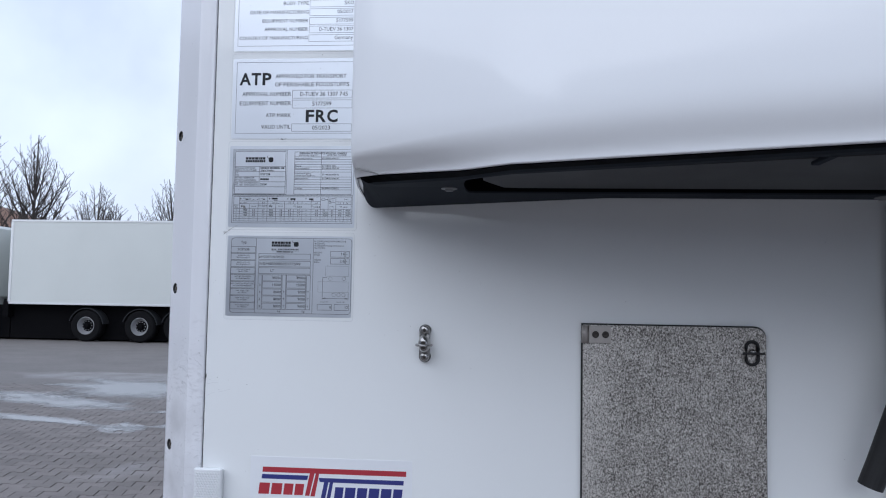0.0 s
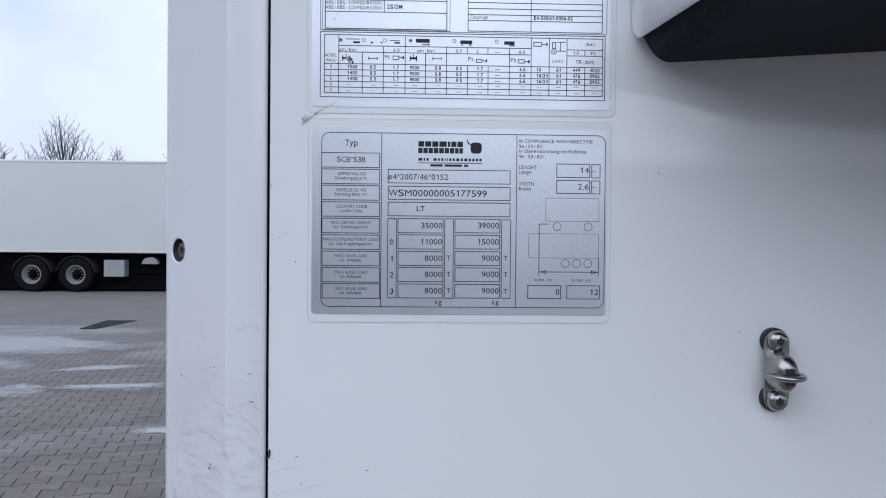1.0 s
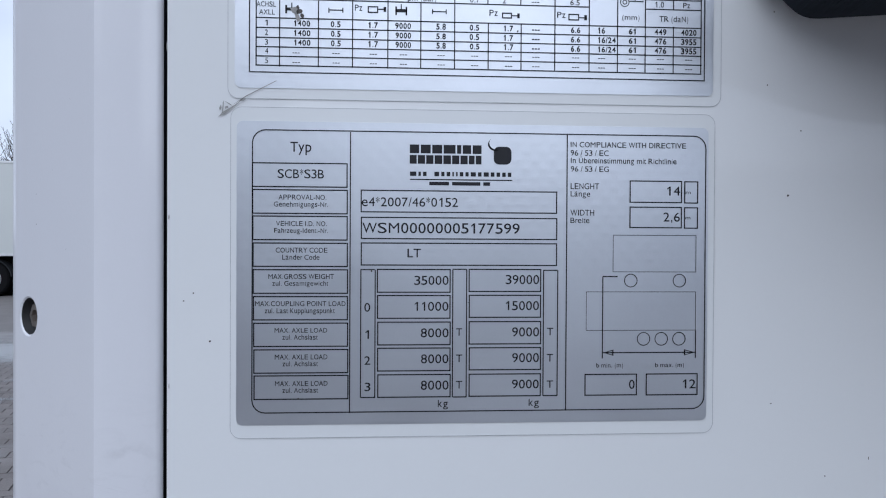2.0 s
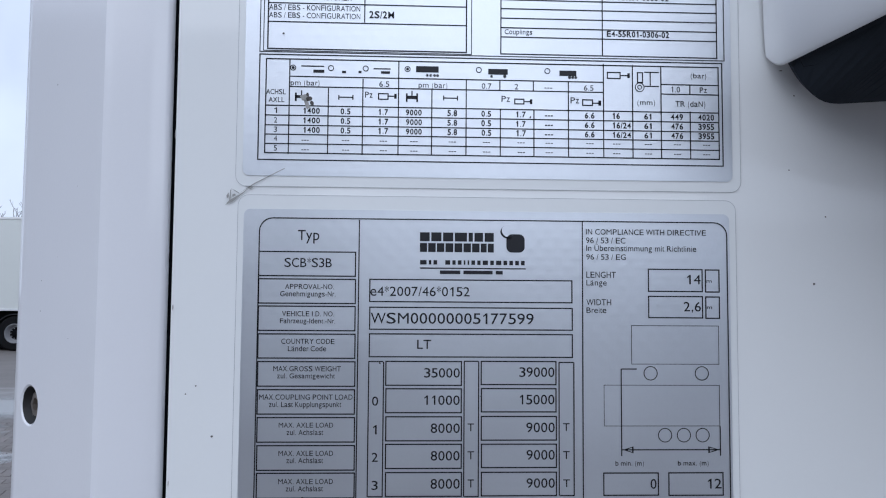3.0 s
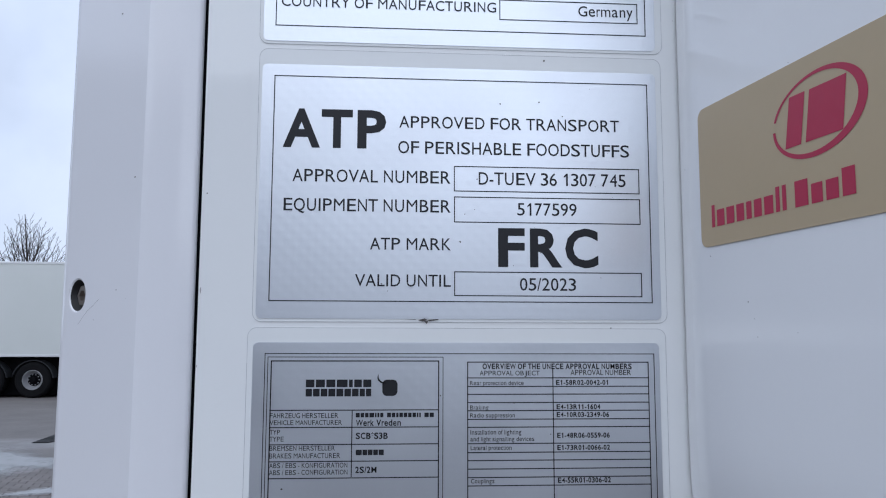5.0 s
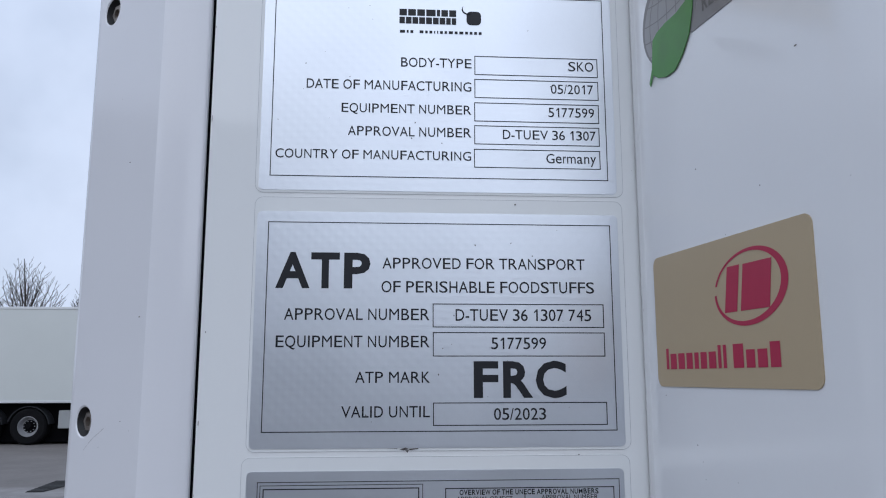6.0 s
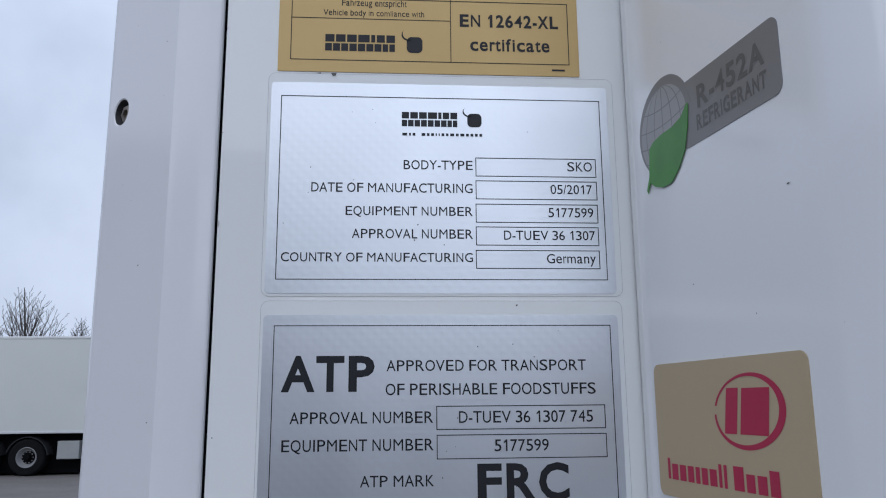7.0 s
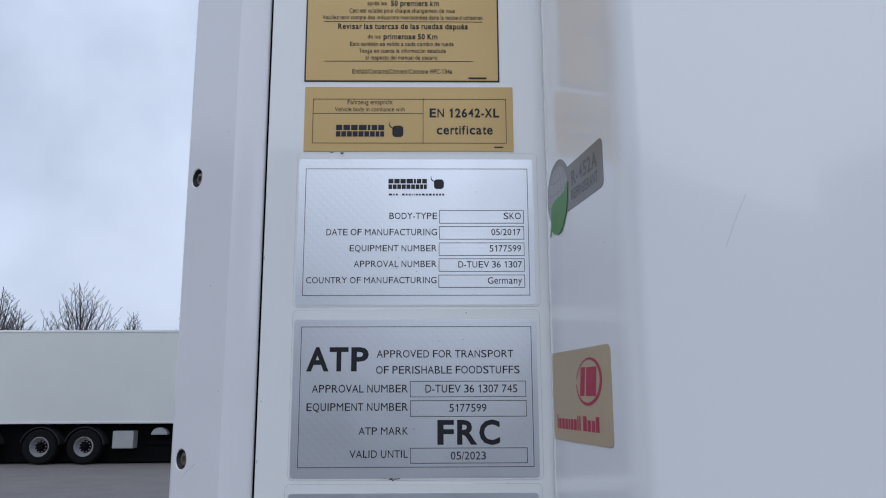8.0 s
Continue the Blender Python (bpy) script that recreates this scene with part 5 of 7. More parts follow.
st.text('61', 140.9, 143.6, -86., 2.0, 1)
st.text('16', 129.1, 131.8, -86., 2.1, 1)
st.text('449', 150.9, 155.5, -86., 2.1, 1)
st.text('4020', 161.2, 167.2, -86., 2.1, 1)
st.text('2', 5.1, 6.2, -89.55, 2.0)
st.text('1400', 15.6, 21.6, -89.55, 2.0, 1)
st.text('0.5', 29.1, 32.6, -89.55, 2.0, 1)
st.text('1.7', 42.8, 46.4, -89.55, 2.0, 1)
st.text('9000', 52.8, 58.6, -89.55, 2.0, 1)
st.text('5.8', 67.9, 71.5, -89.55, 2.0, 1)
st.text('0.5', 80.4, 84.0, -89.55, 2.1, 1)
st.text('1.7', 93.2, 96.8, -89.55, 2.0, 1)
st.text('---', 103.9, 106.8, -89.55, 2.1, 1)
st.text('6.6', 118.7, 122.3, -89.55, 2.0, 1)
st.text('61', 140.9, 143.7, -89.55, 2.0, 1)
st.text('16/24', 129.1, 135.9, -89.55, 2.1, 1)
st.text('476', 151.0, 155.5, -89.55, 2.1, 1)
st.text('3955', 161.2, 167.2, -89.55, 2.1, 1)
st.text('3', 5.1, 6.2, -93.05, 2.0)
st.text('1400', 15.7, 21.6, -93.05, 2.0, 1)
st.text('0.5', 29.1, 32.7, -93.05, 2.0, 1)
st.text('1.7', 42.8, 46.4, -93.05, 2.1, 1)
st.text('9000', 52.8, 58.6, -93.05, 2.0, 1)
st.text('5.8', 68.0, 71.5, -93.05, 2.1, 1)
st.text('0.5', 80.5, 84.1, -93.05, 2.0, 1)
st.text('1.7', 93.3, 96.9, -93.05, 2.1, 1)
st.text('---', 103.9, 106.9, -93.05, 2.0, 1)
st.text('6.6', 118.7, 122.3, -93.05, 2.1, 1)
st.text('61', 140.9, 143.7, -93.05, 2.0, 1)
st.text('16/24', 129.1, 135.9, -93.05, 2.0, 1)
st.text('476', 151.0, 155.5, -93.05, 2.1, 1)
st.text('3955', 161.2, 167.2, -93.05, 2.1, 1)
st.text('4', 5.2, 6.3, -96.3, 2.0)
st.text('---', 15.1, 17.7, -96.5, 2.0)
st.text('---', 29.6, 32.3, -96.4, 2.0)
st.text('---', 43.3, 46.0, -96.4, 2.0)
st.text('---', 54.4, 57.1, -96.4, 2.1)
st.text('---', 68.4, 71.1, -96.3, 2.0)
st.text('---', 81.0, 83.6, -96.3, 2.1)
st.text('---', 93.7, 96.4, -96.2, 2.0)
st.text('---', 104.1, 106.8, -96.2, 2.0)
st.text('---', 119.2, 121.9, -96.1, 2.0)
st.text('---', 129.2, 131.9, -96.1, 2.0)
st.text('---', 141.0, 143.7, -96.1, 2.1)
st.text('---', 151.9, 154.6, -96., 2.0)
st.text('---', 162.8, 165.6, -96., 2.0)
st.text('5', 5.2, 6.3, -99.8, 2.0)
st.text('---', 15.1, 17.8, -100., 2.0)
st.text('---', 29.7, 32.3, -99.9, 2.0)
st.text('---', 43.4, 46.0, -99.9, 2.0)
st.text('---', 54.5, 57.1, -99.9, 2.1)
st.text('---', 68.5, 71.2, -99.8, 2.0)
st.text('---', 81.0, 83.7, -99.8, 2.0)
st.text('---', 93.8, 96.5, -99.8, 2.1)
st.text('---', 104.1, 106.8, -99.7, 2.0)
st.text('---', 119.2, 121.9, -99.7, 2.1)
st.text('---', 129.2, 131.9, -99.7, 2.1)
st.text('---', 141.0, 143.7, -99.6, 2.0)
st.text('---', 151.9, 154.6, -99.6, 2.1)
st.text('---', 162.9, 165.6, -99.6, 2.1)
st.ring(11.6, -69.2, 1.1, True)
st.ring(25.3, -69.1, 1.1)
st.ring(37.9, -69.0, 1.1)
st.ring(53.2, -68.9, 1.1, True)
st.ring(79.4, -68.7, 1.1)
st.ring(104.8, -68.6, 1.1)
st.bar(56.3, 64.6, -70.0, -67.7)
st.bar(82.9, 90.1, -70.3, -68.2)
st.bar(109.3, 115.6, -70.3, -68.3)
st.hline(14.5, 22.8, -68.5)
st.bar(18.9, 22.9, -70.9, -69.8)
st.bar(29.3, 30.8, -70.9, -70.0)
st.bar(35.3, 36.4, -70.8, -69.9)
st.hline(40.8, 47.0, -69.0)
st.bar(43.5, 46.8, -70.8, -69.9)
st.ring(60.4, -71.1, 0.5, True)
st.ring(61.7, -71.1, 0.5, True)
st.ring(63.1, -71.1, 0.5, True)
st.ring(64.2, -71.1, 0.5, True)
st.ring(84.1, -71.0, 0.5, True)
st.ring(89.0, -70.9, 0.6, True)
st.ring(113.1, -70.8, 0.6, True)
st.ring(114.3, -70.8, 0.5, True)
st.ring(115.4, -70.8, 0.5, True)
st.bar(12.4, 17.3, -80.4, -79.3)
st.bar(12.4, 13.1, -81.5, -78.4)
st.bar(16.6, 17.3, -81.5, -78.4)
st.vline(14.8, -79.7, -77.5)
st.bar(52.7, 57.1, -80.0, -78.8)
st.bar(52.7, 53.3, -81.1, -77.9)
st.bar(56.5, 57.1, -81.1, -77.9)
st.vline(54.9, -79.3, -77.0)
st.field(127.0, 132.2, -71.1, -68.4)
st.hline(132.2, 135.6, -69.7)
st.bar(134.7, 135.6, -70.6, -68.8)
st.field(42.5, 46.4, -80.5, -78.0)
st.hline(46.4, 49.3, -79.1)
st.bar(48.4, 49.3, -80.0, -78.2)
st.field(92.5, 96.3, -81.3, -79.1)
st.hline(96.3, 99.2, -80.2)
st.bar(98.3, 99.2, -81.1, -79.3)
st.field(117.7, 121.8, -81.4, -78.9)
st.hline(121.8, 124.8, -80.3)
st.bar(123.8, 124.8, -81.2, -79.3)
st.ring(139.3, -74.0, 1.8)
st.ring(139.3, -74.0, 0.9)
st.field(138.3, 140.6, -72.4, -68.3)
st.vline(143.3, -73.3, -68.5)
st.hline(141.0, 146.5, -68.3)
st.hline(141.1, 146.5, -73.6)
st.hline(28.3, 33.4, -79.8)
st.vline(28.3, -80.8, -79.0)
st.vline(33.4, -80.7, -78.9)
st.hline(66.5, 71.6, -79.4)
st.vline(66.5, -80.3, -78.5)
st.vline(71.6, -80.3, -78.5)

bm = bmesh.new()
st.up = 0.68
for outline in (((14.2, -79.6), (16.2, -78.9), (17.4, -80.2), (16.6, -81.6), (15.0, -81.2)), ((15.6, -81.0), (17.2, -81.6), (18.0, -83.8), (16.9, -84.6), (16.2, -83.0))):
    st.flat(bm, outline)
part("worn_patch", bm, TORN, st.base, "scraped grey patch in the print")
st.flecks(((7.9, -56.6, 0.35), (75.5, -17.5, 0.3), (17.6, -80.6, 0.9), (18.6, -82.2, 0.7), (17.0, -79.2, 0.5)), 2, (2, 168, -102, -1), 6)
st = Sticker("atp_approval_plate", "silver foil plate approving transport of perishable foodstuffs, valid until 05/2023", (-0.388, WALL, 1.777), group=COLUMN)
st.plate(-5.2, 175.4, -109.2, 5.2)
st.film(-6.7, 178.2, -110.7, 12.5)
st.field(0.2, 171.5, -101.7, 0.0)
st.text('ATP', 4.6, 50.6, -32.3, 16.3, 2)
st.text('APPROVED FOR TRANSPORT', 56.5, 157.8, -23.0, 5.4)
st.text('OF PERISHABLE FOODSTUFFS', 56.1, 162.3, -34.8, 5.6)
st.text('APPROVAL NUMBER', 9.3, 79.8, -48.4, 5.6)
st.text('EQUIPMENT NUMBER', 5.7, 79.9, -61.6, 5.6)
st.text('ATP MARK', 44.0, 80.0, -78.6, 5.3)
st.text('VALID UNTIL', 37.6, 80.0, -94.9, 5.3)
st.field(81.3, 166.7, -51.9, -40.2)
st.field(81.4, 166.8, -66.0, -54.2)
st.field(81.5, 166.8, -99.0, -88.0)
st.text('D-TUEV 36 1307 745', 92.6, 160.3, -48.6, 5.7)
st.text('5177599', 110.1, 137.3, -62.4, 5.6)
st.text('FRC', 101.3, 146.9, -85.2, 16.2, 2)
st.text('05/2023', 111.0, 136.5, -96.3, 5.5)

st.flecks((), 3, (2, 168, -100, -2), 22)
st = Sticker("body_type_plate", "silver foil body type plate with five boxed entries", (-0.388, WALL, 1.8995), group=COLUMN)
st.plate(-5.2, 175.8, -106.4, 7.3)
st.film(-7.0, 179.2, -107.8, 12.6)
st.field(0.0, 171.5, -99.3, -0.2)
st.wordmark(63.9, 93.6, -16.7, -8.3)
st.emblem(95.1, 106.7, -16.7, -4.8)
st.blocks(64.2, 106.9, -21.7, -20.2, SLOGAN, gap=0.55)
st.text('BODY-TYPE', 64.9, 101.5, -40.3, 5.0)
st.text('DATE OF MANUFACTURING', 17.0, 101.3, -53.0, 5.0)
st.text('EQUIPMENT NUMBER', 34.9, 101.2, -65.4, 4.8)
st.text('APPROVAL NUMBER', 38.3, 101.1, -77.6, 4.9)
st.text('COUNTRY OF MANUFACTURING', 2.5, 100.9, -89.9, 4.7)
st.field(103.0, 168.0, -43.8, -33.4)
st.text('SKO', 152.4, 165.8, -40.4, 5.1)
st.field(102.9, 168.0, -56.3, -46.0)
st.text('05/2017', 142.9, 165.3, -53.0, 5.0)
st.field(102.7, 167.9, -68.9, -58.7)
st.text('5177599', 141.3, 165.4, -65.7, 5.0)
st.field(102.6, 167.8, -81.1, -71.0)
st.text('D-TUEV 36 1307', 117.4, 165.8, -78.0, 4.9)
st.field(102.4, 167.8, -93.4, -83.5)
st.text('Germany', 139.6, 165.6, -90.4, 4.9)

st.flecks((), 4, (2, 168, -98, -2), 20)
st = Sticker("body_certificate_plate", "ochre foil certificate plate with black print", (-0.388, WALL, 1.966), group=COLUMN)
st.plate(-2.5, 161.4, -52.8, 0.4, GOLD, 0.6)
st.field(4.0, 156.0, -46.2, -9.6)
st.vline(90.6, -46.0, -9.0)
st.hline(3.9, 90.5, -21.7)
st.text('Fahrzeug entspricht', 31.1, 66.4, -14.1, 3.7)
st.text('Vehicle body in comliance with', 21.2, 76.1, -19.9, 3.3)
st.wordmark(22.5, 60.1, -40.9, -30.9)
st.emblem(62.1, 75.1, -41.3, -26.8)
st.text('EN 12642-XL', 95.7, 150.5, -24.6, 6.9, 2)
st.text('certificate', 101.2, 145.2, -38.7, 6.8, 2)
st.bar(146.1, 153.3, -49.9, -48.8)

st = Sticker("wheel_nut_notice", "ochre foil notice with dark edge and lines of black print", (-0.388, WALL, 1.972), group=COLUMN)
st.sheet("dark_edge", rounded(-3.6, 151.2, -1.2, 172.8, 0.6), INK, 0.03, 0.4, "dark printed edge")
st.plate(-2.4, 150.0, 0.0, 171.6, GOLD, 0.6)
st.up = 0.8
st.text('après les', 45.6, 61.2, 64.5, 3.4)
st.text('50 premiers km', 64.4, 103.3, 63.9, 4.5, 1)
st.text('Ceci est valable pour chaque changement de roue', 31.1, 116.1, 58.0, 3.5)
st.text('Veuillez tenir compte des indications mentionnées dans la notice d utilisation', 9.4, 138.4, 52.1, 3.4)
st.hline(10.8, 138.4, 50.1)
st.text('Revisar las tuercas de las ruedas dspuès', 22.3, 126.5, 43.8, 4.4, 1)
st.text('de los', 46.1, 56.5, 35.5, 3.4)
st.text('primerose 50 Km', 58.8, 101.9, 35.0, 4.4, 1)
st.text('Esto tambièn es valido a cada cambio de rueda', 32.1, 115.0, 29.2, 3.4)
st.text('Tenga en cuenta la informaciòn detallada', 39.5, 108.7, 23.4, 3.3)
st.text('al respecto del manual de usuario.', 44.6, 102.8, 17.6, 3.3)
st.hline(11.6, 130.3, 16.1)
st.text('Enthält/Contains/Contient/Contiene HFC-134a', 34.4, 113.6, 5.6, 3.8)
st.bar(126.6, 141.0, 1.2, 2.6)

# torn film and chipped edges beside the plates
bm = bmesh.new()
tear = Sticker("torn_film_scrap", "small grimy torn corner of clear film on the white wall", (-0.3985, WALL, 1.5330), category="torn film")
for outline in (((-1.2, -0.8), (0.2, 0.9), (5.0, 3.9), (8.5, 6.6), (5.2, 3.6), (1.4, 0.5)), ((0.2, 0.6), (0.5, 4.5), (0.9, 5.4), (0.8, 3.6), (0.6, 1.0)), ((3, 3), (9, 6.9), (20, 12.8), (19.7, 12.9), (9, 7.3)), ((0.9, 5.2), (3.0, 4.2), (4.2, 3.2), (2.8, 3.9)),
                ((1.4, 2.2), (2.6, 2.8), (2.2, 3.4), (1.2, 3.0)), ((-0.6, 1.6), (0.1, 2.4), (-0.1, 3.8), (-0.8, 2.6)), ((6.4, 5.4), (7.8, 5.2), (8.9, 6.0), (7.4, 6.2))):
    tear.flat(bm, outline)
part("scrap", bm, TORN, tear.root)
chip = Sticker("chipped_film_edge", "dark chipped nick at the edge of a foil plate", (-0.3225, WALL, 1.6672), category="torn film")
bm = bmesh.new()
for outline in (((0, 0), (3.0, 0.9), (4.4, 0.1), (2.0, -0.5)), ((2.6, -0.2), (3.8, -1.6), (4.6, -0.4)), ((4.0, 0.2), (9.0, 0.6), (9.0, 0.2), (5.0, -0.4)), ((-6, 0.3), (-1, 0.5), (-1, 0.25))):
    chip.flat(bm, outline)
part("nick", bm, GRIME, chip.root)
chip = Sticker("chipped_film_edge", "dark chipped nick at the edge of a foil plate", (-0.3705, WALL, 1.9122), category="torn film")
bm = bmesh.new()
for outline in (((0, 0), (3.4, 0.4), (3.0, -0.3)), ((8.5, 0.2), (11.5, 0.3), (11.0, -1.2), (9.4, -1.4))):
    chip.flat(bm, outline)
part("nick", bm, GRIME, chip.root)

# stickers on the side of the unit
st = Sticker("maker_sticker", "beige foil sticker with a red ringed mark and red word mark", (-0.2057, 1.0205, 1.7548), SIDE_WAY)
st.plate(-1.5, 106.5, -58.0, 0.0, BEIGE, 4.0)
st.ink = RED
bm = bmesh.new()
n = 56
ring_line = []
for k in range(n + 1):
    t = radians(172 - 346 * k / n)
    thin = 0.945 - 0.125 * (0.5 + 0.5 * math.cos(t + 0.30)) ** 1.2
    c, q = math.cos(t), math.sin(t)
    ring_line.append([(70.4 + 22.6 * r * c + 2.2 * r * q, -20.7 + 14.4 * r * q) for r in (1, thin)])
for (a, b), (c, d) in zip(ring_line, ring_line[1:]):
    st.flat(bm, (a, c, d, b))
part("ring_mark", bm, RED, st.base, "red open ring, thicker on one side")
for outline in (((54.1, -29.4), (62.2, -29.4), (65.2, -11.8), (57.1, -11.8)), ((64.5, -29.4), (82.0, -29.4), (84.6, -12.0), (67.4, -12.0))):
    bm = bmesh.new()
    st.flat(bm, outline)
    part("block_mark", bm, RED, st.base, "red block inside the ring")
st.blocks(6.9, 53.3, -50.5, -41.5, (0.4, 0.95, 0.95, 0.9, 0.6, 0.85, 0.95, 0.4, 0.4), heights=(1, 0.74, 0.74, 0.74, 0.74, 0.74, 0.74, 1, 1), gap=0.26)
st.blocks(57.8, 86.0, -50.5, -41.5, (1.1, 0.9, 0.95, 0.95), heights=(1, 0.74, 0.74, 1), gap=0.26)

st = Sticker("refrigerant_sticker", "grey refrigerant badge with a pale globe and a green leaf", (-0.2057, 1.0205, 1.848), SIDE_WAY)
st.base = st.sheet("banner", rounded(38.0, 107.5, -1.0, 29.5, 4.5), BADGE_GREY, 0.0, 0.30)
st.up = 0.42
st.text("R-452A", 52.0, 98.7, 14.2, 9.3, 2, BADGE_DARK)
st.text("REFRIGERANT", 50.5, 99.0, 4.5, 6.5, 1, BADGE_DARK)
globe = [(22.6 + 24.1 * math.cos(2 * math.pi * k / 48), 16.6 + 23.6 * math.sin(2 * math.pi * k / 48)) for k in range(48)]
part_globe = st.sheet("globe", globe, BADGE_GREY, 0.05, 0.36)
st.base, st.up = part_globe, 0.45
GX, GY, GW, GH = 22.0, 15.0, 21.4, 20.8
bm = bmesh.new()
st.flat(bm, [(GX + GW * math.cos(2 * math.pi * k / 48), GY + GH * math.sin(2 * math.pi * k / 48)) for k in range(48)])
part("globe_face", bm, BADGE_PALE, part_globe, "pale globe face")
st.up = 0.52
lines = [[(GX + GW * k * math.cos(t), GY + GH * math.sin(t)) for t in [radians(-84 + 12 * i) for i in range(15)]] for k in (-0.75, -0.38, 0.0, 0.38, 0.75)]
for h in (-0.6, -0.2, 0.2, 0.6):
    wide = GW * math.sqrt(1 - h * h)
    lines.append([(GX + wide * (i / 7 - 1), GY + GH * h - 2.2 * (1 - (i / 7 - 1) ** 2)) for i in range(15)])
for k, line in enumerate(lines):
    bm = bmesh.new()
    for (a, b), (c, d) in zip(line, line[1:]):
        st.flat(bm, ((a - 0.35, b), (a + 0.35, b), (c + 0.35, d), (c - 0.35, d)) if k < 5 else ((a, b - 0.3), (c, d - 0.3), (c, d + 0.3), (a, b + 0.3)))
    part("globe_line", bm, BADGE_GREY, part_globe, "grey line across the globe")
leaf = [(4.6, -11.6), (7.4, -7.0), (12.0, -10.2), (19.0, -12.4), (27.0, -12.3), (34.0, -7.6), (40.0, -1.0), (43.4, 8.5), (45.0, 18.3), (44.0, 19.6), (38.4, 15.0), (30.0, 13.2), (20.0, 13.0), (12.5, 11.8), (8.4, 9.6), (7.4, 2.0), (6.6, -4.0), (3.6, -9.8)]
part("leaf", prism(bmesh.new(), leaf, 0.3, lambda u, v, w: st.at(u, v, 0.5 + w)), LEAF, st.root, "green leaf over the globe")

# dealer's sticker low on the wall
st = Sticker("dealer_sticker", "white vinyl sticker with red and blue stripes and block word marks", (-0.333, WALL, 1.2145))
st.plate(-17.0, 206.0, -66.0, 14.0, VINYL_WHITE, 2.0)
for name, ink, outlines in (("red_stripe", STRIPE_RED, (((0, -7), (198, -7), (198, 0), (0.5, 0)), ((60, -37), (66, -37), (72.5, -7), (66.0, -7)), ((67.5, -37.5), (73.5, -37.5), (79, -7), (74.2, -7)))),
                            ("blue_stripe", STRIPE_BLUE, (((-1, -16), (62.5, -16), (64, -10), (-0.5, -10)), ((80, -18), (78.5, -12.5), (195, -12.5), (194.5, -18.5)), ((82, -39.5), (88, -39.5), (92, -18), (86, -18)), ((90, -39.5), (95, -39.5), (98.5, -18), (93.8, -18))))):
    bm = bmesh.new()
    for outline in outlines:
        st.flat(bm, outline)
    part(name, bm, ink, st.base)
st.blocks(-5, 57, -36.5, -21.5, (1.1, 1.1, 0.95, 0.9), STRIPE_RED, 1.6, gap=0.2)
st.blocks(100, 192, -40.5, -24.0, (0.9, 1.1, 1.05, 1.1, 1.1, 0.95), STRIPE_BLUE, 1.6, gap=0.2)

# ---- fittings on the wall ----
hatch = thing("inspection_hatch", "mottled galvanised steel hatch with a hinge and ring catch", "hatch", (0.215, WALL, 1.26))
face_on = lambda y0: (lambda u, v, w: Vector((u, y0 - w, v)))
cut = [(0.0985, 1.095), (0.3330, 1.095)] + rounded(0.0985, 0.3330, 1.095, 1.4165, 0.014)[:7] + [(0.0985, 1.4165)]
seal = [(0.0965, 1.093), (0.3350, 1.093)] + rounded(0.0965, 0.3350, 1.093, 1.4185, 0.015)[:7] + [(0.0965, 1.4185)]
part("rubber_seal", prism(bmesh.new(), seal, 0.0045, face_on(WALL)), RUBBER, hatch, "thin black seal round the plate")
door = part("door", prism(bmesh.new(), cut, 0.004, face_on(WALL - 0.005)), ZINC, hatch)
for z in (1.404, 1.112):
    hinge = part("hinge", box(bmesh.new(), 0.106, 0.1345, WALL - 0.0115, WALL - 0.0092, z - 0.0115, z + 0.0115, 0.0006), HINGE, hatch, "small stainless hinge with two screws")
    part("hinge_knuckle", tube(bmesh.new(), [(0.1010, WALL - 0.0088, z - 0.0115), (0.1010, WALL - 0.0088, z + 0.0115)], 0.0048, 14), HINGE, hinge, smooth=True)
    for x in (0.1145, 0.1275):
        part("hinge_screw", lathe(bmesh.new(), [(0.0046, 0.0), (0.0044, 0.0008), (0.0028, 0.0012), (0.0018, 0.0004), (0, 0.0004)], 16, pose(x, WALL - 0.0115, z, 90)), DARK_STEEL, hinge, smooth=True)


def stadium(w, h, n=10):
    r = w / 2
    return [(r * math.cos(radians(180 * k / n)), h / 2 - r + r * math.sin(radians(180 * k / n))) for k in range(n + 1)] + [(r * math.cos(radians(180 + 180 * k / n)), -h / 2 + r + r * math.sin(radians(180 + 180 * k / n))) for k in range(n + 1)]


oval = stadium(0.0150, 0.0300)
catch = part("ring_catch", tube(bmesh.new(), [(0.3150 + u, WALL - 0.0118, 1.384 + v) for u, v in oval + oval[:1]], 0.0021, 10), RUBBER, hatch, "black ring catch", smooth=True)
part("turn_button", lathe(bmesh.new(), [(0.0042, 0.0), (0.0042, 0.004), (0.0036, 0.008), (0, 0.0095)], 16, pose(0.3150, WALL - 0.009, 1.3855, 90)), STEEL, catch, smooth=True)
part("button_wing", box(bmesh.new(), 0.3010, 0.3290, WALL - 0.0205, WALL - 0.0165, 1.3825, 1.3855, 0.001), RUBBER, catch)

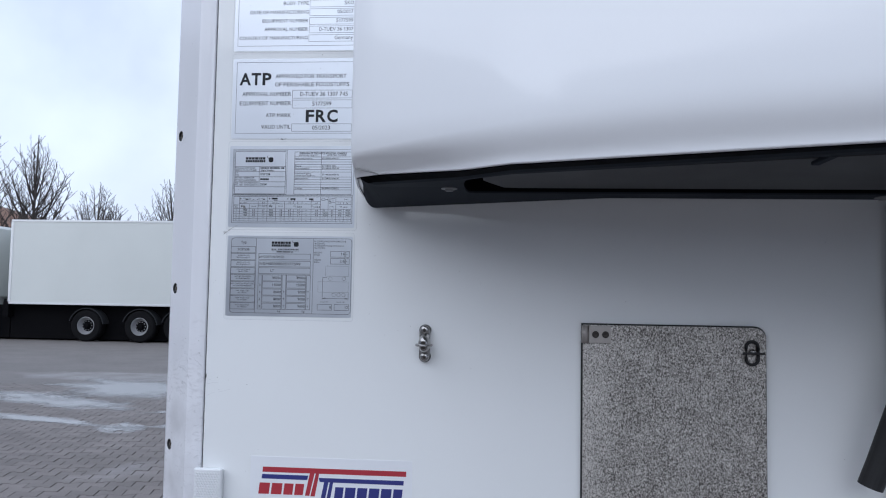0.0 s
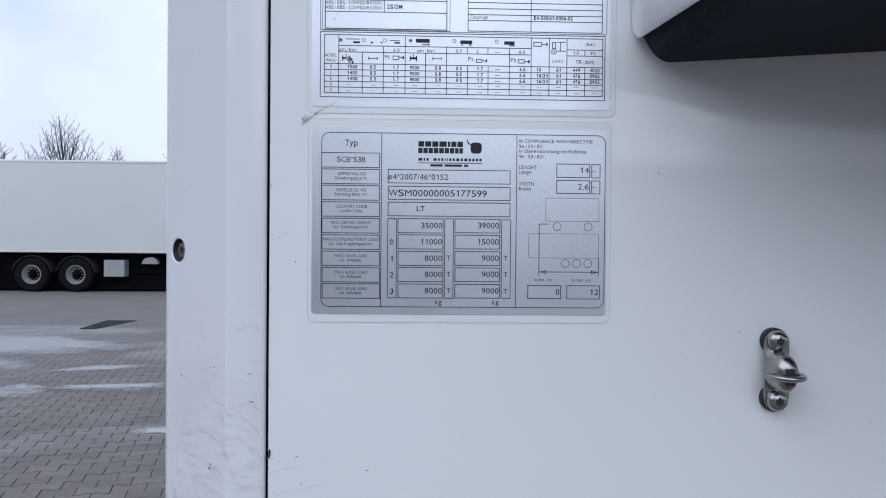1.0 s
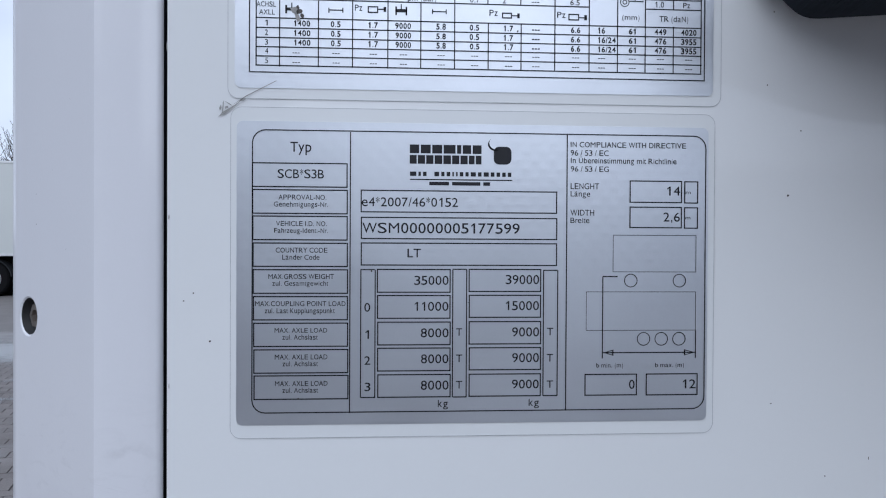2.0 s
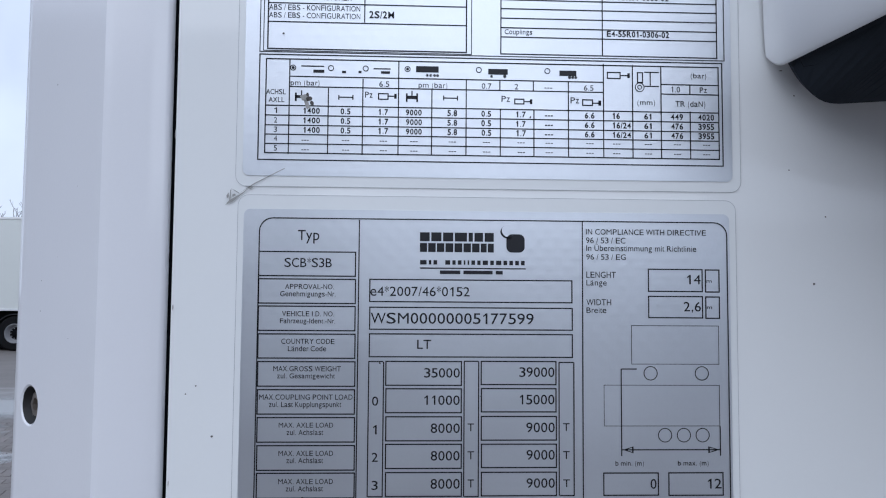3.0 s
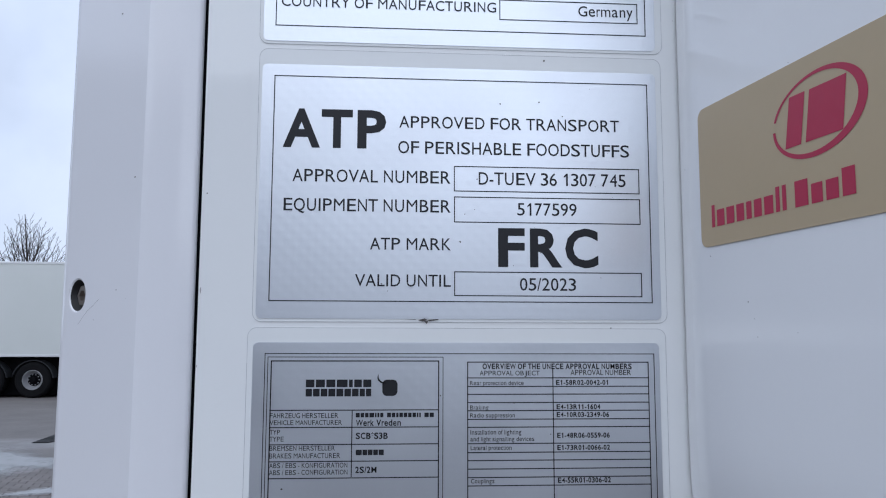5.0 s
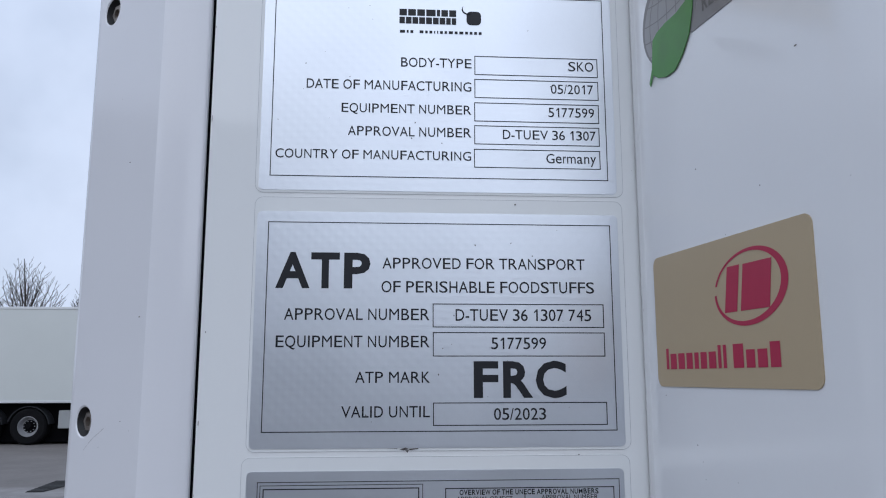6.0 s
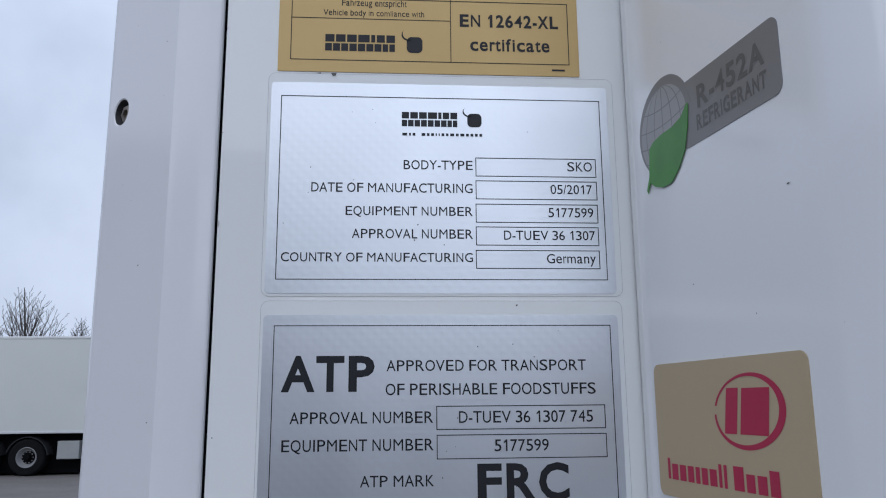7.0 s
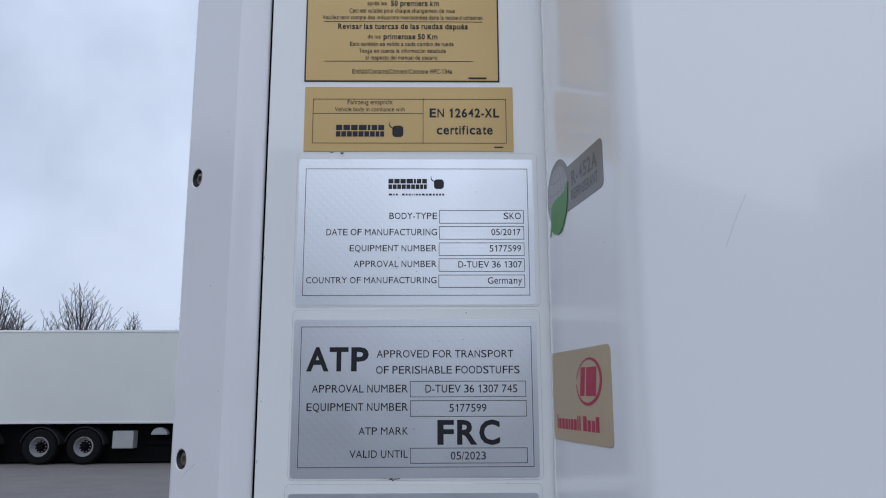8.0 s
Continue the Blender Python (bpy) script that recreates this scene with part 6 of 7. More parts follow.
lock = thing("turn_lock_fastener", "stainless steel turn-lock fastener on a black rubber pad", "fastener", (-0.1125, WALL, 1.387))
X, Z = -0.1125, 1.3870
for dz in (0.0174, -0.0174):
    part("rubber_pad", lathe(bmesh.new(), [(0.0080, 0.0), (0.0080, 0.0040), (0.0076, 0.0046), (0, 0.0046)], 24, pose(X, WALL, Z + dz, 90)), RUBBER, lock, "black rubber pad")
bm = bmesh.new()
prism(bm, [(X + u, Z + v) for u, v in stadium(0.0146, 0.0490)], 0.0022, face_on(WALL - 0.0047))
part("base_plate", bm, STEEL, lock)
bm = bmesh.new()
lathe(bm, [(0.0100, 0.0), (0.0100, 0.0050), (0.0096, 0.0095), (0.0086, 0.0130), (0.0066, 0.0156), (0.0036, 0.0168), (0, 0.0171)], 32, pose(X, WALL - 0.0069, Z, 90) @ Matrix.Diagonal((0.80, 1.22, 1, 1)))
part("swivel_boss", bm, STEEL, lock, smooth=True)
bm = bmesh.new()
loop = []
for k in range(25):
    a = radians(-100 + 200 * k / 24)
    loop.append((X + 0.0100 * math.sin(a), WALL - 0.0165 - 0.0120 * max(math.cos(a), -0.4), Z - 0.0015))
tube(bm, loop, 0.0018, 10)
bar = bmesh.new()
part("turn_ring", bm, STEEL, lock, "stainless ring handle, turned level", smooth=True)
box(bar, X - 0.0030, X + 0.0030, WALL - 0.0246, WALL - 0.0200, Z - 0.0065, Z + 0.0040, 0.001)
part("pivot_slot", bar, DARK_STEEL, lock, "dark slot for the ring")
for dz in (0.0180, -0.0180):
    m = pose(X, WALL - 0.0069, Z + dz, 90)
    screw = part("screw", lathe(bmesh.new(), [(0.0064, 0.0), (0.0062, 0.0014), (0.0054, 0.0030), (0.0042, 0.0040), (0.0, 0.0043)], 24, m), STEEL, lock, smooth=True)
    star = [((0.0030 if k % 2 else 0.0019) * math.cos(math.pi * k / 6), (0.0030 if k % 2 else 0.0019) * math.sin(math.pi * k / 6)) for k in range(12)]
    bm = bmesh.new()
    prism(bm, [(X + u, Z + dz + v) for u, v in star], 0.0008, face_on(WALL - 0.0069 - 0.0037))
    part("star_socket", bm, DARK_STEEL, screw, "dark star-shaped socket")

reflector = thing("reflector", "white square-edged reflector with a fine honeycomb face", "reflector", (-0.404, 1.045, 1.165))
lens = part("housing", box(bmesh.new(), -0.4235, -0.3845, 1.0375, 1.0448, 1.118, 1.2130, 0.0025), REFLECTOR, reflector)
part("mount_pad", box(bmesh.new(), -0.4120, -0.3870, 1.0452, WALL - 0.0005, 1.122, 1.209), REFLECTOR, reflector)
bm = bmesh.new()
for r in range(26):
    for c in range(9):
        x, z = -0.4197 + 0.0038 * c + (0.0019 if r % 2 else 0), 1.1225 + 0.00335 * r
        lathe(bm, [(0.0018, 0.0), (0.0014, 0.0004), (0, 0.0006)], 6, pose(x, 1.0374, z, 90))
part("honeycomb_face", bm, REFLECTOR, lens)

# dirt specks and scratches
rng = random.Random(7)
bm = bmesh.new()
for k in range(130):
    r = rng.choice((0.00012, 0.00015, 0.0002, 0.0002, 0.0003))
    if k < 75:
        x, z = rng.uniform(-0.41, 0.45), rng.uniform(1.15, 2.0)
        base, u, v = Vector((x, WALL - 0.0003, z)), Vector((1, 0, 0)), Vector((0, 0, 1))
        if x < -0.12 and z > 1.38:
            continue
    elif k < 105:
        base, u, v = facet_point(rng.uniform(0.003, 0.046), rng.uniform(1.15, 2.0), -0.0003), ALONG, Vector((0, 0, 1))
    else:
        base, u, v = SIDE_AT + SIDE_WAY * rng.uniform(-0.02, 0.13) + Vector((0, 0, rng.uniform(1.66, 2.05))) + Vector((-0.9885, -0.1510, 0)) * 0.0003, SIDE_WAY, Vector((0, 0, 1))
    long = rng.choice((1, 1, 1, 1.6, 2.5))
    bm.faces.new([bm.verts.new(base + u * (r * long * math.cos(t)) + v * (r * math.sin(t))) for t in [2 * math.pi * i / 8 for i in range(8)]])
# the larger specks on the wall: x, z, then half width and half height, all in tenths of a millimetre
for x, z, wide, high in ((-1950, 15854, 7, 2), (-1901, 15760, 3, 3), (-1926, 15478, 3, 3), (-1791, 15305, 3, 3), (-1840, 15055, 5, 5), (-1900, 14253, 3, 3), (-1331, 14096, 5, 4), (-1505, 14037, 2, 7), (-1681, 13969, 3, 3), (-1360, 14751, 3, 3),
                         (-4120, 14650, 3, 3), (-4085, 14678, 3, 3), (-4025, 14502, 5, 4), (-390, 14697, 3, 3), (-2649, 17871, 5, 5), (-4157, 17225, 3, 4), (-2359, 16641, 3, 3), (-4011, 13335, 9, 3), (-3983, 13172, 5, 3), (-4118, 13301, 6, 2)):
    rag = [rng.uniform(0.7, 1.2) for _ in range(8)]
    bm.faces.new([bm.verts.new((x / 10000 + wide / 10000 * rag[i] * math.cos(math.pi * i / 4), WALL - 0.0003, z / 10000 + high / 10000 * rag[i] * math.sin(math.pi * i / 4))) for i in range(8)])
specks = put("dirt_specks", bm, GRIME)
tagged(specks, "scattered dark dirt specks on the white panels", "dirt", kind="stuff")


def scratch(points, wide, label, owner, material=GRIME):
    bm = bmesh.new()
    for (a, b) in zip(points, points[1:]):
        a, b = Vector(a), Vector(b)
        s = Vector((0, 0, wide)) if abs((b - a).z) < (b - a).length * 0.7 else Vector((wide, 0, 0))
        bm.faces.new([bm.verts.new(p) for p in (a - s, b - s, b + s, a + s)])
    part("scratch", bm, material, owner, label)


scratch([Vector(p) for p in ((-0.1473, 0.8435, 1.7966), (-0.1433, 0.8407, 1.8087), (-0.1381, 0.8372, 1.8219))], 0.00007, "thin dark scratch", shell, GRIME_SOFT)
scratch([facet_point(0.0509, 1.6651, -0.0003), facet_point(0.0466, 1.6686, -0.0003), facet_point(0.0419, 1.6717, -0.0003), facet_point(0.0370, 1.6740, -0.0003), facet_point(0.0323, 1.6766, -0.0003)], 0.00007, "fine grey scratch beside a bolt", post)
for s, z, wide, high in ((0.0161, 1.3234, 0.0011, 0.0007), (0.0143, 1.3262, 0.0005, 0.0008), (0.0484, 1.3766, 0.0007, 0.0005)):
    bm = bmesh.new()
    bm.faces.new([bm.verts.new(facet_point(s + wide * u, z + high * v, -0.0004)) for u, v in ((-1, -0.2), (-0.3, -1), (0.6, -0.7), (1, 0.3), (0.1, 1), (-0.7, 0.6))])
    part("paint_chip", bm, DARK_STEEL, post, "small dark chip in the paint")
for x, z, wide, high in ((-0.4279, 1.3667, 0.0014, 0.0004), (-0.4290, 1.3833, 0.0007, 0.0004)):
    bm = bmesh.new()
    bm.faces.new([bm.verts.new((x + wide * u, 1.0531, z + high * v)) for u, v in ((-1, 0.4), (-0.2, -0.6), (0.7, -1), (1, -0.2), (0.2, 0.8))])
    part("paint_chip", bm, GRIME, post, "small dark chip in the paint")
bm = bmesh.new()
bm.faces.new([bm.verts.new((-0.4172 + 0.0007 * u, WALL - 0.0005, 1.3352 + 0.0030 * v)) for u, v in ((-1, -0.8), (0.1, -1), (0.9, -0.1), (1, 0.7), (-0.2, 1), (-1, 0.5))])
part("edge_chip", bm, DARK_STEEL, front_panel, "dark chip at the panel edge")
for line in (((-0.3993, 1.3138), (-0.392, 1.3152), (-0.3824, 1.3182)), ((-0.4160, 1.3240), (-0.4080, 1.3262), (-0.3990, 1.3268)), ((-0.4162, 1.3080), (-0.4090, 1.3120), (-0.4040, 1.3128))):
    scratch([Vector((x, WALL - 0.0003, z)) for x, z in line], 0.00013, "faint grey smear", front_panel, SMUDGE)
rng = random.Random(21)
bm = bmesh.new()
for k in range(26):
    z = rng.uniform(1.12, 1.46) if k < 18 else rng.uniform(1.46, 2.0)
    x, w, h = -0.4184 + rng.uniform(0.0002, 0.0014), rng.uniform(0.0001, 0.0003), rng.uniform(0.0005, 0.0022)
    bm.faces.new([bm.verts.new((x + w * u, WALL - 0.0004, z + h * v)) for u, v in ((-1, -0.3), (0.2, -1), (1, 0.1), (0.4, 1), (-0.8, 0.6))])
part("gap_grime", bm, GRIME_SOFT, front_panel, "brownish grime flecks along the edge")

# ---- the yard ----


def fall(y):
    """The yard drops a little towards the parked lorry."""
    return -0.17 * max(0.0, min(1.0, y / 24.0))


bm = bmesh.new()
ys = [-600, -100, -30, -10, 0, 4, 8, 12, 16, 20, 24, 40, 80, 200, 900]
xs = [-900, -200, -60, -30, -15, -8, -4, 0, 4, 15, 40, 200, 900]
grid = [[bm.verts.new((x, y, fall(y) - 0.030)) for x in xs] for y in ys]
for a, b in zip(grid, grid[1:]):
    for k in range(len(xs) - 1):
        bm.faces.new((a[k], a[k + 1], b[k + 1], b[k]))
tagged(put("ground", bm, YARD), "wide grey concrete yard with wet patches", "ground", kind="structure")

drain = thing("drain_grating", "dark slanting iron drain grating set in the paving", "drain", (-6.0, 14.95, fall(15)))
corners = [Vector(p) for p in ((-6.15, 14.2, 0), (-5.88, 14.2, 0), (-5.70, 15.7, 0), (-6.28, 15.7, 0))]
part("frame_plate", prism(bmesh.new(), [(p.x, p.y) for p in corners], 0.006, lambda u, v, w: Vector((u, v, fall(v) - 0.028 + w))), IRON, drain)
for k in range(9):
    f0, f1 = (k + 0.15) / 9, (k + 0.75) / 9
    a, b = corners[0].lerp(corners[3], f0), corners[1].lerp(corners[2], f0)
    c, d = corners[1].lerp(corners[2], f1), corners[0].lerp(corners[3], f1)
    part("grate_bar", prism(bmesh.new(), [(p.x, p.y) for p in (a.lerp(b, 0.04), a.lerp(b, 0.96), d.lerp(c, 0.96), d.lerp(c, 0.04))], 0.007, lambda u, v, w: Vector((u, v, fall(v) - 0.0215 + w))), IRON, drain)

# ---- the parked lorry ----
FAR = 24.35
GR = fall(FAR) - 0.030
lorry = thing("box_lorry", "white box lorry, parked side-on, with silver wheels and dark chassis", "lorry", (-11.5, FAR + 1.25, GR))
body = part("box_body", box(bmesh.new(), -16.42, -6.6, FAR, FAR + 2.5, 1.02, 3.72, 0.02), TRUCK_WHITE, lorry, "plain white insulated box body")
part("roof_rail", box(bmesh.new(), -16.45, -6.57, FAR - 0.015, FAR + 2.515, 3.70, 3.775, 0.012), TRUCK_TRIM, body, "pale roof rail")
part("floor_rail", box(bmesh.new(), -16.43, -6.59, FAR - 0.012, FAR + 2.512, 0.985, 1.055, 0.01), TRUCK_TRIM, body, "pale lower rail")
part("front_rail", box(bmesh.new(), -16.46, -16.36, FAR - 0.012, FAR + 0.06, 1.06, 3.70, 0.01), TRUCK_TRIM, body)
# Both boxes reach almost to the ground, standing in for shade below the lorry.
part("chassis", box(bmesh.new(), -18.6, -16.62, FAR + 0.42, FAR + 2.1, GR + 0.05, 0.95, 0.02), CHASSIS, lorry)
part("underbody_shade_block", box(bmesh.new(), -16.6, -6.9, FAR + 0.42, FAR + 2.1, GR + 0.05, 0.965, 0.02), CHASSIS, lorry)
for x in (-13.75, -11.93, -10.62):
    trailer_wheel(lorry, x, FAR + 0.20, GR + 0.52, 0.52, 0.36, 0, True)
    trailer_wheel(lorry, x, FAR + 2.30, GR + 0.52, 0.52, 0.36, 180)
    bm = bmesh.new()
    arc = [(0.60 * math.cos(radians(a)), 0.60 * math.sin(radians(a))) for a in range(8, 173, 12)]
    prism(bm, [(x + u, GR + 0.50 + v) for u, v in arc] + [(x + 0.96 * u, GR + 0.50 + 0.96 * v) for u, v in arc[::-1]], 0.42, lambda u, v, w: Vector((u, FAR + 0.01 + w, v)))
    part("mudguard", bm, GUARD, lorry, "dull grey plastic mudguard")
for side in (0.20, 2.30):
    trailer_wheel(lorry, -17.75, FAR + side, GR + 0.52, 0.52, 0.36, 0 if side < 1 else 180)
part("tool_box", box(bmesh.new(), -9.80, -9.18, FAR + 0.06, FAR + 0.55, 0.26, 0.77, 0.02), TOOL_GREY, lorry, "pale grey tool box")
cap = [(0.20 * math.cos(radians(180 * k / 14)), 0.17 * math.sin(radians(180 * k / 14))) for k in range(15)]
part("tank_end", prism(bmesh.new(), [(-8.42 + 1.2 * u, 0.66 + 1.2 * v) for u, v in cap], 0.22, lambda u, v, w: Vector((u, FAR + 0.06 + w, v))), RIM, lorry, "pale rounded tank end")
part("side_guard", box(bmesh.new(), -8.9, -7.0, FAR + 0.34, FAR + 0.38, 0.36, 0.46, 0.005), CHASSIS, lorry)
part("side_guard", box(bmesh.new(), -8.9, -7.0, FAR + 0.34, FAR + 0.38, 0.62, 0.70, 0.005), CHASSIS, lorry)
bm = bmesh.new()
prism(bm, [(-19.4, 0.40), (-17.2, 0.40), (-17.2, 3.35), (-17.45, 3.62), (-18.75, 3.55), (-19.3, 2.6), (-19.45, 1.5)], 2.44, lambda u, v, w: Vector((u, FAR + 0.03 + w, v)))
cab = part("cab", bm, TRUCK_WHITE, lorry, "white driver's cab")
part("side_window", prism(bmesh.new(), [(-18.95, 1.95), (-18.0, 1.95), (-18.0, 2.75), (-18.8, 2.75)], 0.02, lambda u, v, w: Vector((u, FAR + 0.025 - w, v))), GLASS, cab)
part("air_deflector", box(bmesh.new(), -17.19, -17.05, FAR + 0.10, FAR + 2.35, 1.2, 3.5, 0.02), TRUCK_WHITE, cab)
part("exhaust_stack", box(bmesh.new(), -16.70, -16.50, FAR + 0.12, FAR + 0.5, 0.55, 1.15, 0.02), CHASSIS, lorry)

# ---- bare winter trees and a house behind the lorry ----


def bare_tree(azimuth, away, tall, wide, seed):
    rnd = random.Random(seed)
    x, y = away * math.sin(radians(azimuth)), away * math.cos(radians(azimuth))
    root = thing("bare_tree", "leafless winter tree with fine upright twigs", "tree", (x, y, fall(60) - 0.05), group="trees behind the lorry")
    trunk, crown = bmesh.new(), bmesh.new()

    def twigs(pts, length, r, depth):
        """Finer shoots along a limb, each leaning out from it and upwards."""
        steps = len(pts) - 1
        for k in range((0, 5, 11)[depth]):
            f = 0.22 + 0.78 * (k + rnd.random()) / (0, 5, 11)[depth]
            seg = min(int(f * steps), steps - 1)
            at = pts[seg].lerp(pts[seg + 1], f * steps - seg)
            w = (pts[seg + 1] - pts[seg]).normalized()
            a = rnd.uniform(0, 2 * math.pi)
            w = (w + Vector((math.cos(a), math.sin(a), 0.15)) * rnd.uniform(0.55, 1.1)).normalized()
            long = length * rnd.uniform(0.16, 0.34) * (1.2 - 0.5 * f)
            mid = at + w * long * 0.5
            tip = mid + (w + Vector((rnd.uniform(-0.15, 0.15), rnd.uniform(-0.15, 0.15), rnd.uniform(0.05, 0.35)))).normalized() * long * 0.5
            fine = max(r * 0.5, 0.0085)
            tube(crown, [at, mid, tip], fine, 3, 0.5)
            if depth > 1:
                twigs([at, mid, tip], long, fine, depth - 1)

    base = Vector((x, y, fall(60) - 0.1))
    stem = [base, base + Vector((0.05, 0, tall * 0.3)), base + Vector((rnd.uniform(-0.15, 0.15), 0, tall * 0.62)), base + Vector((rnd.uniform(-0.2, 0.2), 0, tall * 0.99))]
    tube(trunk, stem, tall * 0.0150, 10, 0.14)
    for k in range(48):
        # each limb bends up from the trunk to its own place on a rounded crown
        up = -0.10 + 1.06 * (k + rnd.random()) / 48
        a = k * 2.4 + rnd.uniform(-0.5, 0.5)
        reach = tall * 0.33 * wide * max(0.05, 1 - max(up, 0) ** 1.35) ** 0.8 * rnd.uniform(0.60, 1.05)
        f = 0.26 + 0.56 * max(up, 0) * rnd.uniform(0.8, 1.0)
        seg = min(int(f * 3), 2)
        p0 = stem[seg].lerp(stem[seg + 1], f * 3 - seg)
        p2 = Vector((base.x + math.cos(a) * reach, base.y + math.sin(a) * reach, base.z + tall * (0.52 + 0.46 * up)))
        p1 = p0.lerp(p2, 0.5) + Vector((math.cos(a), math.sin(a), 0)) * reach * 0.22 - Vector((0, 0, tall * 0.03))
        pts = [p0 * (1 - t) ** 2 + p1 * 2 * t * (1 - t) + p2 * t * t + Vector((rnd.uniform(-0.03, 0.03), rnd.uniform(-0.03, 0.03), 0)) for t in (0, 0.2, 0.4, 0.6, 0.8, 1.0)]
        r = tall * 0.0062 * (1.2 - 0.65 * up)
        tube(crown, pts, r, 5, 0.22)
        twigs(pts, (p2 - p0).length, r * 0.6, 2)
    part("trunk", trunk, BARK, root, smooth=True)
    part("crown", crown, BARK, root, "bare crown of fine twigs")


for k, (azimuth, away, tall, wide) in enumerate(((-36.8, 44, 10.6, 1.0), (-32.8, 46, 10.0, 0.85), (-28.95, 50, 8.2, 1.0), (-27.9, 53, 7.3, 0.9), (-24.3, 50, 8.7, 1.05), (-21.0, 56, 7.7, 0.6), (-17.0, 52, 7.7, 0.8))):
    bare_tree(azimuth, away, tall, wide, 11 + k)


house = thing("house", "low house with a brown tiled roof behind the yard", "house", (-42, 55, fall(60)))
part("wall", box(bmesh.new(), -52, -31.6, 52, 60, -0.2, 5.2), PLASTER, house)
bm = bmesh.new()
eaves = [bm.verts.new((px, py, 5.2)) for px, py in ((-52.5, 51.4), (-31.0, 51.4), (-31.0, 60.6), (-52.5, 60.6))]
ridge = [bm.verts.new((px, 56, 8.0)) for px in (-52.5, -39.5)]
for corners in ((eaves[0], eaves[1], ridge[1], ridge[0]), (eaves[1], eaves[2], ridge[1]), (eaves[2], eaves[3], ridge[0], ridge[1]), (eaves[3], eaves[0], ridge[0]), eaves[::-1]):
    bm.faces.new(corners)
part("roof", bm, TILE, house, "brown tiled hipped roof")

# Unseen halls, added to block low sky and darken reflections in plates and post.
tagged(put("unseen_wall_west", box(bmesh.new(), -18, -3.4, -23, -22, -0.05, 9.5), UNSEEN_HALL), "plain grey hall gable across the yard", "wall", kind="structure")
tagged(put("unseen_wall_far_west", box(bmesh.new(), -18, -17, -21.9, 11, -0.2, 7.5), UNSEEN_HALL), "plain grey hall wall along the yard", "wall", kind="structure")
hall = tagged(put("unseen_wall_south", box(bmesh.new(), -70, 70, -36, -35, -0.05, 5.2), UNSEEN_HALL), "plain grey hall wall across the yard", "wall", kind="structure")

# ---- the paving ----


def puddle(x, y, long, wide, turn, seed):
    """A flat sheet of rain water with a wandering edge; its depth attribute falls to nought there."""
    rnd = random.Random(seed)
    waves = [(k, rnd.uniform(0.0, 0.26) / k ** 0.5, rnd.uniform(0, 6.28)) for k in range(2, 8)]
    verts, faces, depths = [], [], []
    rings, n = 8, 48
    for i in range(rings + 1):
        for j in range(n):
            a = 2 * math.pi * j / n
            r = 1.25 * (i / rings) * (1 + sum(h * math.sin(k * a + p) for k, h, p in waves))
            q = Matrix.Rotation(radians(turn), 3, "Z") @ Vector((long * r * math.cos(a), wide * r * math.sin(a), 0))
            verts.append((x + q.x, y + q.y, fall(y + q.y) - 0.0195))
            depths.append(1 - i / rings)
    for i in range(rings):
        for j in range(n):
            k = (j + 1) % n
            faces.append((i * n + j, i * n + k, (i + 1) * n + k, (i + 1) * n + j))
    mesh = bpy.data.meshes.new("puddle")
    mesh.from_pydata(verts, [], faces)
    mesh.materials.append(WATER)
    mesh.attributes.new("depth", "FLOAT", "POINT").data.foreach_set("value", depths)
    tagged(new("puddle", mesh), "shallow milky puddle of melt water on grey paving", "puddle", "puddles on the yard")


for k, (x, y, long, wide, turn, full) in enumerate(HOLLOWS):
    if full > 0.45:
        puddle(x, y, long, wide, turn, k)

BLOCK = [(-0.0820, -0.099), (0.0820, -0.099), (0.0820, -0.062), (0.0572, -0.040), (0.0572, 0.040), (0.0820, 0.062), (0.0820, 0.099), (-0.0820, 0.099), (-0.0820, 0.062), (-0.0572, 0.040), (-0.0572, -0.040), (-0.0820, -0.062)]


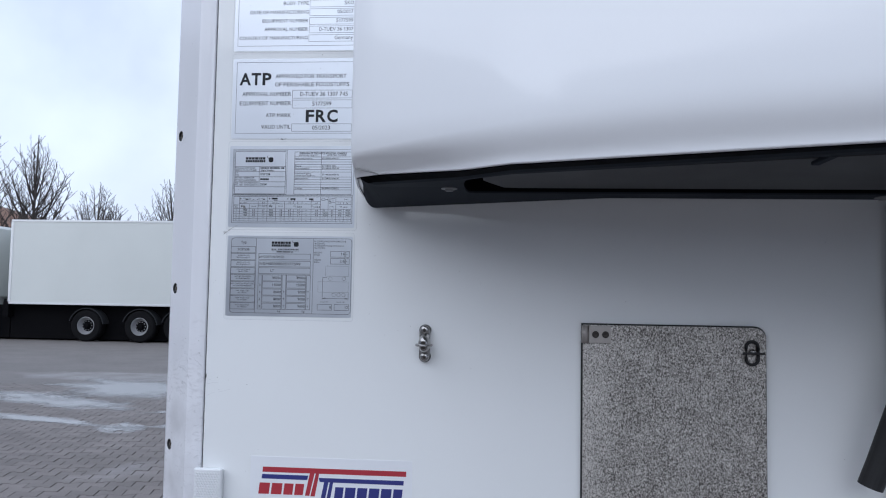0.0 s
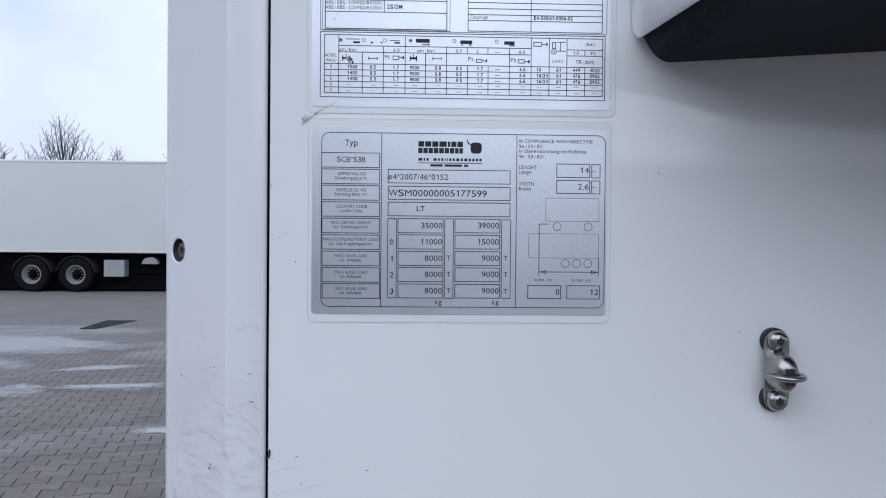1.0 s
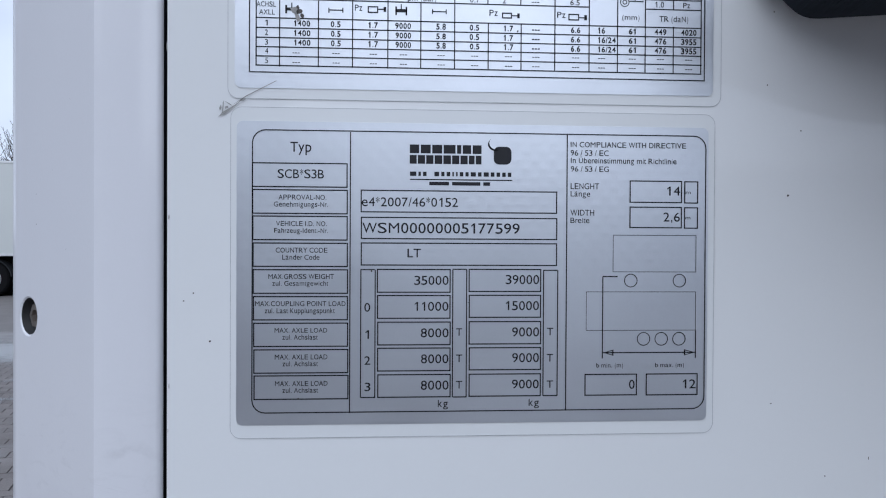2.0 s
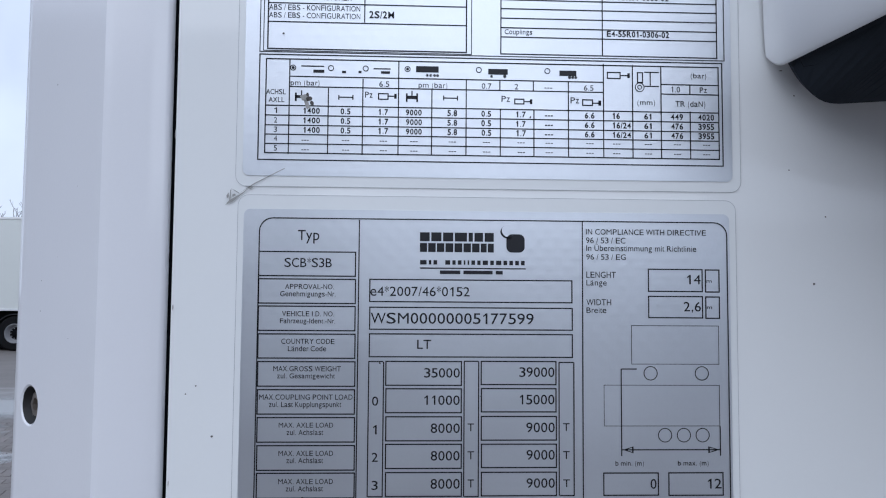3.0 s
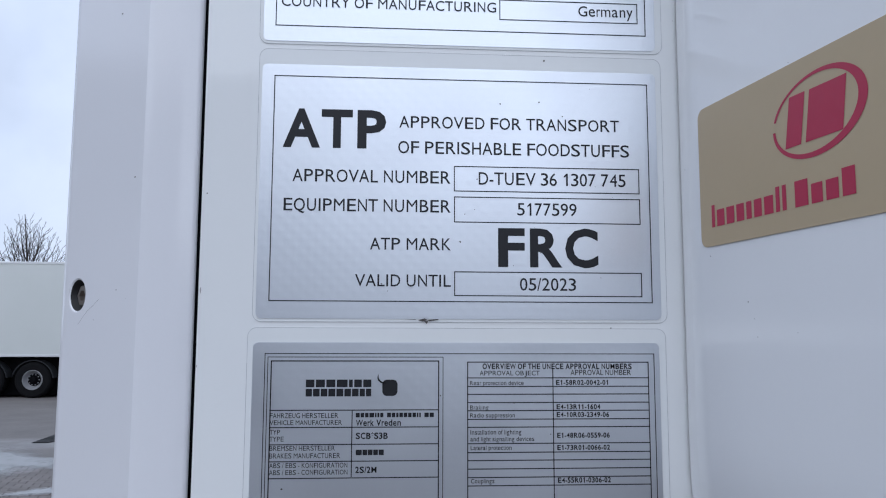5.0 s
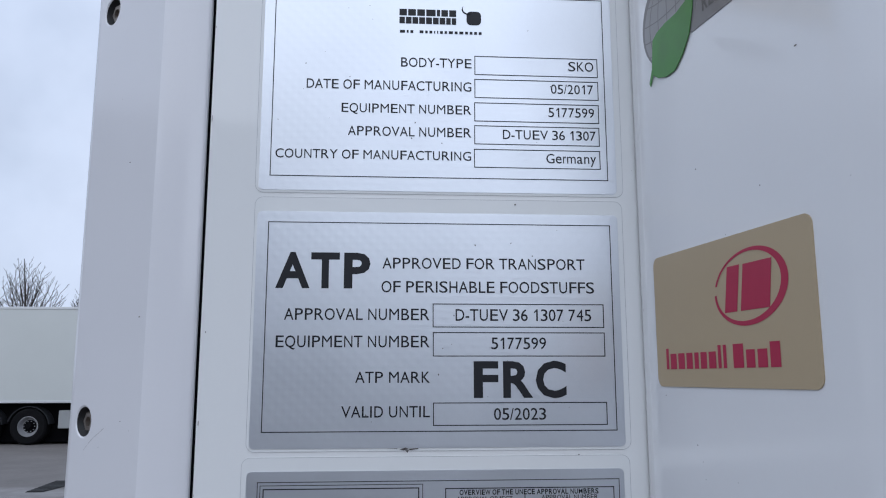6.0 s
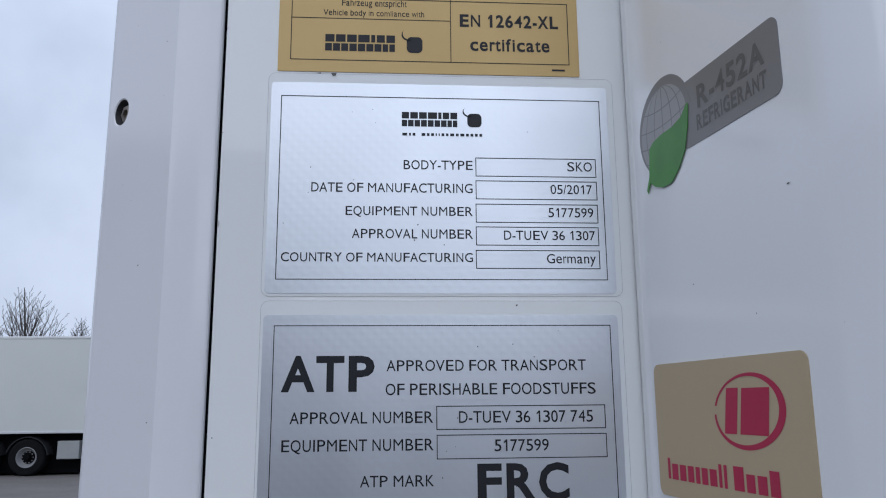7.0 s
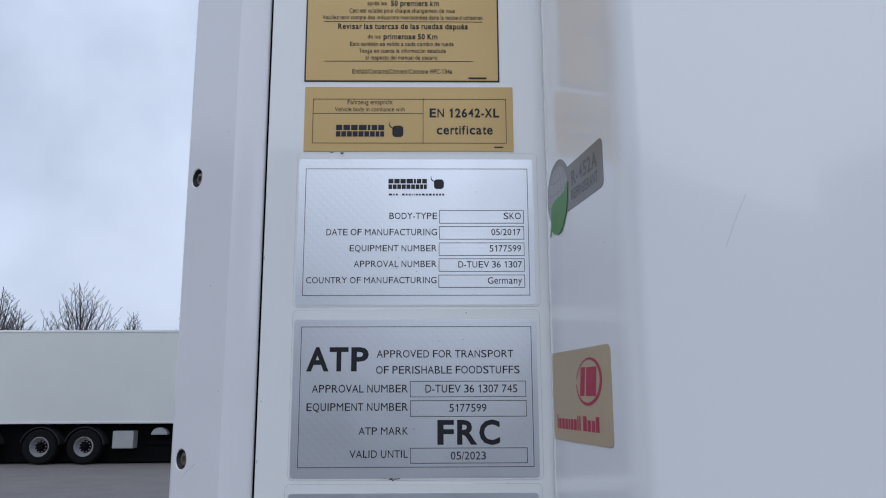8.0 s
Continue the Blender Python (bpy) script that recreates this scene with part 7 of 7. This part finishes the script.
def paver_shape(bm, m):
    """A double-T paving block with a chamfered top."""
    low = [bm.verts.new(m @ Vector((u, v, -0.03))) for u, v in BLOCK]
    mid = [bm.verts.new(m @ Vector((u, v, -0.006))) for u, v in BLOCK]
    top = [bm.verts.new(m @ Vector((u - math.copysign(0.0045, u), v - math.copysign(0.0038, v), 0.0))) for u, v in BLOCK]
    n = len(BLOCK)
    bm.faces.new(top)
    for a, b in ((low, mid), (mid, top)):
        for i in range(n):
            bm.faces.new((a[i], a[(i + 1) % n], b[(i + 1) % n], b[i])).material_index = 1


pavement = tagged(new("pavement"), "interlocking grey concrete block paving, damp in places", "pavement", kind="structure")
single = bmesh.new()
paver_shape(single, Matrix())
block_mesh = bpy.data.meshes.new("paver")
single.to_mesh(block_mesh)
single.free()
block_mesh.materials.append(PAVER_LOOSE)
block_mesh.materials.append(JOINT_SAND)
TURN_ROWS = radians(103)
spots = []
for c in range(-120, 120):
    for r in range(-90, 90):
        u, v = 0.1400 * c, 0.2000 * r + (0.1 if c % 2 else 0)
        x, y = u * math.cos(TURN_ROWS) - v * math.sin(TURN_ROWS) - 4.0, u * math.sin(TURN_ROWS) + v * math.cos(TURN_ROWS) + 7.5
        if -9.5 < x < 3.5 and -3.0 < y < 12.4:
            spots.append((math.hypot(x + 2.2, y - 5.6), x, y))
spots.sort()
lay = random.Random(5)
verts, faces = [], []
for k, (_, x, y) in enumerate(spots):
    m = Matrix.Translation((x, y, fall(y) - 0.024 + lay.uniform(-0.002, 0.002))) @ Matrix.Rotation(TURN_ROWS + lay.uniform(-0.012, 0.012), 4, "Z") @ Matrix.Rotation(lay.uniform(-0.008, 0.008), 4, "X")
    if k < 300:
        ob = new("paver", block_mesh)
        ob.matrix_basis = m
        ob.parent = pavement
    else:
        base = len(verts)
        verts += [m @ v.co for v in block_mesh.vertices]
        faces += [tuple(base + i for i in p.vertices) for p in block_mesh.polygons]
rest = bpy.data.meshes.new("paving_rest")
rest.from_pydata(verts, [], faces)
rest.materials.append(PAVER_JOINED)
rest.materials.append(JOINT_SAND)
rest.polygons.foreach_set("material_index", [p.material_index for p in block_mesh.polygons] * (len(spots) - 300))
ob = new("paving_rest", rest)
ob.parent = pavement
tagged(ob, kind="stuff")
